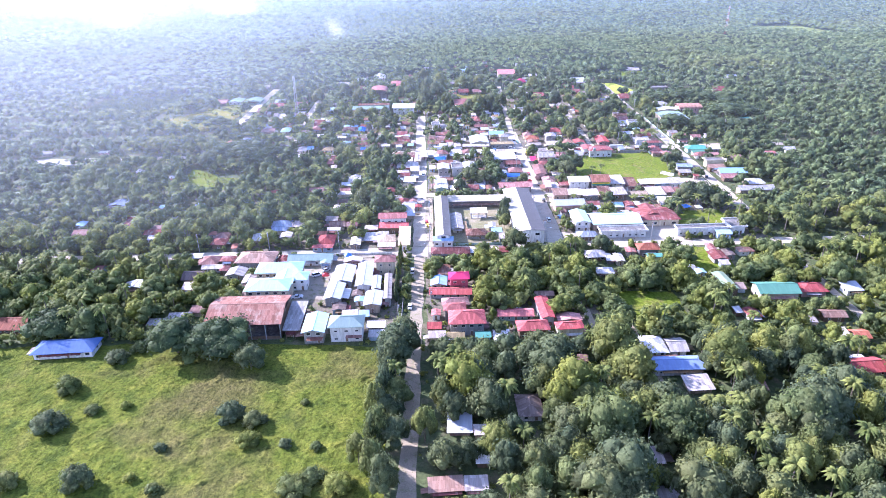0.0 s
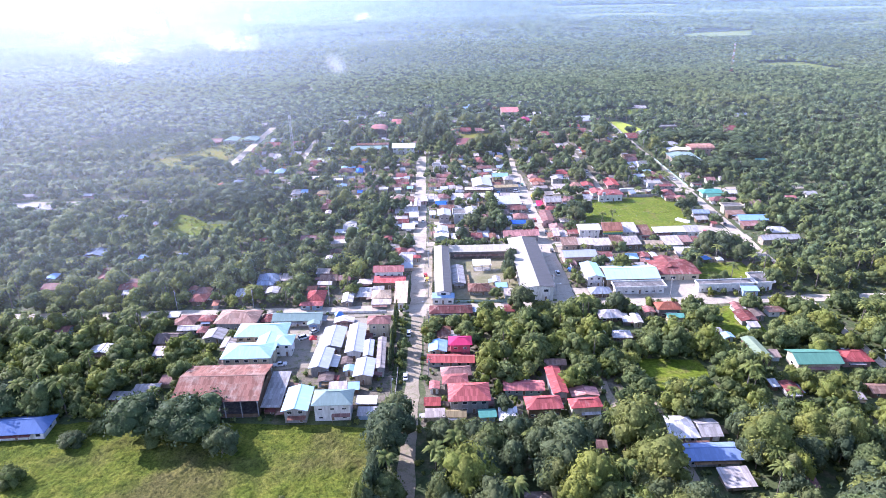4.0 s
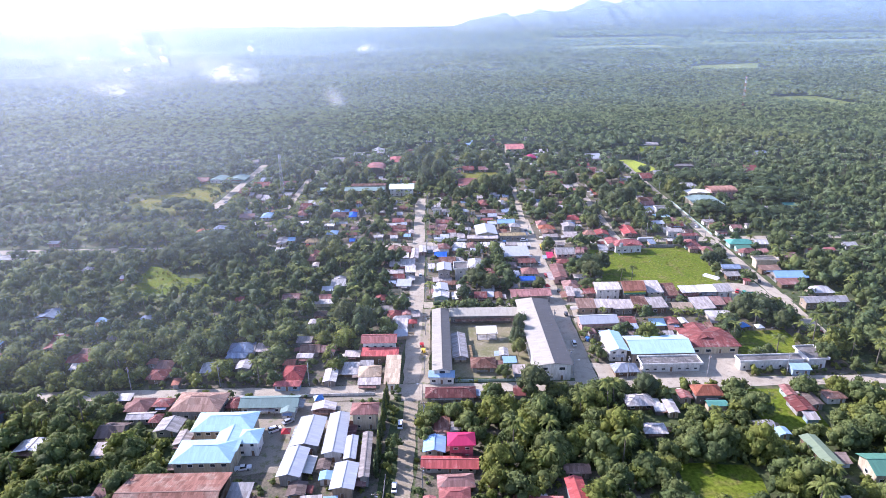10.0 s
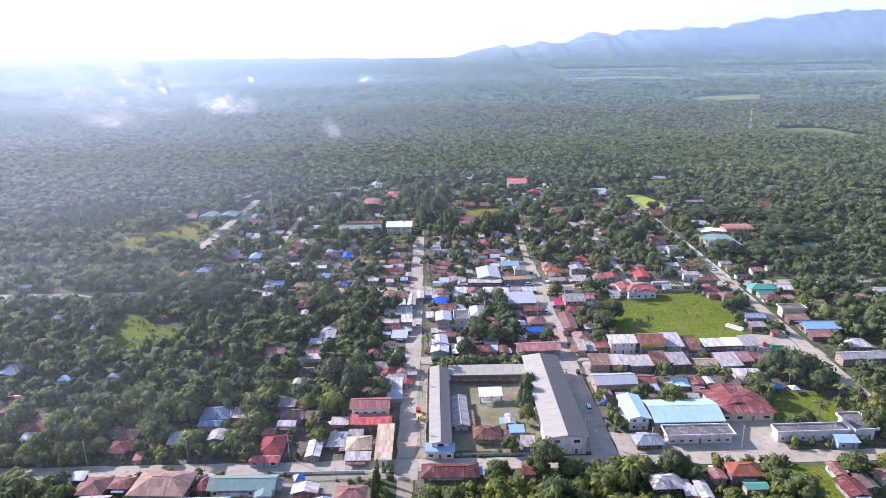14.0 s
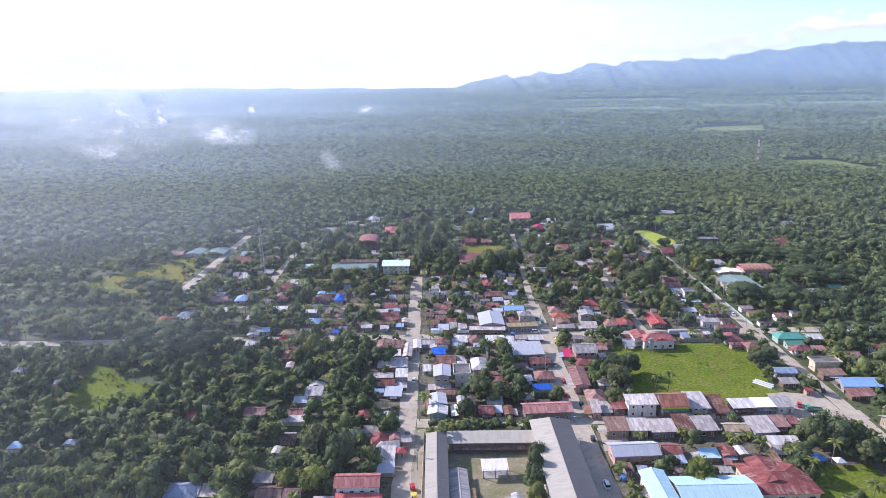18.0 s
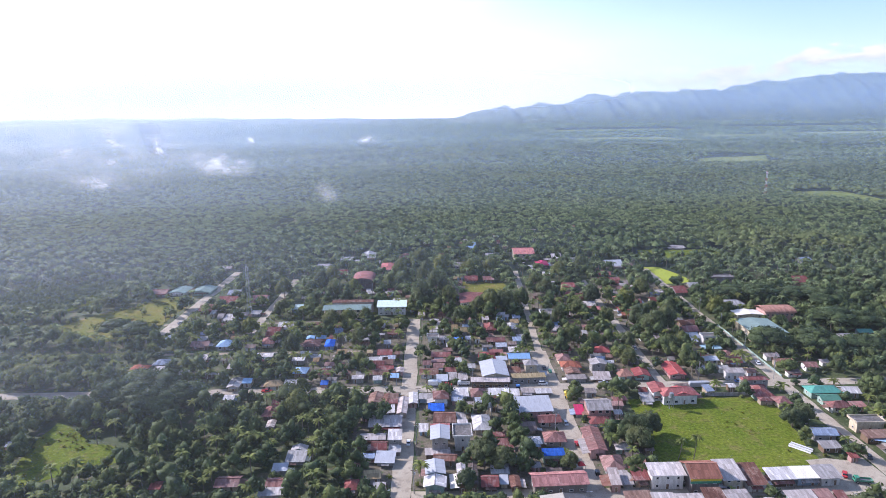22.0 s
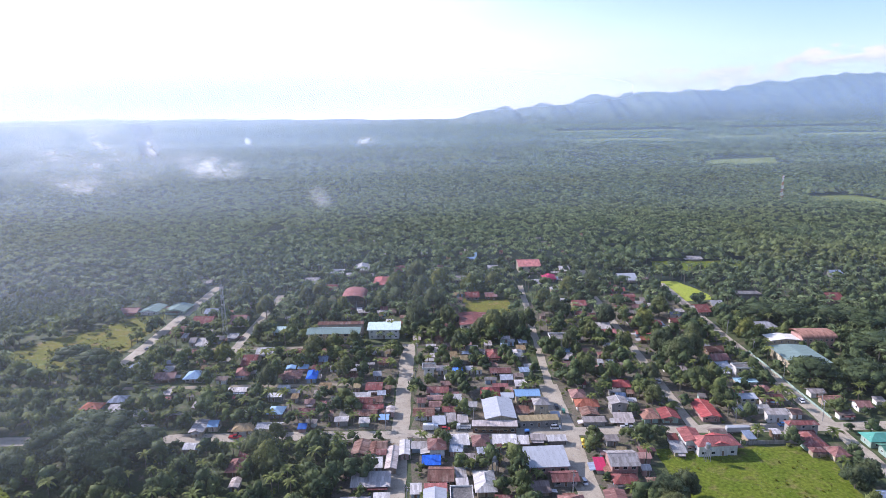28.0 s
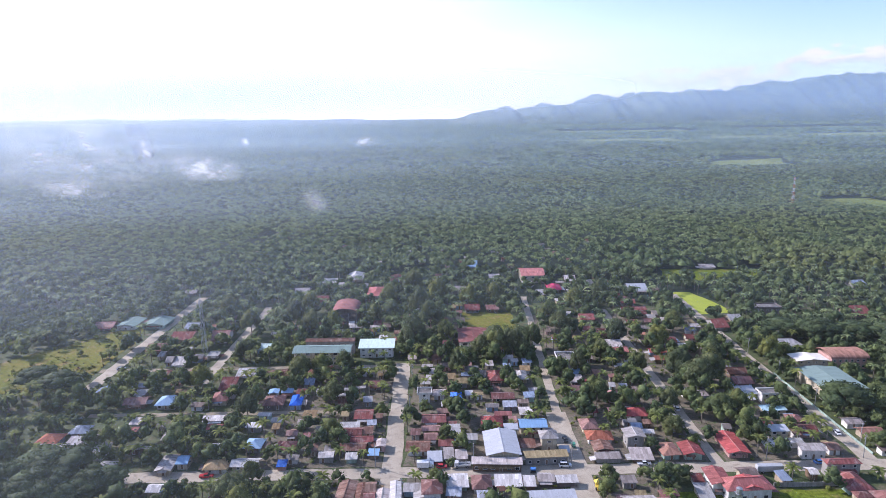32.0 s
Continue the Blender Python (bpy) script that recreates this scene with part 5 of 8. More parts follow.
house(-46.0, 429.8, 3.7, 4.0, 2.1, 'S', 'X')
house(-20.1, 411.9, 6.4, 10.8, 2.4, 'Y', 'U')
house(-12.0, 413.5, 4.0, 6.2, 2.4, 'G', 'U')
house(-3.4, 411.4, 4.0, 10.8, 2.4, 'Y', 'W')
house(5.2, 482.4, 6.5, 6.5, 5, 'F', 'W', 'white')
house(11.9, 486.1, 6.1, 7.0, 2.4, 'G', 'W')
house(19.4, 480.4, 5.2, 11.8, 2.4, 'H', 'X')
house(38.7, 503.6, 7.4, 11.8, 2.4, 'H', 'R')
house(51.3, 503.8, 5.8, 10.5, 2.4, 'H', 'L')
house(40.1, 482.1, 10.5, 6.9, 2.4, 'G', 'R')
house(9.5, 461.8, 10.2, 7.4, 2.4, 'G', 'R')
house(8.3, 453.5, 7.7, 4.6, 2.4, 'G', 'Q')
house(8.3, 447.0, 5.7, 5.8, 2.4, 'G', 'R')
house(3.5, 439.9, 9.3, 7.9, 2.4, 'G', 'U')
house(14.2, 442.2, 6.0, 5.9, 2.4, 'G', 'R')
house(17.3, 452.5, 5.8, 6.6, 2.1, 'S', 'W')
house(19.7, 444.6, 4.8, 4.9, 2.1, 'S', 'B')
house(9.8, 432.6, 5.6, 6.0, 2.1, 'S', 'S')
house(15.0, 434.6, 4.0, 6.5, 2.1, 'S', 'W')
house(19.7, 433.7, 4.6, 5.6, 2.1, 'S', 'W')
house(24.4, 446.5, 4.4, 4.0, 2.1, 'S', 'W')
house(33.2, 458.5, 9.1, 9.1, 2.4, 'H', 'P')
house(38.5, 465.1, 7.4, 4.0, 2.4, 'G', 'P')
house(48.8, 451.3, 11.1, 7.4, 5, 'G', 'B')
house(39.9, 448.8, 5.7, 4.0, 5, 'S', 'S')
house(35.0, 437.7, 13.1, 17.9, 4.4, 'Y', 'S')
house(32.3, 426.6, 18.4, 4.0, 3.5, 'S', 'W')
house(50.7, 430.6, 16.4, 4.0, 3.5, 'S', 'D')
house(53.2, 440.4, 7.2, 6.8, 6, 'H', 'L', 'cream')
house(45.3, 440.7, 6.4, 5.6, 2.1, 'S', 'U')
house(58.7, 436.1, 3.8, 4.0, 2.1, 'S', 'S')
house(72.1, 454.7, 7.2, 8.9, 2.4, 'H', 'R')
house(74.0, 445.5, 10.4, 7.4, 2.4, 'H', 'O')
house(73.2, 437.5, 7.5, 7.0, 2.4, 'Y', 'U')
house(73.7, 431.0, 9.6, 4.0, 2.1, 'S', 'W')
house(76.4, 488.4, 10.2, 6.5, 2.4, 'G', 'R')
house(82.7, 494.7, 6.0, 5.9, 2.4, 'G', 'M')
house(76.8, 507.5, 8.1, 4.4, 2.1, 'S', 'B')
house(76.5, 498.6, 6.2, 7.3, 2.1, 'S', 'L')
house(89.4, 480.9, 6.8, 8.6, 2.4, 'H', 'R')
house(8.9, 410.7, 7.2, 8.8, 4, 'H', 'R')
house(17.6, 416.5, 7.7, 6.9, 2.1, 'S', 'W')
house(25.9, 415.4, 7.1, 8.8, 2.4, 'H', 'R')
house(35.2, 416.2, 9.6, 6.2, 2.1, 'S', 'W')
house(42.5, 415.6, 4.3, 5.5, 2.1, 'S', 'W')
house(48.5, 417.4, 6.2, 4.0, 2.1, 'S', 'W')
house(55.6, 416.5, 7.6, 4.0, 2.1, 'S', 'W')
house(6.8, 402.3, 7.1, 5.6, 2.1, 'S', 'X')
house(10.3, 392.9, 9.3, 9.4, 2.4, 'G', 'U')
house(8.4, 384.6, 7.9, 5.0, 2.1, 'S', 'P')
house(8.2, 371.8, 7.6, 10.7, 7, 'Y', 'S')
house(16.8, 373.9, 7.5, 9.8, 6.5, 'F', 'I', 'white')
house(7.2, 366.4, 9.7, 4.0, 2.1, 'S', 'W')
house(10.0, 361.7, 8.8, 5.3, 2.4, 'G', 'U')
house(6.2, 352.8, 7.3, 9.1, 4, 'Y', 'S')
house(6.2, 343.8, 7.9, 6.6, 4, 'Y', 'W')
house(15.5, 348.4, 3.3, 12.8, 4, 'Y', 'W')
house(19.4, 348.3, 3.3, 12.8, 4, 'Y', 'K')
house(25.1, 346.1, 6.2, 7.3, 2.4, 'G', 'R')
house(30.1, 347.0, 3.1, 4.8, 2.1, 'S', 'S')
house(33.8, 345.6, 3.7, 7.0, 2.4, 'Y', 'U')
house(48.7, 344.6, 19.4, 8.5, 3.8, 'G', 'J', 'dark')
house(49.9, 361.1, 8.3, 4.2, 4, 'S', 'X')
house(52.9, 375.1, 8.8, 8.2, 2.4, 'H', 'R')
house(53.2, 390.0, 9.7, 7.0, 2.4, 'G', 'R')
house(43.8, 384.2, 7.1, 5.9, 2.1, 'S', 'K')
house(44.9, 372.8, 5.0, 5.7, 2.4, 'H', 'W')
house(25.3, 388.0, 7.6, 13.3, 2.4, 'H', 'W')
house(48.3, 400.4, 15.9, 11.5, 3.6, 'S', 'S')
house(67.0, 370.3, 7.1, 17.6, 4, 'Y', 'R')
house(70.5, 355.9, 8.1, 10.9, 2.4, 'H', 'Q')
house(67.9, 345.1, 3.8, 8.5, 3.6, 'S', 'W')
house(75.1, 396.6, 10.8, 10.9, 5, 'G', 'L')
house(67.6, 397.6, 4.0, 7.1, 2.1, 'S', 'M')
house(73.8, 387.8, 9.2, 6.5, 2.4, 'H', 'R')
house(-14.8, 411.2, 4.0, 9.5, 2.4, 'Y', 'U')
house(-12.0, 408.3, 4.0, 4.0, 2.4, 'G', 'R')
house(-7.7, 404.5, 4.5, 15.6, 2.4, 'Y', 'W')
house(-14.2, 390.6, 13.9, 7.9, 2.1, 'S', 'W')
house(-18.2, 378.2, 10.3, 4.0, 2.1, 'S', 'W')
house(-9.2, 374.2, 5.5, 6.6, 5, 'S', 'W')
house(-15.1, 370.8, 6.2, 6.6, 2.4, 'G', 'R')
house(-9.1, 368.8, 4.8, 4.0, 2.1, 'S', 'W')
house(-12.2, 363.0, 7.5, 6.8, 2.1, 'S', 'S')
house(-45.4, 370.2, 6.3, 4.0, 2.4, 'Y', 'W')
house(-49.9, 357.7, 5.6, 4.4, 2.1, 'S', 'S')
house(-48.0, 347.7, 8.7, 5.9, 2.4, 'G', 'R')
house(-22.6, 345.5, 5.1, 6.5, 2.4, 'H', 'R')
house(-63.8, 401.2, 6.6, 9.9, 2.4, 'H', 'R')
house(-61.2, 390.0, 3.7, 6.1, 2.4, 'Y', 'W')
house(-9.8, 328.4, 4.0, 5.3, 2.4, 'Y', 'R')
house(-6.6, 319.5, 4.0, 4.0, 2.4, 'H', 'P')
house(-5.4, 327.1, 4.0, 4.0, 2.1, 'S', 'W')
house(-11.7, 323.6, 8.4, 4.0, 2.4, 'H', 'W')
house(-51.0, 321.2, 3.2, 4.8, 2.4, 'Y', 'W')
house(-48.8, 329.6, 6.1, 4.6, 2.4, 'H', 'K')
house(-65.8, 348.9, 8.5, 7.1, 2.4, 'G', 'Q')
house(-34.2, 324.4, 4.5, 4.0, 2.1, 'S', 'U')
house(-127.2, 328.7, 5.0, 4.0, 2.4, 'Y', 'N')
house(-90.5, 347.6, 4.2, 4.0, 2.1, 'S', 'R')
house(-173.4, 334.7, 10.2, 8.9, 2.4, 'Y', 'N')
house(-154.9, 303.7, 6.9, 5.9, 2.4, 'Y', 'R')
house(-137.7, 299.2, 8.3, 4.0, 2.4, 'H', 'Q')
house(-102.3, 287.1, 6.9, 6.6, 2.4, 'H', 'R')
house(-102.0, 281.7, 7.9, 4.0, 2.4, 'H', 'Q')
house(-75.9, 299.2, 10.3, 8.9, 2.4, 'H', 'N')
house(-66.7, 299.4, 6.8, 5.8, 2.1, 'S', 'W')
house(-51.5, 305.3, 6.6, 4.5, 2.1, 'S', 'W')
house(-47.5, 297.2, 8.3, 7.2, 2.4, 'G', 'U')
house(-50.5, 278.9, 8.5, 10.8, 2.4, 'H', 'P')
house(-49.4, 342.7, 8.8, 4.0, 2.1, 'S', 'W')
house(-45.5, 364.8, 7.5, 6.7, 2.1, 'S', 'W')
house(-66.8, 228.7, 18.3, 11.2, 6, 'H', 'C')
house(-65.2, 243.6, 19.9, 10.5, 6, 'H', 'C')
house(-61.4, 237.4, 8.3, 18.3, 6, 'Y', 'C')
house(-56.0, 236.6, 8.3, 7.8, 5.4, 'H', 'C')
house(5.4, 273.6, 9.9, 4.0, 3.5, 'S', 'B', 'white')
house(5.6, 299.0, 7.6, 52.0, 5.4, 'Y', 'dg', 'white')
house(26.0, 323.6, 33.5, 6.6, 4.2, 'S', 'd', 'dark')
house(47.0, 301.5, 14.6, 58.0, 6.8, 'Y', 'dg', 'white')


# tall trees that stand over the roofs of the town: x, y, radius, height
TOWN_TREES = [(-2.1, 547, 7, 13), (7.5, 571, 8, 14), (-0.1, 604, 7, 12), (15.7, 556, 5, 9), (-62, 569, 6, 10), (-75, 591, 6, 10), (-49, 574, 5, 9), (-26, 588, 5, 9), (-16, 588, 6, 10),
              (42, 532, 6.5, 11), (51, 534, 6.5, 11), (62, 544, 5, 10), (82, 567, 6, 10), (78, 583, 6, 10), (32, 622, 6, 10), (81, 477, 6, 9), (126, 501, 7, 10), (131, 490, 8, 11), (140, 497, 7, 10),
              (128, 461, 6, 8), (136, 463, 5, 8), (218, 545, 9, 12), (206, 537, 7, 10), (180, 521, 6, 9), (-90, 534, 5, 8), (-138, 563, 5, 9), (-55, 506, 6, 9), (-45, 509, 6, 9),
              (-35, 516, 5, 8), (109, 509, 5, 8), (80, 511, 4.5, 8), (130, 541, 6, 9), (110, 551, 6, 9), (110, 470, 4.5, 7), (103, 446, 4.5, 7), (-52, 398, 6, 9), (-56, 405, 7, 9),
              (-124, 408, 9, 12), (-135, 412, 9, 12), (-115, 401, 9, 12), (-54, 420, 4, 6), (-98, 575, 6, 10), (-120, 605, 6, 10), (12, 630, 7, 12), (50, 625, 6, 10), (100, 610, 6, 10), (120, 628, 6, 10),
              (-20, 620, 6, 11), (-5, 650, 7, 12), (-70, 612, 6, 10), (150, 520, 5, 8), (147, 565, 6, 9), (95, 525, 5, 8), (22, 512, 5, 8), (-70, 470, 5, 8), (-100, 500, 5, 8), (-35, 480, 5, 8)]

# ---- filler sheds among the houses ----
rng_f = random.Random(77)
made = 0
PLACED = len(HOUSES)
for _ in range(30000):
    if made >= 295:
        break
    far_part = made >= 230
    fx, fy = (rng_f.uniform(-135, 165) if made % 3 else rng_f.uniform(-62, 165), rng_f.uniform(300, 600) if made % 3 else rng_f.uniform(345, 522)) if not far_part else (rng_f.uniform(-90, 170), rng_f.uniform(560, 830))
    fw, fd = rng_f.uniform(2.8, 6.8), rng_f.uniform(2.8, 6.0)
    if fx < -62 and fy > 425 and rng_f.random() < 0.75:
        continue
    if fy < 425 and (fx < -25 or 5 < fx < 60 and fy < 345):
        continue
    if any(abs(fx - hx) < (fw + hw) / 2 + 0.15 and abs(fy - hy) < (fd + hd) / 2 + 0.3 for hx, hy, hw, hd in HOUSES):
        continue
    if any((abs((fx if axis == "y" else fy) - place - lean * 0.5) < half + abs(lean) / 2 + (fw if axis == "y" else fd) / 2 + 0.5) and a < (fy if axis == "y" else fx) < b for axis, place, a, b, half, lean in ROADS):
        continue
    if any(abs(fx - tx) < fw / 2 + 0.4 * r and abs(fy - ty) < fd / 2 + 0.4 * r for tx, ty, r, h in TOWN_TREES):
        continue
    cx_, cy_ = np.array([fx - fw / 2, fx + fw / 2, fx - fw / 2, fx + fw / 2]), np.array([fy - fd / 2, fy - fd / 2, fy + fd / 2, fy + fd / 2])
    if any(in_poly(cx_, cy_, pts).any() for pts in FIELDS):
        continue
    house(round(fx, 1), round(fy, 1), round(fw, 1), round(fd, 1), round(rng_f.uniform(2.2, 2.8), 1), rng_f.choice("SSSG"), rng_f.choice("WWWLLUURKQND"), "", rng_f.uniform(-7, 7), "shack")
    made += 1

MEADOW_TREES = [
    (-17.5, 128.0, 3.6, 10, 'd'),
    (-17.2, 140.5, 3.8, 10, 'l'),
    (-16.6, 151.0, 3.4, 9, 'd'),
    (-16.0, 163.0, 3.2, 8, 'd'),
    (-22.0, 134.0, 3.6, 8, 'l'),
    (-116.2, 152.0, 4.5, 5, 'd'),
    (-119.5, 170.4, 3.5, 5, 'd'),
    (-106.9, 159.2, 2.2, 2.2, 'l'),
    (-96.5, 128.6, 3.6, 6, 'd'),
    (-79.5, 141.8, 1.6, 2, 'd'),
    (-62.6, 154.1, 3.8, 5, 'd'),
    (-54.7, 151.2, 3.2, 4, 'd'),
    (-54.8, 143.2, 3, 3.5, 'l'),
    (-97.2, 160.9, 1.6, 2, 'l'),
    (-34.6, 140.1, 1.6, 2, 'l'),
    (-18.0, 151.4, 3.8000000000000003, 10.0, 'd'),
    (-16.3, 140.5, 4.199999999999999, 11.0, 'l'),
    (-16.9, 127.7, 4.1, 10.0, 'l'),
    (-16.0, 159.2, 3.6, 10.0, 'd'),
    (-38.2, 124.6, 4, 4, 'l'),
    (-63.0, 180.5, 5.5, 7, 'd'),
    (-91.5, 190.5, 9, 13, 'a'),
    (-75.5, 189.5, 10, 12, 'a'),
    (-141, 203, 9, 11, 'a'),
    (-125.7, 202, 6.5, 9.5, 'l'),
    (-33.6, 128.3, 3, 3, 'l'),
    (-26.4, 125.0, 3.6, 4, 'l'),
    (-116.7, 129.9, 3, 4, 'd'),
    (-41.2, 160.2, 1.2, 1.5, 'l'),
    (-43.8, 141.6, 1.8, 2, 'd'),
    (-83.7, 130.5, 1.5, 2, 'l'),
    (-75.9, 126.2, 1.8, 2, 'd'),
    (-15.5, 166.1, 3.4, 9.0, 'd'),
    (-14.2, 122.7, 3.8000000000000003, 10.0, 'd'),
    (-83.6, 187.5, 4.5, 6, 'l'),
    (-105.4, 192.8, 3, 3, 'l'),
    (-110.6, 186.2, 3.5, 4, 'd'),
]
# standing sheets that imitate distance haze: y, right and left opacity, height, tone
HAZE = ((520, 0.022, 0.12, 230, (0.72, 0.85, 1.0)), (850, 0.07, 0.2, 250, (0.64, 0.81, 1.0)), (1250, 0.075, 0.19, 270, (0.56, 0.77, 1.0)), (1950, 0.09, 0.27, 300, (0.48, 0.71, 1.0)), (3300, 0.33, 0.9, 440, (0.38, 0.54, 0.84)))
# low sheets that pale the near darks: y, half width, thickness on the shady and the sunny side, height
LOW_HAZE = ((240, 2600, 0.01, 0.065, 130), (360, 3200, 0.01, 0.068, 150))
BIG_TREES = [(-125, 422, 13, 11), (-106, 414, 9, 9), (184, 466.5, 10, 11), (207, 461, 10, 11), (229, 457, 9, 9.5), (238, 497, 13, 11), (252, 494, 11, 10), (255, 536, 12, 11), (240, 545, 10, 10), (-190, 436, 8, 8), (-142, 398, 7, 8), (-166, 497, 10, 9), (223, 550, 13, 10), (205, 556, 10, 9),
             (-180, 505, 9, 9), (146, 317, 7, 9), (140, 321, 6, 8), (84, 375, 6, 8), (83, 367, 6, 7), (91, 380, 5, 7), (24, 360, 6.5, 7), (31, 357, 5.5, 6), (38, 263, 6, 9), (37, 298, 3.6, 6.5), (40, 312, 3.6, 6.5), (38.2, 304.5, 3.2, 7.5), (36.5, 291.5, 3.0, 5.5),
             (17, 344.5, 4, 5.5), (55, 356, 3.5, 4.5), (42, 548, 7, 8), (50, 541, 6, 8), (34, 533, 6, 8), (78, 262, 4.5, 6), (151, 383, 4.5, 6), (156.5, 385, 4.5, 6.5), (151, 309.5, 5, 6), (129, 311, 4, 5), (-27, 314, 6, 9), (-36, 318, 6, 9)]

# ---- trees ----
def ico(sub):
    bm = bmesh.new()
    bmesh.ops.create_icosphere(bm, subdivisions=sub, radius=1.0)
    bm.verts.ensure_lookup_table()
    v = np.array([q.co for q in bm.verts])
    f = np.array([[q.index for q in p.verts] for p in bm.faces])
    bm.free()
    return v, f


ICO = {1: ico(1), 2: ico(2), 3: ico(3)}


def stack(blocks):
    vs, fs, k = [], [], 0
    for v, f in blocks:
        vs.append(v)
        fs.append(f + k)
        k += len(v)
    return np.concatenate(vs), np.concatenate(fs)


def cards(points, normals, size, rng):
    """Small leaf quads at points, tilted about their normals."""
    n = len(points)
    r = rng.normal(size=(n, 3)) * 0.5 + normals + [0, 0, 0.35]
    r /= np.linalg.norm(r, axis=1)[:, None]
    a = np.cross(r, rng.normal(size=(n, 3)))
    a /= np.linalg.norm(a, axis=1)[:, None]
    b = np.cross(r, a)
    s = size * rng.uniform(0.55, 1.3, (n, 1))
    a, b = a * s, b * s * 0.62
    v = np.stack([points - a, points + b, points + a, points - b], 1).reshape(-1, 3)
    i = np.arange(n)[:, None] * 4
    f = np.concatenate([i + [0, 1, 2], i + [0, 2, 3]])
    return v, f


def broad_crown(seed, lobes, sub, leaves, leaf, spread=1.0, flat_=0.75, dome=0.5, lump=1.0):
    """A crown about 2 across and centred on the trunk's axis, base near 0: lumps of differing size with leaves standing off them."""
    rng = np.random.default_rng(seed)
    blocks, pts, nrm = [], [], []
    for i in range(lobes):
        t = i / max(lobes - 1, 1)
        ang = i * 2.4 + rng.uniform(-0.4, 0.4)
        rad = (0.72 * math.sqrt(t) if lobes > 1 else 0) * spread
        c = np.array([math.cos(ang) * rad, math.sin(ang) * rad, 0.55 + dome * (1 - t) * rng.uniform(0.7, 1.2) + rng.uniform(-0.12, 0.1)])
        s = lump * rng.uniform(0.3, 0.5) * (1.15 if t < 0.3 else 1.0)
        v, f = ICO[sub]
        q = v * (1 + 0.22 * rng.normal(size=(len(v), 1)))
        q = q * [s, s, s * flat_] + c
        blocks.append((q, f))
        m = max(4, int(leaves / lobes))
        d = rng.normal(size=(m, 3))
        d /= np.linalg.norm(d, axis=1)[:, None]
        d[:, 2] = np.where(d[:, 2] < -0.3, -d[:, 2], d[:, 2])
        pts.append(c + d * [s, s, s * flat_] * rng.uniform(0.92, 1.42, (m, 1)))
        nrm.append(d)
    if leaves:
        blocks.append(cards(np.concatenate(pts), np.concatenate(nrm), leaf, rng))
    return stack(blocks)


def trunk_tris(h, r0, r1, bend=0.0, sides=6, limbs=0, seed=0, reach=0.5):
    rng = np.random.default_rng(seed)
    blocks = []

    def tube(p, q, a, b):
        k = np.arange(sides) * 2 * math.pi / sides
        ring = np.stack([np.cos(k), np.sin(k), 0 * k], 1)
        mid = (p + q) / 2 + [bend * 0.3, 0, 0]
        v = np.concatenate([p + ring * a, mid + ring * (a + b) / 2, q + ring * b])
        f = []
        for lev in (0, sides):
            for i in range(sides):
                j = (i + 1) % sides
                f += [[lev + i, lev + j, lev + sides + j], [lev + i, lev + sides + j, lev + sides + i]]
        return v, np.array(f)
    top = np.array([bend, 0, h])
    blocks.append(tube(np.array([0, 0, -0.2]), top, r0, r1))
    for i in range(limbs):
        ang = rng.uniform(0, 6.28)
        start = np.array([0, 0, h * rng.uniform(0.55, 0.9)])
        blocks.append(tube(start, start + np.array([math.cos(ang) * reach, math.sin(ang) * reach, reach * rng.uniform(0.6, 1.0)]), r1 * 0.8, r1 * 0.35))
    return stack(blocks)


def palm_crown(seed, fronds, seg, length=3.6, width=0.42, fold=True):
    """Drooping fronds, each a folded strip; the base of the crown is at 0."""
    rng = np.random.default_rng(seed)
    blocks = []
    for i in range(fronds):
        ang = i * 2.399 + rng.uniform(-0.25, 0.25)
        up = rng.uniform(0.15, 1.35)
        L = length * rng.uniform(0.8, 1.1)
        s = np.linspace(0, 1, seg + 1)
        out = L * s * (0.55 + 0.45 * math.cos(up * 0.8)) * (1 - 0.12 * s)
        z = L * (math.sin(up) * s - (0.55 + 0.25 * up) * s ** 2.2)
        wd = width * np.sin(np.pi * (0.12 + 0.85 * s)) * 1.5
        ca, sa = math.cos(ang), math.sin(ang)
        mid = np.stack([out * ca, out * sa, z], 1)
        side = np.array([-sa, ca, 0])
        a = mid + side * wd[:, None] - [0, 0, 0.25] * (wd[:, None] > 0.1)
        b = mid - side * wd[:, None] - [0, 0, 0.25] * (wd[:, None] > 0.1)
        v = np.concatenate([mid, a, b])
        n, f = seg + 1, []
        if not fold:
            v = np.concatenate([a, b])
            for k in range(seg):
                f += [[k, k + 1, n + k + 1], [k, n + k + 1, n + k]]
            blocks.append((v, np.array(f)))
            continue
        for k in range(seg):
            f += [[k, k + 1, n + k + 1], [k, n + k + 1, n + k], [k + 1, k, 2 * n + k], [k + 1, 2 * n + k, 2 * n + k + 1]]
        blocks.append((v, np.array(f)))
    return stack(blocks)


def tree_thing(name, trunk_me, crown_me, height, x, y, s, rz, label, group):
    t = new(name, trunk_me)
    t.matrix_world = pose(x, y, 0, 0, 0, rz) @ Matrix.Diagonal((*s, 1))
    c = new("crown", crown_me)
    c.parent = t
    c.matrix_local = pose(*height)
    return tagged(t, label, "tree", group)


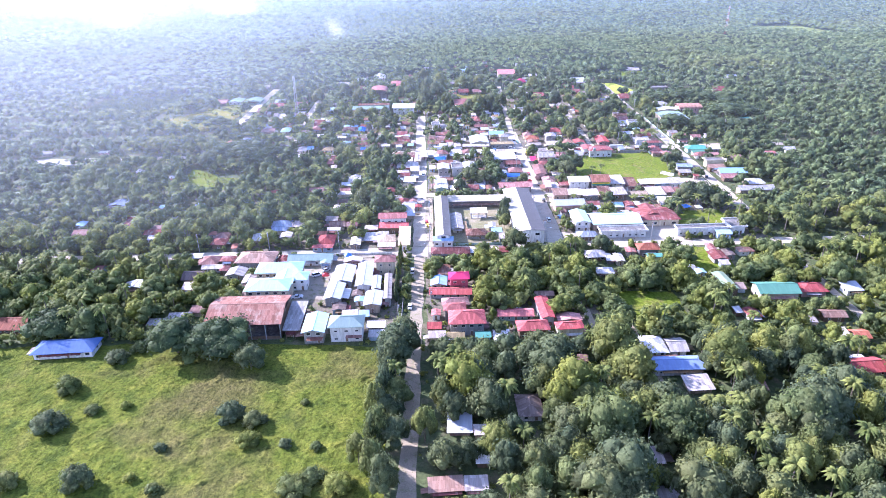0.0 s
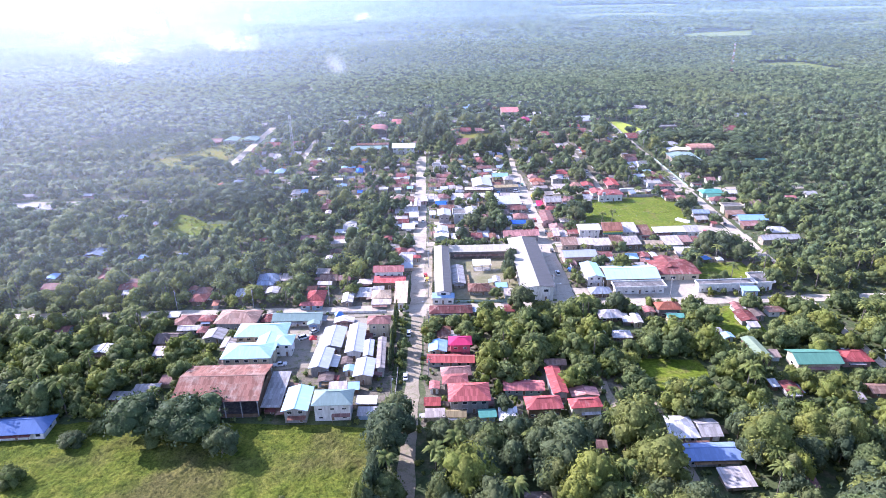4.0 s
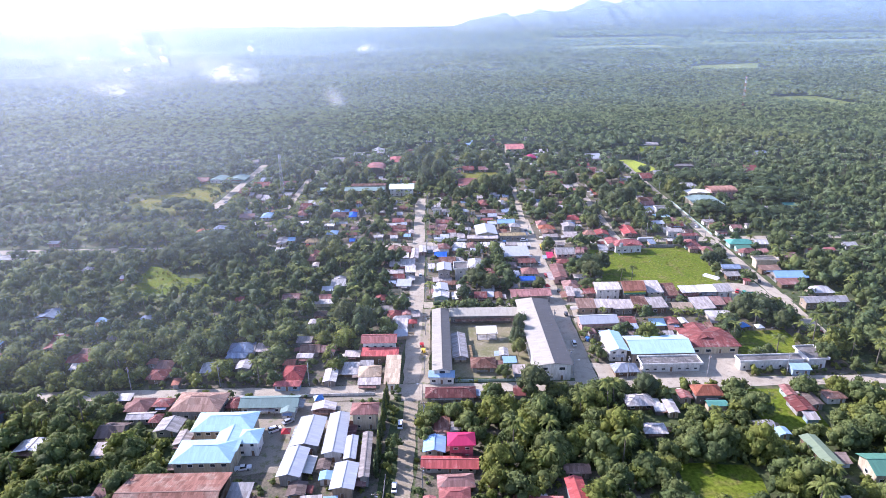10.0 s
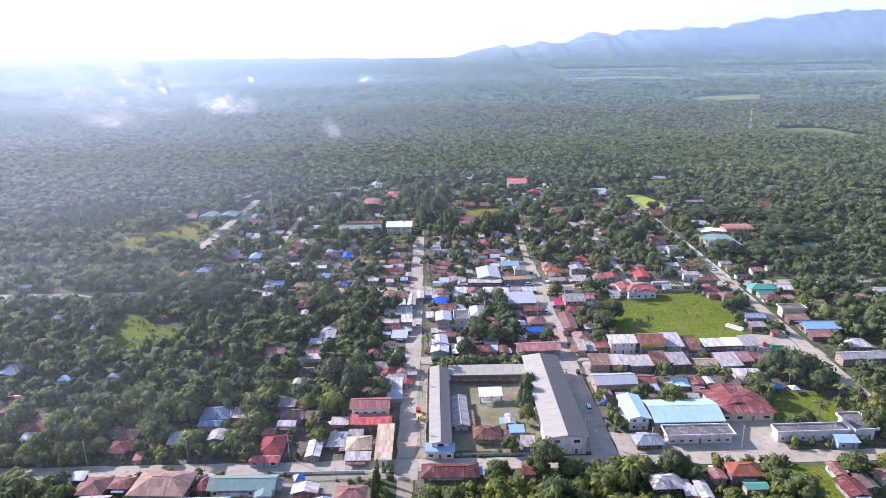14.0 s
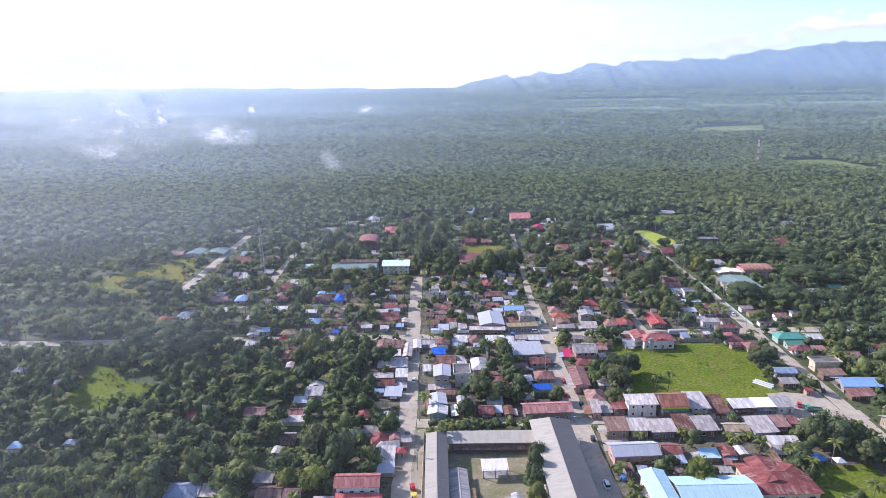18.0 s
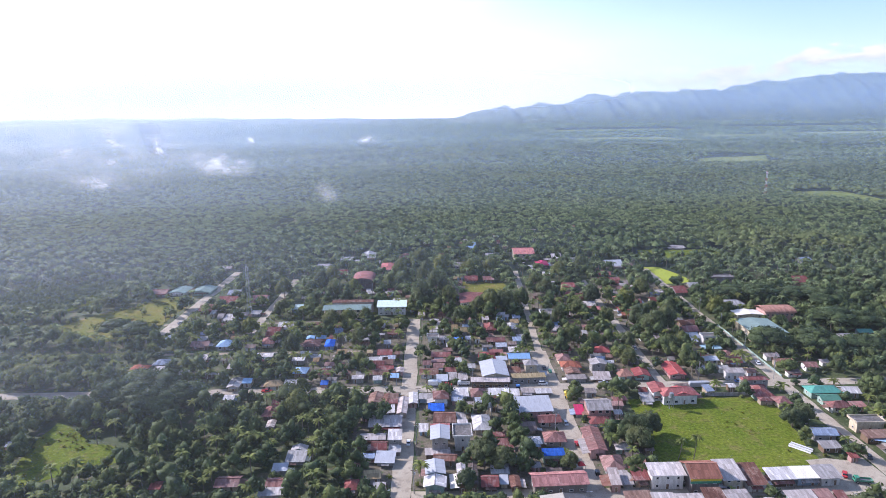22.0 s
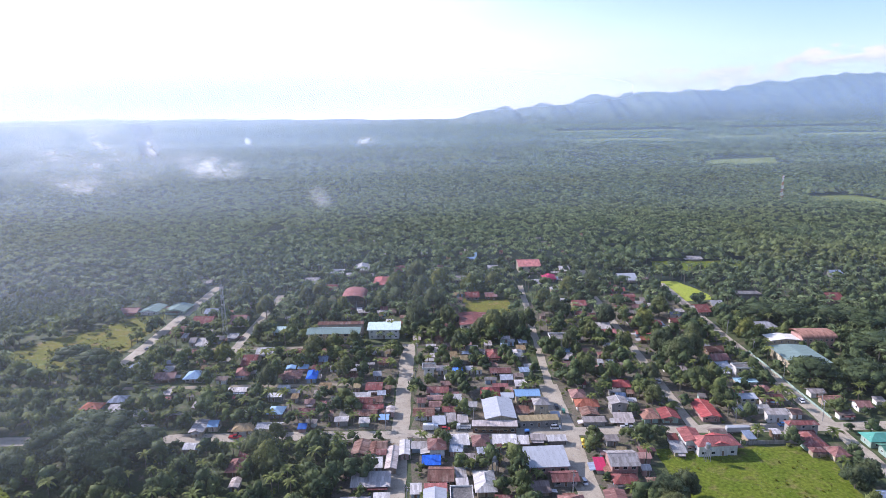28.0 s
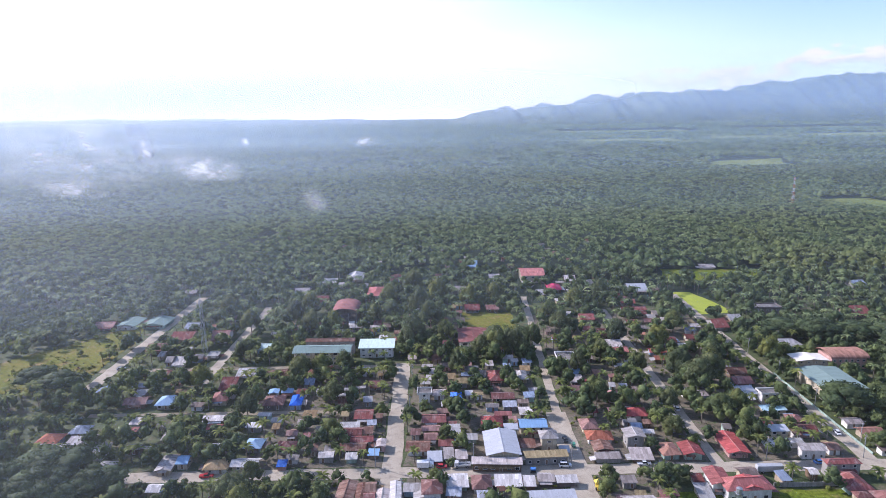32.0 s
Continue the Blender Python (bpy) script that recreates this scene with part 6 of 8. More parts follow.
def spread_mesh(name, variants, place, mat, label, category):
    """Many alike plants in one mesh: place holds rows of x, y, z, scale, height scale, turn, variant."""
    vs, fs, k = [], [], 0
    for i, (v, f) in enumerate(variants):
        rows = place[place[:, 6].astype(int) == i]
        if not len(rows):
            continue
        c, s = np.cos(rows[:, 5])[:, None], np.sin(rows[:, 5])[:, None]
        x = (v[None, :, 0] * c - v[None, :, 1] * s) * rows[:, 3:4] + rows[:, 0:1]
        y = (v[None, :, 0] * s + v[None, :, 1] * c) * rows[:, 3:4] + rows[:, 1:2]
        z = v[None, :, 2] * rows[:, 4:5] + rows[:, 2:3]
        vs.append(np.stack([x, y, z], 2).reshape(-1, 3))
        fs.append((f[None] + (np.arange(len(rows)) * len(v))[:, None, None]).reshape(-1, 3) + k)
        k += len(rows) * len(v)
    if not vs:
        return None
    return tagged(new(name, big_mesh(name, np.concatenate(vs), np.concatenate(fs), mat)), label, category, kind="stuff")


HB = np.array(HOUSES)


def free(x, y, margin):
    """True where a trunk may stand: off roads, houses and fields."""
    ok = np.ones(x.shape, bool)
    for axis, place, a, b, half, lean in ROADS:
        s, p = (y, x) if axis == "y" else (x, y)
        mid = place + lean * np.clip((s - a) / (b - a), 0, 1)
        ok &= ~((np.abs(p - mid) < half + margin) & (s > a - 1) & (s < b + 1))
    for pts in FIELDS:
        ok &= ~in_poly(x, y, pts)
    for hx, hy, hw, hd in HB:
        ok &= ~((np.abs(x - hx) < hw / 2 + margin) & (y < hy + hd / 2 + margin * 0.6) & (y > hy - hd / 2 - margin * 1.5))
    return ok


def headroom(x, y):
    """How tall a plant may grow at each place without standing up before a house or a street just beyond it."""
    top = np.full(x.shape, 30.0)
    for hx, hy, hw, hd in HB[:PLACED]:
        gap = hy - hd / 2 - y
        near = (np.abs(x - hx) < hw / 2 + 2.0) & (gap > -1) & (gap < 16)
        top = np.where(near, np.minimum(top, np.where(y > 430, np.where(x > 165, 1.6, 4.2) + 0.6 * np.maximum(gap, 0), np.where(y < 262, 1.4 + 0.55 * np.maximum(gap - 2.0, 0), np.where(x < -40, 1.4 + 0.45 * np.maximum(gap, 0), 1.8 + 0.6 * gap)))), top)
    for axis, place, a, b, half, lean in ROADS:
        if axis == "x":
            gap = place - half - y
            near = (x > a) & (x < b) & (gap > 0) & (gap < 12)
            top = np.where(near, np.minimum(top, 2.5 + 0.6 * gap), top)
            if place > 400:
                near = (x > -330) & (x < -40) & (gap > 0) & (gap < 22)
                top = np.where(near, np.minimum(top, 1.2 + 0.4 * gap), top)
        else:
            mid = place + lean * np.clip((y - a) / (b - a), 0, 1)
            gap = np.where(mid > 5, mid - half - x, x - mid - half)
            near = (y > a) & (y < b) & (gap > 0) & (gap < 9) & (np.abs(mid) > 40)
            top = np.where(near, np.minimum(top, 2.2 + 0.75 * gap), top)
            if place < -100:
                near = (y > a - 14) & (y < b) & (gap > -2 * half) & (gap < 13)
                top = np.where(near, np.minimum(top, 1.4 + 0.45 * np.maximum(gap, 0)), top)
    return top


def scatter(x0, x1, y0, y1, gap, seed, wedge=True, jitter=0.45):
    rng = np.random.default_rng(seed)
    gx, gy = np.meshgrid(np.arange(x0, x1, gap), np.arange(y0, y1, gap))
    x = (gx + rng.uniform(-jitter, jitter, gx.shape) * gap).ravel()
    y = (gy + rng.uniform(-jitter, jitter, gy.shape) * gap).ravel()
    if wedge:
        k = np.abs(x) < 0.75 * y + 70
        x, y = x[k], y[k]
    return x, y, rng


def crowding(x, y):
    """How likely a tree stands in a place, from the town's open centre to the woods."""
    p = np.full(x.shape, 0.95)
    p[(x > -8) & (x < 178) & (y > 262) & (y < 520)] = 0.85
    p[(x > -3) & (x < 58) & (y > 341) & (y < 520)] = 0.75
    p[(x > 58) & (x < 175) & (y > 272) & (y < 352)] = 0.6
    p[(x > 88) & (x < 162) & (y > 345) & (y < 358)] = 0.0
    p[(x > 0) & (x < 20) & (y > 185) & (y < 262)] = 0.5
    p[(x < -3) & (x > -75) & (y > 196) & (y < 263)] = 0.2
    p[(x < -75) & (x > -150) & (y > 196) & (y < 300)] = 0.85
    p[(x < -8) & (x > -150) & (y > 428) & (y < 560)] = 0.97
    return p


broad_hi = [broad_crown(s, 15, 1, 950, 0.062, lump=0.86) for s in range(7)]
acacia_hi = [broad_crown(40 + s, 18, 1, 1400, 0.05, 1.15, 0.38, 0.22) for s in range(2)]
broad_mid = [broad_crown(100 + s, 4, 1, 56, 0.16) for s in range(8)]
broad_near = [broad_crown(150 + s, 9, 1, 260, 0.1, lump=0.92) for s in range(6)]
broad_town = [broad_crown(170 + s, 6, 1, 90, 0.135, lump=0.98) for s in range(7)]
palm_hi = [palm_crown(300 + s, 24, 5, 3.9, 0.32) for s in range(5)]
palm_mid = [palm_crown(320 + s, 15, 3, 3.9, 0.34, False) for s in range(6)]
TRUNK_B = [big_mesh("trunk", *trunk_tris(0.62, 0.055, 0.03, 0.02, 7, 4, s, 0.3), M_BARK) for s in range(3)]
TRUNK_P = [big_mesh("trunk", *trunk_tris(9.0, 0.22, 0.14, b, 7), M_PALMBARK) for b in (0.0, 0.7, 1.3)]
BEND_P = (0.0, 0.7, 1.3)
CROWN_B = [[big_mesh("crown", v, f, m) for v, f in broad_hi] for m in (M_LEAFONE, M_LEAFONE2)]
CROWN_A = [big_mesh("crown", v, f, M_RAIN) for v, f in acacia_hi]
CROWN_P = [big_mesh("crown", v, f, M_PALM) for v, f in palm_hi]
rng_t = random.Random(21)


def broad_tree(x, y, radius, height, light=False, spreading=False, base=0.12):
    c = rng_t.choice(CROWN_A) if spreading else rng_t.choice(CROWN_B[1 if light else 0])
    words = "wide-spreading dark green rain tree with a domed crown" if spreading else ("light green leafy tree with an uneven crown" if light else "dense dark green mango-like tree with a lumpy crown")
    return tree_thing("tree", rng_t.choice(TRUNK_B), c, (0, 0, base), x, y, (radius, radius, height), rng_t.uniform(0, 360), words, "leafy trees")


def palm_tree(x, y, s):
    k = rng_t.randrange(3)
    return tree_thing("coconut_palm", TRUNK_P[k], rng_t.choice(CROWN_P), (BEND_P[k], 0, 8.95), x, y, (s, s, s * rng_t.uniform(0.85, 1.25)), rng_t.uniform(0, 360),
                      "tall coconut palm with drooping feathery fronds", "coconut palms")


# single trees beside and in the meadow
for tx, ty, r, h, kind in MEADOW_TREES:
    broad_tree(tx, ty, r * (1.2 if h <= 6 else 1.0), h, kind == "l", kind == "a", -0.22 if h <= 6 else 0.0)

for tx, ty, r, h in BIG_TREES:
    broad_tree(tx, ty, r, h, False, r > 8)
for i, (tx, ty, r, h) in enumerate(TOWN_TREES):
    if free(np.array([tx * 1.0]), np.array([ty * 1.0]), 0.3)[0]:
        broad_tree(tx, ty, r, h, i % 4 == 3, r > 8.5)


def spire(seed):
    """A narrow evergreen crown of height 1: tapering tiers of leaves round the stem."""
    rng = np.random.default_rng(seed)
    blocks, pts, nrm = [], [], []
    for k in range(7):
        t = k / 6.0
        r = 1.0 - 0.85 * t ** 1.3
        v, f = ICO[1]
        c = np.array([rng.uniform(-0.12, 0.12), rng.uniform(-0.12, 0.12), 0.1 + 0.82 * t])
        blocks.append((v * [r * 0.75, r * 0.75, 0.11] + c, f))
        d = rng.normal(size=(55, 3))
        d /= np.linalg.norm(d, axis=1)[:, None]
        pts.append(c + d * [r * 0.9, r * 0.9, 0.12])
        nrm.append(d)
    v, f = cards(np.concatenate(pts), np.concatenate(nrm), 0.3, rng)
    mid = v.reshape(-1, 4, 3).mean(1, keepdims=True)
    v = ((v.reshape(-1, 4, 3) - mid) * [1, 1, 0.16] + mid).reshape(-1, 3)
    return stack(blocks + [(v, f)])


CROWN_S = [big_mesh("crown", *spire(700 + k), M_LEAFONE) for k in range(3)]


def column_tree(x, y, h):
    return tree_thing("column_tree", TRUNK_B[0], rng_t.choice(CROWN_S), (0, 0, 0.02), x, y, (1.0, 1.0, h), rng_t.uniform(0, 360), "tall narrow columnar evergreen beside the street", "street columns")


for i in range(13):
    column_tree(-15.0 + 0.05 * i + rng_t.uniform(-0.3, 0.3), 222 + i * 3.3 + rng_t.uniform(-0.4, 0.4), rng_t.uniform(7.0, 10.0))

for i in range(10):
    tree_thing("round_shrub", TRUNK_B[1], CROWN_B[0][i % 6], (0, 0, 0.02), -65 + i * 2.9, 274.0, (1.05, 1.05, 1.9), i * 40, "clipped round dark green shrub in a row along the street", "shrub row")

for tx, ty, k in ((96, 360.5, 0.75), (102, 361, 0.8), (153, 319, 0.85), (78, 321.5, 0.7), (92.5, 323, 0.7)):
    palm_tree(tx, ty, k)

# the woods and gardens nearest the camera's way, tree by tree
x, y, rng = scatter(-230, 260, 95, 300, 6.4, 1)
keep = free(x, y, 1.3) & (rng.random(len(x)) < crowding(x, y))
x, y = x[keep], y[keep]
order = np.argsort(y + np.abs(x) * 0.35)
x, y = x[order], y[order]
singles_b = singles_p = 0
rest = []
for tx, ty, room in zip(x, y, headroom(x, y)):
    if room < 2.4:
        continue
    if rng.random() < (0.3 if tx < -20 else 0.2) and room > 5:
        if singles_p < 280:
            palm_tree(tx, ty, min(rng.uniform(0.9, 1.22), room / 7))
            singles_p += 1
        else:
            rest.append((tx, ty, 1, room))
    elif singles_b < 245:
        h = rng.uniform(5.5, 9.5)
        k = min(1.0, room / (h * 1.1))
        wide = rng.uniform(3.4, 6.2) * (rng.uniform(1.3, 1.6) if room > 20 and rng.random() < 0.22 else 1.0)
        h = max(h, wide * 1.35)
        broad_tree(tx, ty, wide * (0.35 + 0.65 * k), h * k, rng.random() < 0.32)
        singles_b += 1
    else:
        rest.append((tx, ty, 0, room))


def plant(xy, palm, b_var, p_var, z_p, rb, rp, seed, far="", room=None, mats=(M_LEAF, M_LEAF2, M_PALM)):
    """Fill an area: leafy crowns in two greens and palm crowns, each kind one mesh."""
    rng = np.random.default_rng(seed)
    n = len(xy)
    turn = rng.uniform(0, 6.28, n)
    for which, var, mat, word in ((0, b_var, mats[0], "dark leafy trees"), (1, b_var, mats[1], "light green leafy trees"), (2, p_var, mats[2], "coconut palms")):
        pick = (palm if which == 2 else ~palm & ((rng.random(n) < 0.35) == (which == 1)))
        if which == 0:
            first = pick
        if which == 1:
            pick = ~palm & ~first
        m = int(pick.sum())
        if not m:
            continue
        if which == 2:
            s = rng.uniform(*rp, m)
            z0 = rng.uniform(*z_p, m)
            if room is not None:
                z0 = np.minimum(z0, room[pick] * 0.85)
            rows = np.stack([xy[pick, 0], xy[pick, 1], z0, s, s, turn[pick], rng.integers(0, len(var), m)], 1)
            spread_mesh("palm_crowns", var, rows, mat, far + "feathery grey-green coconut palm crowns", "palms")
            if z_p[1] < 12.5 and not far:
                t = trunk_tris(1.0, 0.2, 0.14, 0, 4)
                rows2 = rows.copy()
                rows2[:, 4], rows2[:, 2], rows2[:, 3], rows2[:, 6] = rows[:, 2], 0, 1, 0
                spread_mesh("palm_trunks", [t], rows2, M_PALMBARK, "slim grey coconut palm trunks", "palms")
        else:
            s = rng.uniform(*rb, m)
            tall = s * rng.uniform(1.1, 1.6, m)
            if room is not None:
                k = np.minimum(1, room[pick] / (tall * 1.15))
                s, tall = s * (0.3 + 0.7 * k), tall * k
            rows = np.stack([xy[pick, 0], xy[pick, 1], np.full(m, 0.2), s, tall, turn[pick], rng.integers(0, len(var), m)], 1)
            spread_mesh("leafy_trees", var, rows, mat, far + "dense " + word + " with lumpy crowns", "trees")


if rest:
    r_ = np.array(rest)
    plant(r_[:, :2], r_[:, 2] > 0.5, broad_near, palm_hi, (5, 9), (3.0, 5.6), (0.8, 1.1), 5, room=r_[:, 3])
x, y, rng = scatter(-620, 620, 300, 700, 6.3, 2)
keep = free(x, y, 0.9) & (rng.random(len(x)) < crowding(x, y))
x, y = x[keep], y[keep]
room = headroom(x, y)
keep = room > 2.2
x, y, room = x[keep], y[keep], room[keep]
share = np.where((x < -160) & (y > 450), 0.6, np.where(y > 560, 0.5, np.where(x > 170, 0.25, np.where((x < 0) & (y < 430), 0.3, 0.42))))
close = (y < 560) & (np.abs(x) < 215)
is_palm = rng.random(len(x)) < share
for zone, var, seed in ((close, broad_town, 6), (~close, broad_mid, 16)):
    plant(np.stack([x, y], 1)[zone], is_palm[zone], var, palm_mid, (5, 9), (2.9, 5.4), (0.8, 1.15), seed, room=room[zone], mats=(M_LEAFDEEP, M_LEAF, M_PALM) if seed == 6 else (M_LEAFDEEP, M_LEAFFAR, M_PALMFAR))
x, y = [q.ravel() for q in np.meshgrid(np.arange(-320, -200, 7.2), np.arange(545, 624, 4.6))]
rng = np.random.default_rng(77)
x, y = x + (y - 545) * 0.3 + rng.uniform(-0.6, 0.6, len(x)), y + rng.uniform(-0.8, 0.8, len(x))
keep = in_poly(x, y, ORCHARD) & (rng.random(len(x)) < 0.93)
n = int(keep.sum())
size = rng.uniform(2.6, 3.4, n)
spread_mesh("orchard_trees", broad_mid, np.stack([x[keep], y[keep], np.full(n, -0.4), size, size * 1.15, rng.uniform(0, 6.28, n), rng.integers(0, 6, n)], 1), M_LEAFDEEP, "rows of round dark green orchard trees", "trees")


def fan(seed, points, droop):
    """A crown seen from far off: a low pointed star or dome of a few faces."""
    rng = np.random.default_rng(seed)
    k = np.arange(points) * 2 * math.pi / points
    r = np.where(np.arange(points) % 2 == 0, 1.0, 0.45 if droop else 0.85) * rng.uniform(0.8, 1.15, points)
    ring = np.stack([np.cos(k) * r, np.sin(k) * r, rng.uniform(-0.12, 0.12, points) + (np.where(np.arange(points) % 2 == 0, -0.1, 0.25) if droop else -0.3)], 1)
    v = np.concatenate([ring, [[0, 0, 0.7]]])
    i = np.arange(points)
    return v, np.stack([i, (i + 1) % points, np.full(points, points)], 1)


def star_palm(seed, fronds, bent):
    """A palm crown seen from far off: narrow tapering fronds that rise and then droop."""
    rng = np.random.default_rng(seed)
    blocks = []
    for i in range(fronds):
        a = i * 2.399 + rng.uniform(-0.3, 0.3)
        lift, reach, wide = rng.uniform(0.05, 0.85), rng.uniform(0.8, 1.1), rng.uniform(0.14, 0.22)
        d, side = np.array([math.cos(a), math.sin(a), 0]), np.array([-math.sin(a), math.cos(a), 0])
        up = np.array([0, 0, 1.0])
        knee, tip = d * reach * 0.55 + up * (0.3 + lift * 0.5), d * reach + up * (lift * 0.6 - 0.25)
        if bent:
            v, f = np.array([-side * wide * 0.4, side * wide * 0.4, knee + side * wide, knee - side * wide, tip]), [[0, 1, 2], [0, 2, 3], [3, 2, 4]]
        elif fronds < 6:
            v, f = np.array([up * 0.3 + side * wide * 2.2, up * 0.3 - side * wide * 2.2, knee * 0.7 + tip * 0.5]), [[0, 1, 2]]
        else:
            v, f = np.array([up * 0.1, knee * 1.05 + side * wide * 1.5, tip, knee * 1.05 - side * wide * 1.5]), [[0, 1, 2], [0, 2, 3]]
        blocks.append((v, np.array(f)))
    return stack(blocks)


star_near = [star_palm(420 + s, 11, True) for s in range(8)]
star_mid = [star_palm(430 + s, 8, False) for s in range(8)]
star_far = [star_palm(440 + s, 5, False) for s in range(8)]
dome = [stack([fan(450 + s, 7, False), (lambda q: (q[0] * 0.7 + [0.55, 0.3, 0.1], q[1]))(fan(460 + s, 6, False)), (lambda q: (q[0] * 0.6 + [-0.4, 0.5, 0.0], q[1]))(fan(470 + s, 5, False))]) for s in range(6)]
dome_mid = [fan(480 + s, 6, False) for s in range(6)]
far_dome = [fan(490 + s, 4, False) for s in range(6)]
for y0, y1, gap, wide, seed, low, stars, domes in ((700, 1000, 6.0, 900, 3, 0.22, star_near, dome), (1000, 1500, 6.8, 1250, 4, 0.2, star_mid, dome_mid), (1500, 2500, 9.6, 2100, 14, 0.25, star_far, dome_mid)):
    x, y, rng = scatter(-wide, wide, y0, y1, gap, seed, jitter=0.5)
    keep = free(x, y, 1.0)
    x, y = x[keep], y[keep]
    n = len(x)
    woods = np.array([noise.noise((a * 0.006, b * 0.004, 7.0)) + 0.5 * noise.noise((a * 0.019, b * 0.011, 3.0)) for a, b in zip(x, y)]) + (x > 150) * 0.12
    rise = np.array([noise.noise((a * 0.009, b * 0.006, 12.0)) for a, b in zip(x, y)])
    palm = rng.random(n) > np.clip(low + woods * np.where(x < 100, 0.9, 1.5), 0.03, 0.9)
    grow = gap / 6.0
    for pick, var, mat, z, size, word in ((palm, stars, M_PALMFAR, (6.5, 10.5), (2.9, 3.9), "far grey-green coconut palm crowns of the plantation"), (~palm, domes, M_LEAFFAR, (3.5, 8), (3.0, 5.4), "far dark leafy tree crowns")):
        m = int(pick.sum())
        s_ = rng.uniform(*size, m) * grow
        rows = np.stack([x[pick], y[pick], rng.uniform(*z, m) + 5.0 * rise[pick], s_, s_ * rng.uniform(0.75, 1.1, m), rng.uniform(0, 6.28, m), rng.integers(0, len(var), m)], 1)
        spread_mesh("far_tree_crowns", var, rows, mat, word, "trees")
x, y, rng = scatter(-3700, 3700, 2500, 4900, 19, 9)
keep = free(x, y, 1.0)
x, y = x[keep], y[keep]
n = len(x)
rows = np.stack([x, y, 4 + 40 * (np.maximum(y - 2700, 0) / 2200) ** 1.5, rng.uniform(8, 14, n), rng.uniform(4, 9, n), rng.uniform(0, 6.28, n), rng.integers(0, 6, n)], 1)
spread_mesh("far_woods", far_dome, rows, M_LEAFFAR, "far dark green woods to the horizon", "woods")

# ---- bushes and grass ----
# the meadow's tangled surface: humps of matted grass over the flat ground
gx, gy = np.meshgrid(np.arange(-172, -15.5, 0.75), np.arange(92, 190, 0.75))
hump = np.array([0.5 * noise.noise((a * 0.22, b * 0.22, 2.0)) + 0.42 * abs(noise.noise((a * 0.6, b * 0.6, 5.0))) + 0.32 * noise.noise((a * 1.1, b * 1.1, 8.0)) for a, b in zip(gx.ravel(), gy.ravel())])
rim = np.minimum(np.minimum(gx + 172, -15.5 - gx), np.minimum(gy - 92, 190 - gy)).ravel()
hz = 0.12 + np.clip(hump, -0.3, 1.0) * 1.3 - np.clip(2.0 - rim, 0, 2) * 0.6
cols = gx.shape[1]
a = (np.arange(gx.shape[0] - 1)[:, None] * cols + np.arange(cols - 1)[None]).ravel()
hf = np.concatenate([np.stack([a, a + 1, a + cols + 1], 1), np.stack([a, a + cols + 1, a + cols], 1)])
tagged(new("grass", big_mesh("grass", np.stack([gx.ravel(), gy.ravel(), hz], 1), hf, M_MEADOW, smooth=True)), "matted uneven yellow-green meadow grass with brown patches", "grass", kind="stuff")

bush = [broad_crown(500 + s, 1, 1, 12, 0.34, 1.0, 0.8, 0.0) for s in range(6)]
for zone, gap, seed, chance in (((-230, 230, 100, 330), 3.0, 31, 0.55), ((-200, 220, 330, 560), 4.0, 32, 0.42)):
    x, y, rng = scatter(zone[0], zone[1], zone[2], zone[3], gap, seed)
    keep = free(x, y, 0.5) & (rng.random(len(x)) < chance)
    x, y = x[keep], y[keep]
    n = len(x)
    r = rng.uniform(0.7, 2.0, n)
    rows = np.stack([x, y, np.full(n, -0.15), r, r * rng.uniform(0.6, 1.1, n), rng.uniform(0, 6.28, n), rng.integers(0, 6, n)], 1)
    half = rng.random(n) < 0.5
    spread_mesh("bushes", bush, rows[half], M_LEAF2, "low light green bushes and weeds", "bushes")
    spread_mesh("bushes", bush, rows[~half], M_LEAF, "low dark green bushes and weeds", "bushes")


# thickets of young trees and tall shrubs between the gardens
x, y, rng = scatter(-170, 165, 196, 300, 3.7, 35)
keep = free(x, y, 0.7) & ~((x > -62) & (x < -12)) & ~((x > -4) & (x < 66) & (y > 270)) & (rng.random(len(x)) < 0.72)
x, y = x[keep], y[keep]
room = headroom(x, y)
keep = room > 1.5
x, y, room = x[keep], y[keep], room[keep]
n = len(x)
tall = np.minimum(rng.uniform(2.0, 4.6, n), room)
rows = np.stack([x, y, np.full(n, -0.2), tall * rng.uniform(0.55, 0.8, n), tall, rng.uniform(0, 6.28, n), rng.integers(0, 8, n)], 1)
pale = rng.random(n) < 0.4
spread_mesh("thicket", broad_mid, rows[pale], M_LEAF2, "light green thicket of young trees between the gardens", "thicket")
spread_mesh("thicket", broad_mid, rows[~pale], M_LEAF, "dark green thicket of young trees between the gardens", "thicket")


def tuft(seed, blades=9):
    """A tussock: short bent blades leaning out of one root, about 1 across."""
    rng = np.random.default_rng(seed)
    blocks = []
    for i in range(blades):
        a = i * 2.4 + rng.uniform(-0.4, 0.4)
        out, up, w = rng.uniform(0.35, 0.75), rng.uniform(0.55, 1.15), rng.uniform(0.12, 0.22)
        d, s = np.array([math.cos(a), math.sin(a), 0]), np.array([-math.sin(a), math.cos(a), 0])
        top = np.array([0, 0, up])
        v = np.array([-s * w, s * w, d * out * 0.5 + top * 0.8 + s * w, d * out * 0.5 + top * 0.8 - s * w, d * out + top * 0.9])
        blocks.append((v, np.array([[0, 1, 2], [0, 2, 3], [3, 2, 4]])))
    return stack(blocks)


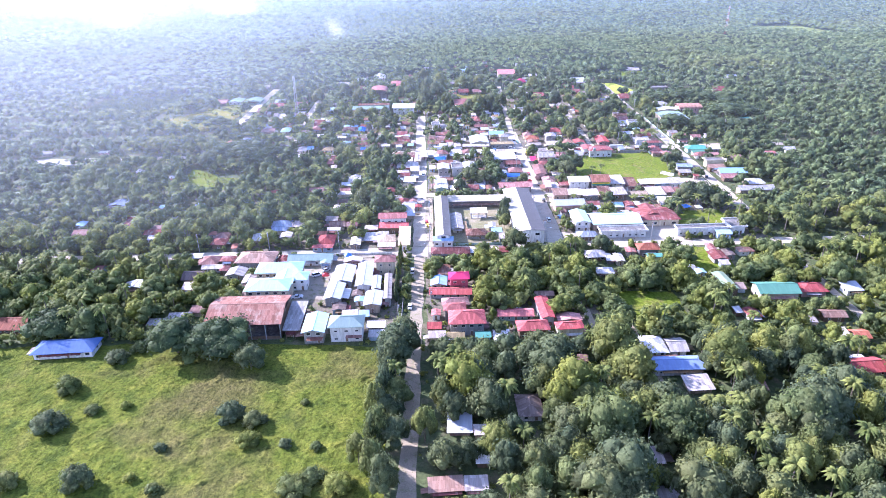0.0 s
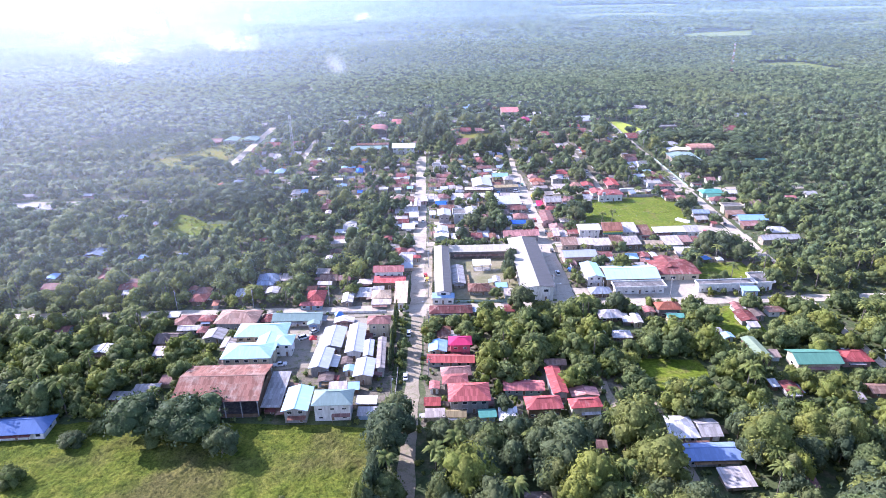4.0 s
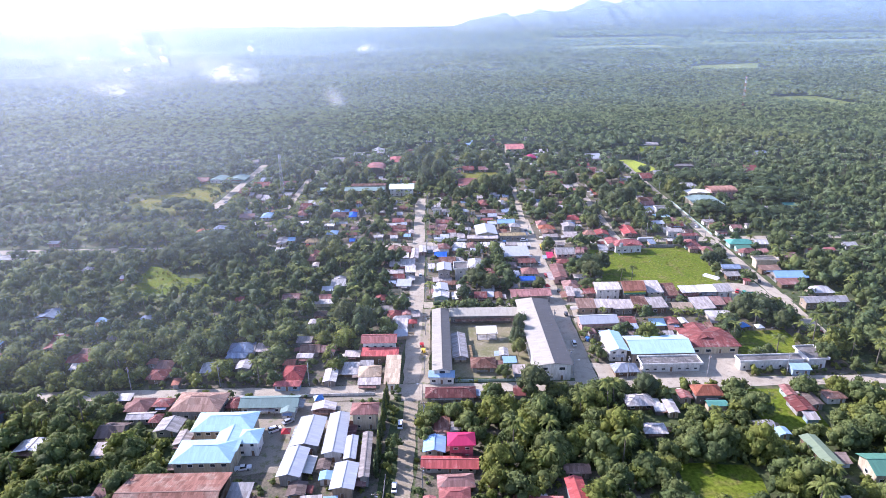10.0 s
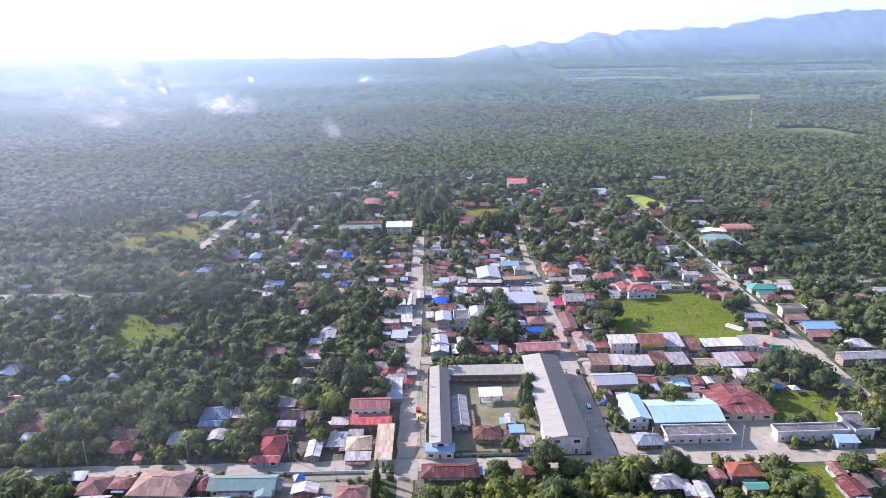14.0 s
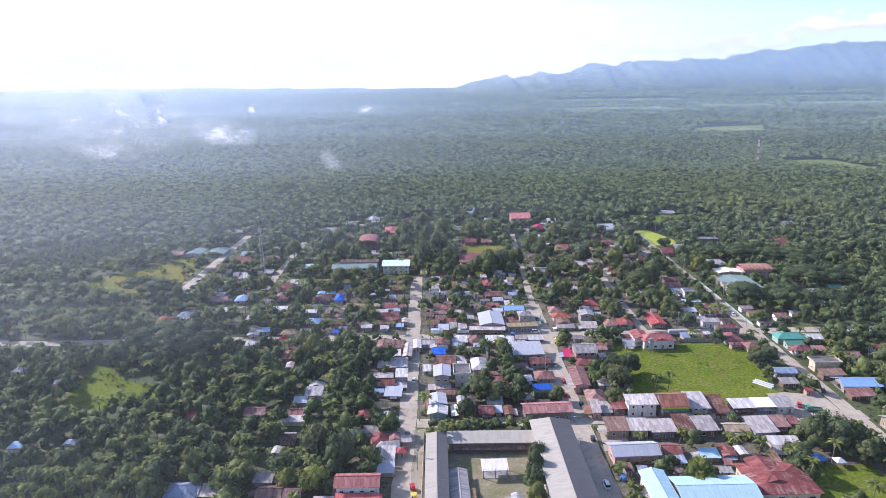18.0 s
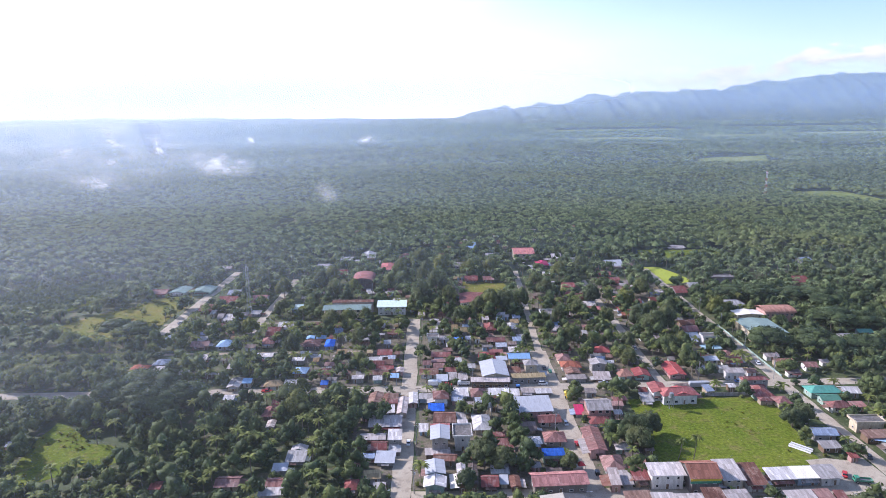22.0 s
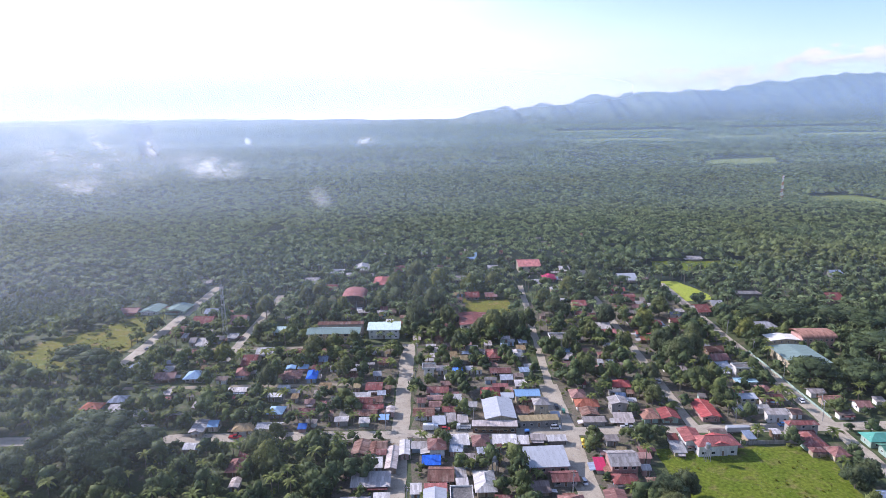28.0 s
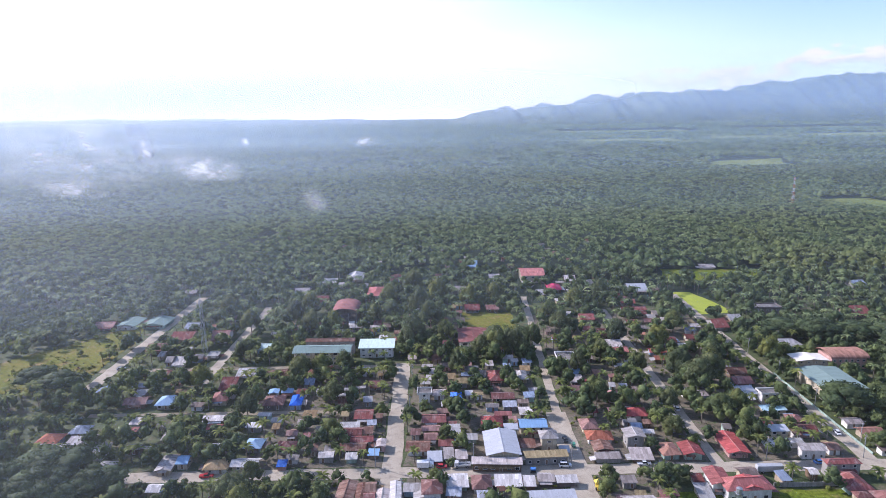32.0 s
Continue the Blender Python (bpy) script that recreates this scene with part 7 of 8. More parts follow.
tufts = [tuft(600 + s) for s in range(6)]
for pts, mat, gap, size, word in ((FIELDS[1], M_TUFT, 4.2, (0.4, 1.0), "lush grass of the open lot"), (FIELDS[5], M_DRY, 3.0, (0.5, 1.6), "dry yellowing grass"),
                                  (FIELDS[2], M_TUFT, 3.0, (0.4, 1.0), "lush green grass"), (FIELDS[4], M_TUFT, 2.8, (0.6, 1.6), "lush green grass")):
    x, y, rng = scatter(max(min(p[0] for p in pts), -230), max(p[0] for p in pts), max(min(p[1] for p in pts), 95), max(p[1] for p in pts), gap, 41)
    keep = in_poly(x, y, pts)
    thick = np.array([noise.noise((a * 0.05, b * 0.05, 1.0)) for a, b in zip(x, y)])
    keep &= rng.random(len(x)) < 0.35 + 1.5 * thick
    x, y = x[keep], y[keep]
    n = len(x)
    r = rng.uniform(*size, n)
    rows = np.stack([x, y, np.full(n, 0.0), r * 1.3, r * rng.uniform(0.35, 0.75, n), rng.uniform(0, 6.28, n), rng.integers(0, 6, n)], 1)
    spread_mesh("grass", tufts, rows, mat, word, "grass")

x, y, rng = scatter(-235, -158, 490, 592, 7, 51)
keep = in_poly(x, y, FIELDS[5]) & (rng.random(len(x)) < 0.5)
n = int(keep.sum())
r = rng.uniform(1.0, 3.2, n)
spread_mesh("bushes", bush, np.stack([x[keep], y[keep], np.full(n, -0.2), r, r, rng.uniform(0, 6.28, n), rng.integers(0, 6, n)], 1), M_LEAF2, "scattered green bushes in the dry field", "bushes")


# ---- mountains, smoke, haze ----
def ridge(name, y0, depth, x0, x1, top, seed, label):
    """A mountain chain as a height field; top(x) gives the crest."""
    nx_, ny_ = 260, 34
    v = []
    for j in range(ny_):
        t = j / (ny_ - 1)
        for i in range(nx_):
            px = x0 + (x1 - x0) * i / (nx_ - 1)
            py = y0 + depth * t
            rise = math.sin(min(t * 1.25, 1.0) * math.pi / 2) ** 1.3
            n1 = noise.fractal((px * 0.0016, py * 0.0016, seed), 1.0, 2.1, 6)
            n2 = abs(noise.noise((px * 0.0035, py * 0.006, seed + 4))) + 0.4 * abs(noise.noise((px * 0.011, py * 0.014, seed + 8)))
            v.append((px, py, max(-2, top(px) * rise * (0.9 + 0.2 * n1) - 55 * n2 * rise * min(1, top(px) / 150) * (1 - t * 0.6))))
    f = []
    for j in range(ny_ - 1):
        for i in range(nx_ - 1):
            a = j * nx_ + i
            f += [(a, a + 1, a + nx_ + 1), (a, a + nx_ + 1, a + nx_)]
    tagged(new(name, mesh_of(name, v, f, M_MOUNT, smooth=True)), label, "mountains", kind="backdrop")


def crest(px):
    return 52 * min(1.0, max(0.0, (px + 500) / 1000)) + 118 * (1 - math.exp(-max(0, px - 50) / 520)) + 0.066 * max(0, px - 460) + 34 * noise.noise((px * 0.006, 1.0, 2.0)) * min(1, max(0, px / 800)) + (22 * noise.noise((px * 0.017, 5.0, 2.0)) + 12 * noise.noise((px * 0.04, 3.0, 2.0)) + 9 * noise.noise((px * 0.09, 3.0, 2.0))) * min(1, max(0, px / 800))


ridge("mountain_range", 3900, 800, -500, 4200, crest, 3.0, "hazy blue-green forested mountain range on the horizon")
ridge("low_hills", 4100, 650, -4200, 400, lambda px: (62 + 26 * max(0, min(1, (-px - 700) / 1600))) * min(1.0, max(0.0, (400 - px) / 900)), 9.0, "faint low hills on the hazy horizon")


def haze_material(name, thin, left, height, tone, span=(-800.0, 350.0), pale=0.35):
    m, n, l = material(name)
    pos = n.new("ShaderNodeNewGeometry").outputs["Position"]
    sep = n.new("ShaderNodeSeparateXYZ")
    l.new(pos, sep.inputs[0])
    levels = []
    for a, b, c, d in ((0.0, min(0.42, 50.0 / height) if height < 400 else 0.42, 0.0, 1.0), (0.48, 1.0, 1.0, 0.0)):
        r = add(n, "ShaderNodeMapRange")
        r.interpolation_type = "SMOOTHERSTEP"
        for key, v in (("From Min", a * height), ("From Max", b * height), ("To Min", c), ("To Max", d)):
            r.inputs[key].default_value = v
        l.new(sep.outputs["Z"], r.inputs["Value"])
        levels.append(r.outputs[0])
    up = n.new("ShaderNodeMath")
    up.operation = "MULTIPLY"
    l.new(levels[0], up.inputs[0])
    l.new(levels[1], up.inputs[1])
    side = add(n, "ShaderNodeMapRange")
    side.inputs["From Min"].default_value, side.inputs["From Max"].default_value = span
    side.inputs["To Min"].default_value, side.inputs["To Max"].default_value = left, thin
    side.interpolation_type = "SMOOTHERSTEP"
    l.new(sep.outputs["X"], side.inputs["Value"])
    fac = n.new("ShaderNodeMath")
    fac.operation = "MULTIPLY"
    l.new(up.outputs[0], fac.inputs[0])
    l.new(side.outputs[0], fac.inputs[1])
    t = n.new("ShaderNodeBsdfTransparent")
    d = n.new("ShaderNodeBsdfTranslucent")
    warm = add(n, "ShaderNodeMapRange")     # tone turned whiter on the sunward left
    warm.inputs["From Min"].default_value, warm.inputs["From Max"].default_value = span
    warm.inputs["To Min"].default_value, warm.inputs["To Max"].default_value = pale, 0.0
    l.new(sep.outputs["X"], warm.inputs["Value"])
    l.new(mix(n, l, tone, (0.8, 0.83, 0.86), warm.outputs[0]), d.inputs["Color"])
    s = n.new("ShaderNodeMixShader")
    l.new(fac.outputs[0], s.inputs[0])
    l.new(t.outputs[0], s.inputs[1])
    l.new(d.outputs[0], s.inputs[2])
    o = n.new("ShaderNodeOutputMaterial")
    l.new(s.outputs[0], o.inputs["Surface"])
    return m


# translucent sheets stood across the view to imitate haze growing with distance
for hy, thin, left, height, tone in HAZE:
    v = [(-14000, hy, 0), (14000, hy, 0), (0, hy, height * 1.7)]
    tagged(new("haze_sheet", mesh_of("haze_sheet", v, [(0, 1, 2)], haze_material("distance_haze_sheet", thin, left, height, tone, (-min(800.0, hy * 0.75), min(350.0, hy * 0.35)) if hy < 3000 else (-1900.0, 1500.0), 0.35 if hy < 3000 else 1.0))), "upright translucent sheet imitating the haze of distance over the plantation", "haze", kind="stuff")


# low sheets added to imitate veiling glare over the near end of the town, thickest on the sunny side
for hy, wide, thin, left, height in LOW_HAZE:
    low_mat = haze_material("low_veil_sheet", thin, left, height, (0.8, 0.89, 1.0), (-190.0, 40.0))
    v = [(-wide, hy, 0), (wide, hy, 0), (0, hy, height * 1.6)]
    tagged(new("haze_sheet", mesh_of("haze_sheet", v, [(0, 1, 2)], low_mat)), "low translucent sheet added to pale the near end of the town", "haze", kind="stuff")


def smoke_material(name, thick):
    m, n, l = material(name)
    uv = n.new("ShaderNodeUVMap").outputs[0]
    info = n.new("ShaderNodeObjectInfo")
    off = n.new("ShaderNodeVectorMath")
    off.operation = "MULTIPLY_ADD"
    l.new(info.outputs["Random"], off.inputs[0])
    off.inputs[1].default_value = (40, 23, 0)
    off.inputs[2].default_value = (0, 0, 0)
    local = add(n, "ShaderNodeMapping", Scale=(0.022, 0.022, 0.05))
    l.new(n.new("ShaderNodeTexCoord").outputs["Object"], local.inputs[0])
    l.new(off.outputs[0], local.inputs["Location"])
    tex = noise_tex(n, l, local.outputs[0], 1.3, 5, 0.55)
    ctr = n.new("ShaderNodeVectorMath")
    ctr.operation = "DISTANCE"
    l.new(uv, ctr.inputs[0])
    ctr.inputs[1].default_value = (0.62, 0.34, 0)
    soft = add(n, "ShaderNodeMapRange")
    for key, v in (("From Min", 0.0), ("From Max", 0.44), ("To Min", 1.0), ("To Max", 0.0)):
        soft.inputs[key].default_value = v
    soft.interpolation_type = "SMOOTHSTEP"
    l.new(ctr.outputs["Value"], soft.inputs["Value"])
    puff = add(n, "ShaderNodeMapRange")
    for key, v in (("From Min", 0.33), ("From Max", 0.66), ("To Min", 0.05 * thick), ("To Max", thick)):
        puff.inputs[key].default_value = v
    l.new(tex.outputs[0], puff.inputs["Value"])
    fac = n.new("ShaderNodeMath")
    fac.operation, fac.use_clamp = "MULTIPLY", True
    l.new(soft.outputs[0], fac.inputs[0])
    l.new(puff.outputs[0], fac.inputs[1])
    t = n.new("ShaderNodeBsdfTransparent")
    d = n.new("ShaderNodeBsdfTranslucent")
    d.inputs["Color"].default_value = (0.98, 0.95, 0.9, 1)
    s = n.new("ShaderNodeMixShader")
    l.new(fac.outputs[0], s.inputs[0])
    l.new(t.outputs[0], s.inputs[1])
    l.new(d.outputs[0], s.inputs[2])
    o = n.new("ShaderNodeOutputMaterial")
    l.new(s.outputs[0], o.inputs["Surface"])
    return m


M_SMOKE, M_FAINT, M_THIN = smoke_material("wood_smoke", 0.85), smoke_material("thin_wood_smoke", 0.36), smoke_material("rising_wood_smoke", 0.4)


def smoke(x, y, w, h, lean, mat=None):
    """Smoke drifting up off a fire in the plantation: a thin bowed sheet, leaning with the wind."""
    v, f, uv = [], [], []
    k = 8
    for j in range(k + 1):
        for i in range(k + 1):
            a, b = i / k, j / k
            v.append(((a - 0.5) * w + lean * w * b * b, 8 * math.sin(a * math.pi), 3 + h * b))
    for j in range(k):
        for i in range(k):
            q = (j * (k + 1) + i, j * (k + 1) + i + 1, (j + 1) * (k + 1) + i + 1, (j + 1) * (k + 1) + i)
            f.append(q)
            uv += [((c % (k + 1)) / k, (c // (k + 1)) / k) for c in q]
    ob = new("smoke_plume", mesh_of("smoke_plume", v, f, mat or M_SMOKE, smooth=True, uvs=uv))
    ob.location = (x, y, 4)
    tagged(ob, "pale wood smoke rising from a fire in the plantation", "smoke", "smoke plumes", "stuff")


smoke(-500, 1100, 130, 44, -0.3)
smoke(-392, 1310, 170, 74, -0.4)
smoke(-560, 1130, 560, 200, -0.3, M_FAINT)
smoke(-132, 962, 46, 44, -0.45, M_THIN)
smoke(-661, 1710, 46, 90, -0.4)
smoke(-225, 2278, 110, 50, 0.3)
smoke(-620, 2350, 50, 50, -0.2)
smoke(-900, 1730, 60, 32, -0.2)


# ---- vehicles ----
def paint(name, c):
    return flat(name, c, 0.3, 0.0, 0.6)


PAINT = {"white": paint("paint_white", (0.75, 0.75, 0.74)), "red": paint("paint_red", (0.5, 0.03, 0.03)), "dark": paint("paint_dark", (0.04, 0.045, 0.05)), "grey": paint("paint_grey", (0.4, 0.41, 0.42)),
         "blue": paint("paint_blue", (0.06, 0.2, 0.5)), "yellow": paint("paint_yellow", (0.7, 0.5, 0.04)), "green": paint("paint_green", (0.05, 0.25, 0.15))}


def shell(L, W, z0, z1, taper, x_shift=0.0, slope=(0.0, 0.0)):
    """A rounded box: wider below than above, with sloping front and back."""
    a, b = L / 2, W / 2
    lv = [(z0, 0.94, 1.0), (z0 + (z1 - z0) * 0.35, 1.0, 1.0), (z0 + (z1 - z0) * 0.8, 0.99, taper + (1 - taper) * 0.3), (z1, 0.95, taper)]
    v = []
    for k, (z, sx, sy) in enumerate(lv):
        t = k / 3
        xa, xb = -a * sx + slope[0] * t + x_shift, a * sx - slope[1] * t + x_shift
        v += [(xa, -b * sy * 0.85, z), (xa + 0.08 * L, -b * sy, z), (xb - 0.08 * L, -b * sy, z), (xb, -b * sy * 0.85, z), (xb, b * sy * 0.85, z), (xb - 0.08 * L, b * sy, z), (xa + 0.08 * L, b * sy, z), (xa, b * sy * 0.85, z)]
    f = [tuple(range(7, -1, -1)), tuple(range(24, 32))]
    for k in range(3):
        for i in range(8):
            j = (i + 1) % 8
            f.append((k * 8 + i, k * 8 + j, k * 8 + 8 + j, k * 8 + 8 + i))
    return v, f


def wheel_mesh(r, w):
    v, f, n = [], [], 12
    for y_ in (-w / 2, w / 2):
        for rr in (r, r * 0.55):
            v += [(math.cos(6.283 * i / n) * rr, y_, math.sin(6.283 * i / n) * rr) for i in range(n)]
    ids = []
    for i in range(n):
        j = (i + 1) % n
        f += [(i, j, 2 * n + j, 2 * n + i), (n + i, n + j, j, i), (2 * n + i, 2 * n + j, 3 * n + j, 3 * n + i)]
        ids += [0, 0, 0]
    f += [tuple(range(n, 2 * n)), tuple(range(4 * n - 1, 3 * n - 1, -1))]
    return mesh_of("wheel", v, f, [M_TYRE, M_STEEL], ids + [1, 1])


WHEEL = {"car": wheel_mesh(0.33, 0.22), "truck": wheel_mesh(0.48, 0.3), "bike": wheel_mesh(0.27, 0.09)}


def vehicle(kind, x, y, rz, colour):
    words = {"car": "parked %s passenger car", "van": "parked %s minivan", "pickup": "parked %s pickup truck", "truck": "%s cargo truck with a closed box", "open_truck": "%s truck with an open bed", "trailer": "long %s closed cargo trailer", "tricycle": "%s motor tricycle with a covered sidecar"}[kind] % colour
    root = thing({"open_truck": "truck"}.get(kind, kind), x, y, 0.08, words + " by the street", "vehicle", "vehicles", rz)
    P = PAINT[colour]
    if kind in ("car", "van", "pickup"):
        L, W, H = {"car": (4.3, 1.7, 0.85), "van": (4.6, 1.75, 1.0), "pickup": (5.1, 1.8, 0.95)}[kind]
        part("body", shell(L, W, 0.28, H, 0.92), P, root)
        cl, cs, sl = {"car": (2.6, -0.15, (0.45, 0.55)), "van": (3.6, -0.35, (0.2, 0.7)), "pickup": (2.0, 0.15, (0.15, 0.5))}[kind]
        top = H + (0.85 if kind == "van" else 0.6)
        part("cabin_glass", shell(cl, W * 0.9, H - 0.02, top - 0.05, 0.84, cs, sl), M_GLASS, root, "dark window glass")
        part("roof", shell(cl * 0.68, W * 0.72, top - 0.06, top, 0.96, cs + (sl[0] - sl[1]) * 0.5), P, root)
        for sx in (-0.31, 0.31):
            for sy in (-0.46, 0.46):
                part("wheel", WHEEL["car"], None, root, m=pose(L * sx, W * sy, 0.33))
        for sy in (-0.3, 0.3):
            part("headlight", box_data(L / 2 - 0.12, W * sy - 0.15, 0.6, L / 2 - 0.02, W * sy + 0.15, 0.74), M_TRIM, root)
    elif kind in ("truck", "open_truck", "trailer"):
        L = {"truck": 6.4, "open_truck": 6.0, "trailer": 9.5}[kind]
        part("chassis", box_data(-L / 2, -0.8, 0.55, L / 2, 0.8, 0.8), M_TYRE, root)
        if kind != "trailer":
            cab = part("cab", shell(1.7, 2.0, 0.6, 2.3, 0.93, L / 2 - 0.85, (0.0, 0.25)), P, root)
            part("windscreen", box_data(L / 2 - 0.32, -0.8, 1.45, L / 2 - 0.12, 0.8, 2.05), M_GLASS, cab)
        x1 = L / 2 - (1.8 if kind != "trailer" else 0)
        if kind == "open_truck":
            for b in (box_data(-L / 2, -1.05, 0.8, x1, -0.98, 1.5), box_data(-L / 2, 0.98, 0.8, x1, 1.05, 1.5), box_data(-L / 2, -0.98, 0.8, -L / 2 + 0.07, 0.98, 1.5)):
                part("side_board", b, P, root)
            part("bed", box_data(-L / 2 + 0.07, -0.98, 0.81, x1, 0.98, 0.9), M_STEEL, root)
        else:
            part("cargo_box", shell(x1 + L / 2, 2.2, 0.82, 2.9, 0.97, (x1 - L / 2) / 2), P, root)
        for sx in ((-0.32, 0.32) if kind != "trailer" else (-0.4, -0.28, 0.34)):
            for sy in (-0.95, 0.95):
                part("wheel", WHEEL["truck"], None, root, m=pose(L * sx, sy, 0.48))
    else:
        part("motorcycle", shell(1.9, 0.4, 0.35, 0.95, 0.6, 0.0), M_TYRE, root)
        side = part("sidecar", shell(1.7, 1.0, 0.3, 1.0, 0.95, -0.1), P, root)
        side.location.y = -0.85
        for sx in (-0.75, 0.6):
            part("post", box_data(sx - 0.03, -0.9, 1.0, sx + 0.03, -0.8, 1.62), M_STEEL, root)
        part("canopy", shell(2.0, 1.7, 1.6, 1.75, 0.9, -0.05), P, root).location.y = -0.5
        for sx, sy in ((0.75, 0.0), (-0.7, 0.0), (-0.2, -1.3)):
            part("wheel", WHEEL["bike"], None, root, m=pose(sx, sy, 0.27))
    return root


for row in (("van", -8.9, 247.2, 90, "white"), ("car", -9.3, 217.1, 90, "white"), ("car", -3.4, 250.6, 90, "dark"), ("pickup", -55.8, 227.2, 10, "white"), ("van", -50.5, 246.0, 30, "white"), ("car", -47.0, 250.5, 40, "grey"),
            ("truck", 6.4, 428.2, 0, "white"), ("car", 12.2, 428.3, 0, "red"), ("open_truck", 19.8, 428.6, 180, "white"), ("pickup", 86.2, 427.8, 0, "white"), ("pickup", 92.2, 427.4, 0, "dark"), ("tricycle", 64.9, 412.8, 80, "yellow"),
            ("trailer", 128.9, 421.6, 0, "grey"), ("car", 149.9, 426.6, 0, "blue"), ("car", 60.2, 389.4, 95, "white"), ("car", 165.8, 304.3, 80, "red"), ("open_truck", 153.9, 344.2, 170, "green"), ("car", 150.5, 348.5, 60, "red"),
            ("tricycle", 66.2, 303.0, 60, "blue"), ("tricycle", 62.0, 326.5, 90, "dark"), ("tricycle", -2.9, 300.4, 100, "red"), ("tricycle", -5.0, 331.0, 200, "dark"), ("car", -149.9, 524.0, 0, "grey"), ("van", -36.1, 522.6, 0, "white"),
            ("car", 169.4, 447.6, 80, "white"), ("car", 166.6, 359.5, 70, "dark"), ("van", 57.3, 427.7, 0, "white"), ("tricycle", 62.5, 441.0, 90, "green"), ("car", 61.0, 446.0, 90, "dark"), ("tricycle", -2.2, 296.0, 80, "yellow"),
            ("tricycle", -4.0, 412.0, 90, "red"), ("tricycle", 33.0, 427.2, 10, "dark"), ("tricycle", 45.0, 423.6, 180, "blue"), ("pickup", -72.0, 425.0, 0, "red"), ("car", -4.2, 376.0, 90, "white"), ("tricycle", -6.8, 405.0, 270, "blue"),
            ("tricycle", 99.0, 341.0, 0, "red"), ("van", 60.5, 300.0, 90, "white"), ("tricycle", 63.5, 352.0, 90, "dark"), ("car", 114.0, 470.0, 85, "white"), ("tricycle", 60.5, 372.0, 90, "red")):
    vehicle(*row)


# ---- poles, masts, walls ----
def prism(r0, r1, z0, z1, n=8, x=0.0, y=0.0):
    v = [(x + math.cos(6.283 * i / n) * r, y + math.sin(6.283 * i / n) * r, z) for r, z in ((r0, z0), (r1, z1)) for i in range(n)]
    return v, [tuple(range(n - 1, -1, -1)), tuple(range(n, 2 * n))] + [(i, (i + 1) % n, n + (i + 1) % n, n + i) for i in range(n)]


def build_pole():
    root = thing("utility_pole", 0, -500, 0, "tall grey concrete utility pole with a crossarm", "utility pole", "utility poles")
    part("pole", prism(0.17, 0.11, -0.2, 9.5), M_CONC, root)
    arm = part("crossarm", box_data(-1.1, -0.06, 8.8, 1.1, 0.06, 8.95), M_DOOR, root)
    for s in (-1.0, -0.35, 0.35, 1.0):
        part("insulator", prism(0.05, 0.04, 8.95, 9.12, 6, s), M_TRIM, arm)
    part("transformer", prism(0.24, 0.24, 7.4, 8.2, 10, 0.35), M_STEEL, root)
    return root


pole_0 = build_pole()
spots = [(-1.0, 215 + 32 * i, 0) for i in range(10)] + [(54.6, 280 + 34 * i, 0) for i in range(6)] + [(-120 + 36 * i, 429.8, 90) for i in range(9)] + [(-110 + 33 * i, 273.4, 90) for i in range(3)] + [(75 + 30 * i, 273.4, 90) for i in range(3)] + [(173.5, 440 + 30 * i, 0) for i in range(4)]
pole_0.matrix_world = pose(-13.4, 205, 0)
for px_, py_, r_ in spots:
    if not any(abs(px_ - hx) < hw / 2 + 0.3 and abs(py_ - hy) < hd / 2 + 0.3 for hx, hy, hw, hd in HOUSES):
        copy_thing(pole_0, pose(px_, py_, 0, 0, 0, r_))


def lattice_mast(x, y, h, w0, w1, label, bands=("red", "white")):
    """A four-legged steel mast with ring bars and crossed bracing, painted in red and white bands, with antennas on top."""
    root = thing("radio_mast", x, y, 0, label, "mast", "radio masts")
    red, white = PAINT[bands[0]], PAINT[bands[1]]
    n = 9

    def bar(p, q, r):
        p, q = Vector(p), Vector(q)
        d = (q - p).normalized()
        u = d.cross(Vector((0.3, 0.5, 0.8))).normalized() * r
        w = d.cross(u).normalized() * r
        vs = [tuple(c + k) for c in (p, q) for k in (u, w, -u, -w)]
        return vs, [(3, 2, 1, 0), (4, 5, 6, 7)] + [(i, (i + 1) % 4, 4 + (i + 1) % 4, 4 + i) for i in range(4)]

    def corner(k, lev):
        t = lev / n
        s = w0 + (w1 - w0) * t
        return ((-s, s)[k in (1, 2)], (-s, s)[k in (2, 3)], h * t)
    for lev in range(n):
        m = red if lev % 2 == 0 else white
        for k in range(4):
            part("leg", bar(corner(k, lev), corner(k, lev + 1), 0.06), m, root)
            part("brace", bar(corner(k, lev), corner((k + 1) % 4, lev + 1), 0.04), m, root)
            part("ring_bar", bar(corner(k, lev + 1), corner((k + 1) % 4, lev + 1), 0.04), m, root)
    part("rod", prism(0.06, 0.04, h, h + 4), M_STEEL, root)
    for a in range(3):
        c, s = math.cos(a * 2.1) * (w1 + 0.5), math.sin(a * 2.1) * (w1 + 0.5)
        part("antenna", box_data(c - 0.15, s - 0.15, h - 3, c + 0.15, s + 0.15, h - 0.8), white, root)
    return root


lattice_mast(-110, 533, 34, 1.3, 0.45, "slim weathered grey lattice radio mast among the houses", ("grey", "grey"))
lattice_mast(447, 984, 40, 1.5, 0.45, "distant red and white lattice radio mast on a rise")


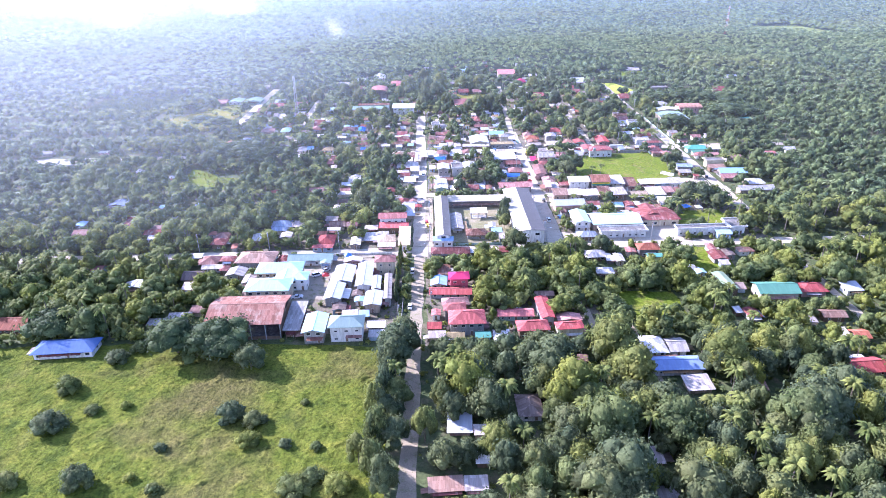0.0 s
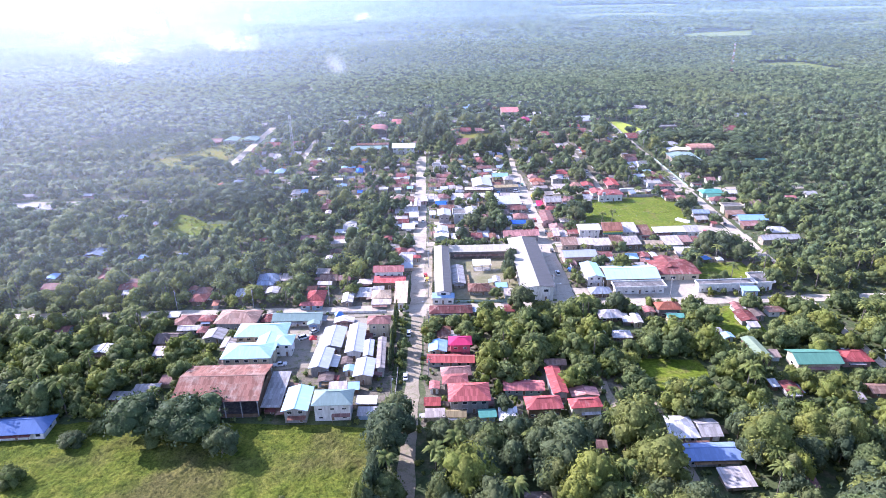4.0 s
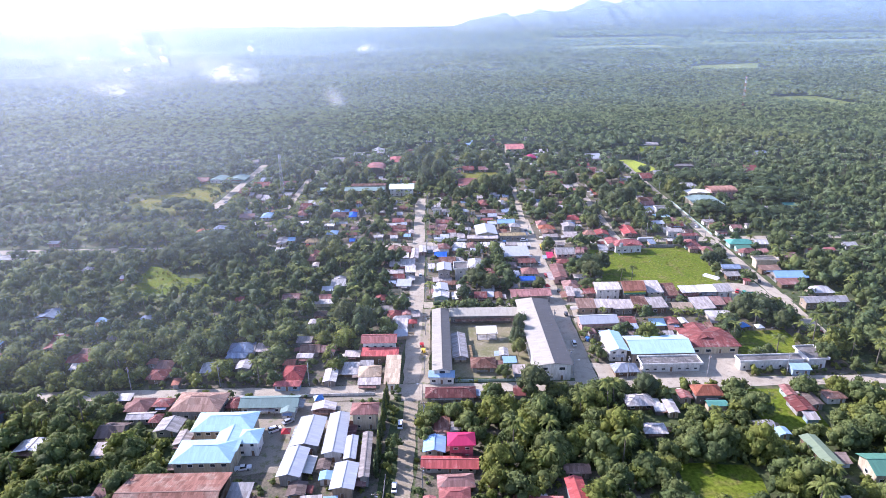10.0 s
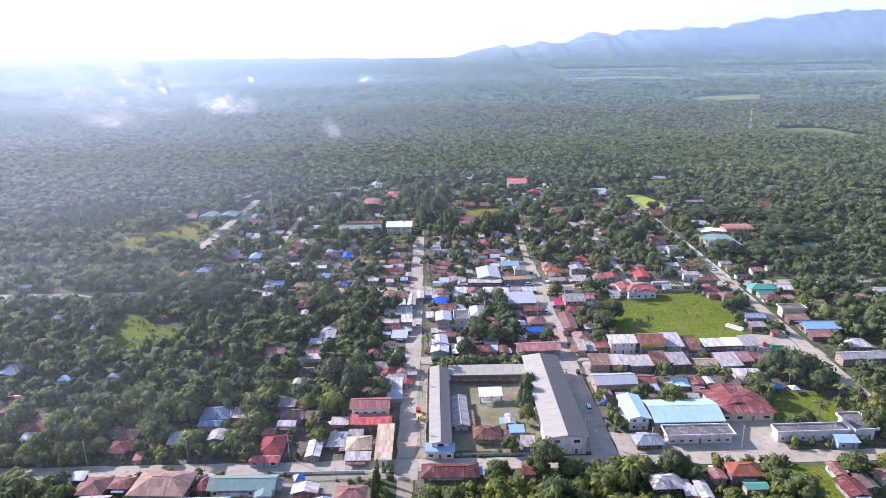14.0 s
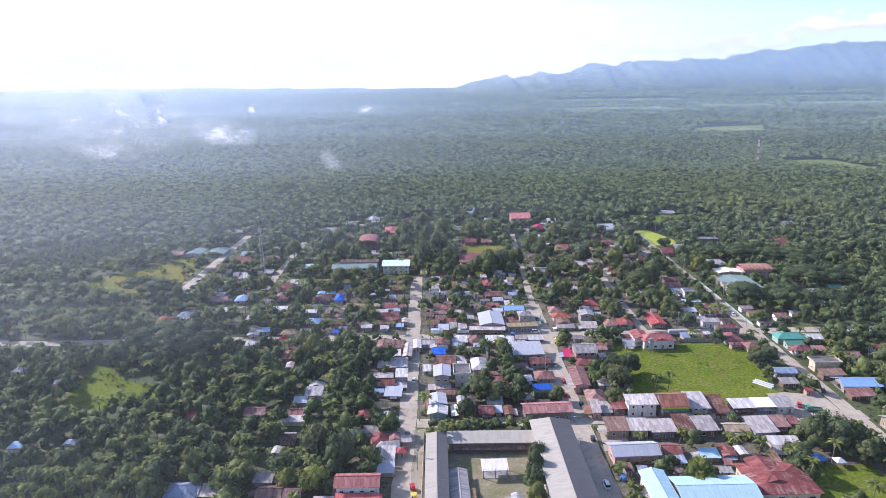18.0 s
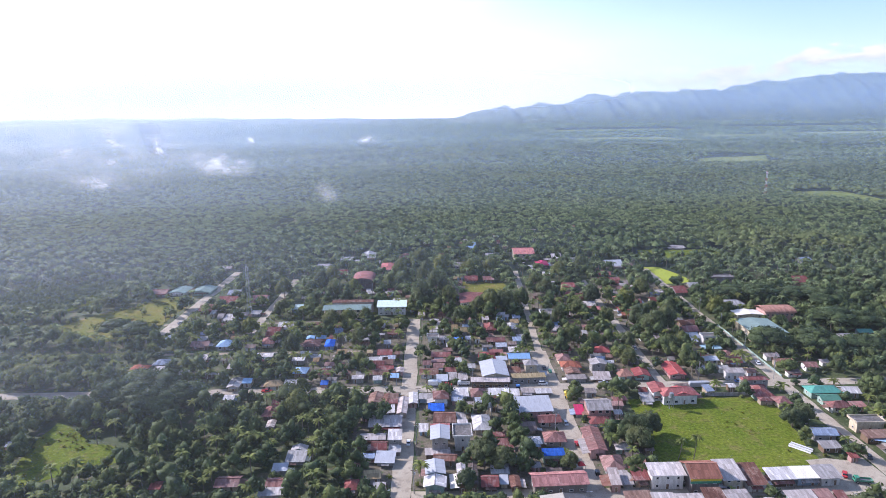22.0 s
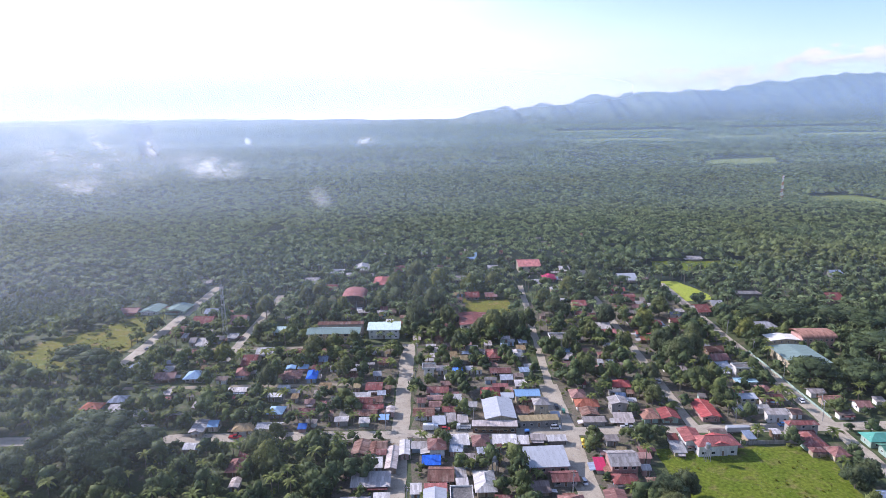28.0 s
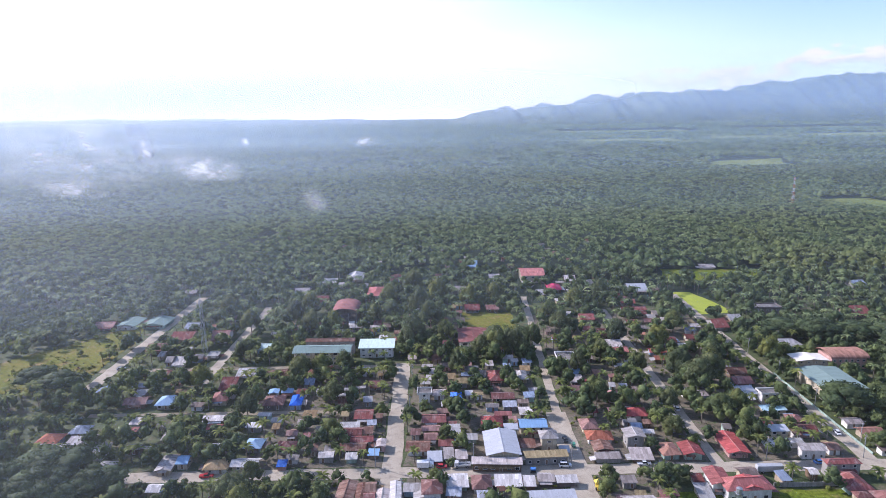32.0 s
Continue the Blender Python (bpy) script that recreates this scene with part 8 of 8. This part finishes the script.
def garden_wall(x0, y0, x1, y1, h, mat, label):
    L = math.hypot(x1 - x0, y1 - y0)
    root = thing("garden_wall", x0, y0, 0, label, "wall", "garden walls", math.degrees(math.atan2(y1 - y0, x1 - x0)))
    n = max(1, round(L / 3.2))
    s = L / n
    for i in range(n):
        part("panel", box_data(i * s + 0.15, -0.07, -0.1, (i + 1) * s - 0.15, 0.07, h - 0.1), mat, root)
    for i in range(n + 1):
        part("post", box_data(i * s - 0.15, -0.14, -0.1, i * s + 0.15, 0.14, h), mat, root)
    return root


garden_wall(48.6, 216.5, 57.8, 216.2, 1.8, WALL_MAT["white"], "white panelled garden wall behind the red-roofed house")
garden_wall(57.9, 216.2, 58.2, 207.0, 1.8, WALL_MAT["white"], "white panelled garden wall beside the red-roofed house")
garden_wall(0.4, 276, 0.9, 334, 0.9, WALL_MAT["cream"], "low cream wall along the school's street side")
garden_wall(172.9, 432, 174.2, 505, 1.0, WALL_MAT["mint"], "long low grey-green street wall")
garden_wall(126, 412.8, 156, 412.6, 1.7, WALL_MAT["grey"], "grey concrete block wall at the edge of the grassy lot")
garden_wall(10.5, 273.6, 36.0, 273.4, 1.1, WALL_MAT["mint"], "low green fence in front of the school yard")
garden_wall(-47, 266.0, -19, 266.0, 1.2, WALL_MAT["white"], "low white wall of the town hall grounds")
garden_wall(-12.4, 205, -12.2, 222, 1.4, WALL_MAT["grey"], "grey block wall beside the earth road")


def street_lamp(x, y, rz):
    root = thing("street_lamp", x, y, 0, "slim grey street lamp with a bent arm", "street lamp", "street lamps", rz)
    part("pole", prism(0.08, 0.05, -0.1, 7.0), M_STEEL, root)
    part("arm", box_data(0, -0.04, 6.9, 1.6, 0.04, 7.0), M_STEEL, root)
    part("lamp_head", shell(0.7, 0.3, 6.8, 6.95, 0.8, 1.7), M_TRIM, root)


for lx, ly, lr in ((55.2, 276, 0), (-1.6, 262, 180), (-10.6, 335, 0), (55.0, 332, 0)):
    street_lamp(lx, ly, lr)


def market_tent(x, y, w, colour, label, rz=0):
    root = thing("tent", x, y, 0, label, "tent", "tents", rz)
    for sx in (-1, 1):
        for sy in (-1, 1):
            part("post", prism(0.05, 0.05, -0.05, 2.2, 6, sx * w * 0.46, sy * w * 0.46), M_STEEL, root)
    a = w / 2
    top = 3.3
    v = [(-a, -a, 2.1), (a, -a, 2.1), (a, a, 2.1), (-a, a, 2.1), (0, 0, top), (-a, -a, 2.0), (a, -a, 2.0), (a, a, 2.0), (-a, a, 2.0), (0, 0, top - 0.1)]
    part("canopy", (v, [(0, 1, 4), (1, 2, 4), (2, 3, 4), (3, 0, 4), (6, 5, 9), (7, 6, 9), (8, 7, 9), (5, 8, 9), (0, 5, 6, 1), (1, 6, 7, 2), (2, 7, 8, 3), (3, 8, 5, 0)]), colour, root)


market_tent(135.3, 310.5, 4.5, PAINT["blue"], "blue canopy tent at the edge of the lawn", 15)
market_tent(141.6, 308.6, 3.4, PAINT["white"], "white canopy tent on the lawn")
market_tent(-46.0, 243.0, 3.0, PAINT["red"], "red canopy tent in the paved yard", 5)
market_tent(-38.5, 262.0, 3.4, PAINT["blue"], "blue and white canopy tent by the wall", 20)
market_tent(66.0, 414.5, 2.6, PAINT["yellow"], "yellow canopy stall by the street")
market_tent(59.0, 356.0, 2.6, PAINT["red"], "red canopy stall by the street", 10)


def long_beam(x0, y0, x1, y1, z):
    """A cast beam lying on the ground, with chamfered edges and a widened foot."""
    L = math.hypot(x1 - x0, y1 - y0)
    root = thing("concrete_beam", x0, y0, 0, "long white cast concrete beam lying on the grass", "beam", "stacked beams", math.degrees(math.atan2(y1 - y0, x1 - x0)))
    prof = [(-0.45, 0.0), (0.45, 0.0), (0.45, 0.2), (0.22, 0.4), (0.22, 0.75), (0.4, 0.9), (0.4, 1.05), (-0.4, 1.05), (-0.4, 0.9), (-0.22, 0.75), (-0.22, 0.4), (-0.45, 0.2)]
    n = len(prof)
    v = [(a, p, q + z) for a in (0.0, L) for p, q in prof]
    part("beam", (v, [tuple(range(n)), tuple(range(2 * n - 1, n - 1, -1))] + [(i, n + i, n + (i + 1) % n, (i + 1) % n) for i in range(n)]), M_TRIM, root)


long_beam(143.4, 370.4, 148.6, 364.6, -0.05)
long_beam(142.0, 369.2, 147.2, 363.4, -0.05)


def shop_sign(x0, x1, y, z0, z1, lower, upper, label):
    """A framed board over a shop front, in two bands of colour."""
    root = thing("signboard", (x0 + x1) / 2, y, 0, label, "sign", "signs")
    h, m = (x1 - x0) / 2, z0 + (z1 - z0) * 0.55
    part("lower_panel", box_data(-h, -0.08, z0, h, 0.0, m), lower, root)
    part("upper_panel", box_data(-h, -0.08, m, h, 0.0, z1), upper, root)
    for s in (-h - 0.05, h - 0.03):
        part("frame_post", box_data(s, -0.1, z0 - 0.2, s + 0.08, 0.02, z1 + 0.15), M_STEEL, root)


shop_sign(91.8, 102.3, 339.1, 4.3, 5.9, PAINT["green"], PAINT["yellow"], "wide green and yellow board over a shop front")


def water_tank(x, y):
    root = thing("water_tank", x, y, 0, "cylindrical steel water tank on a braced stand", "water tank", "water tanks")
    for sx in (-0.8, 0.8):
        for sy in (-0.8, 0.8):
            part("leg", box_data(sx - 0.08, sy - 0.08, -0.1, sx + 0.08, sy + 0.08, 5.0), M_STEEL, root)
    part("platform", box_data(-1.1, -1.1, 5.0, 1.1, 1.1, 5.15), M_STEEL, root)
    tank = part("tank", prism(0.95, 0.95, 5.15, 6.9, 14), M_STEEL, root)
    part("lid", prism(0.97, 0.3, 6.9, 7.15, 14), M_STEEL, tank)


for wx, wy in ((29.5, 396.5), (108.5, 402.0), (-40.5, 236.0)):
    if not any(abs(wx - hx) < hw / 2 + 1.3 and abs(wy - hy) < hd / 2 + 1.3 for hx, hy, hw, hd in HOUSES):
        water_tank(wx, wy)
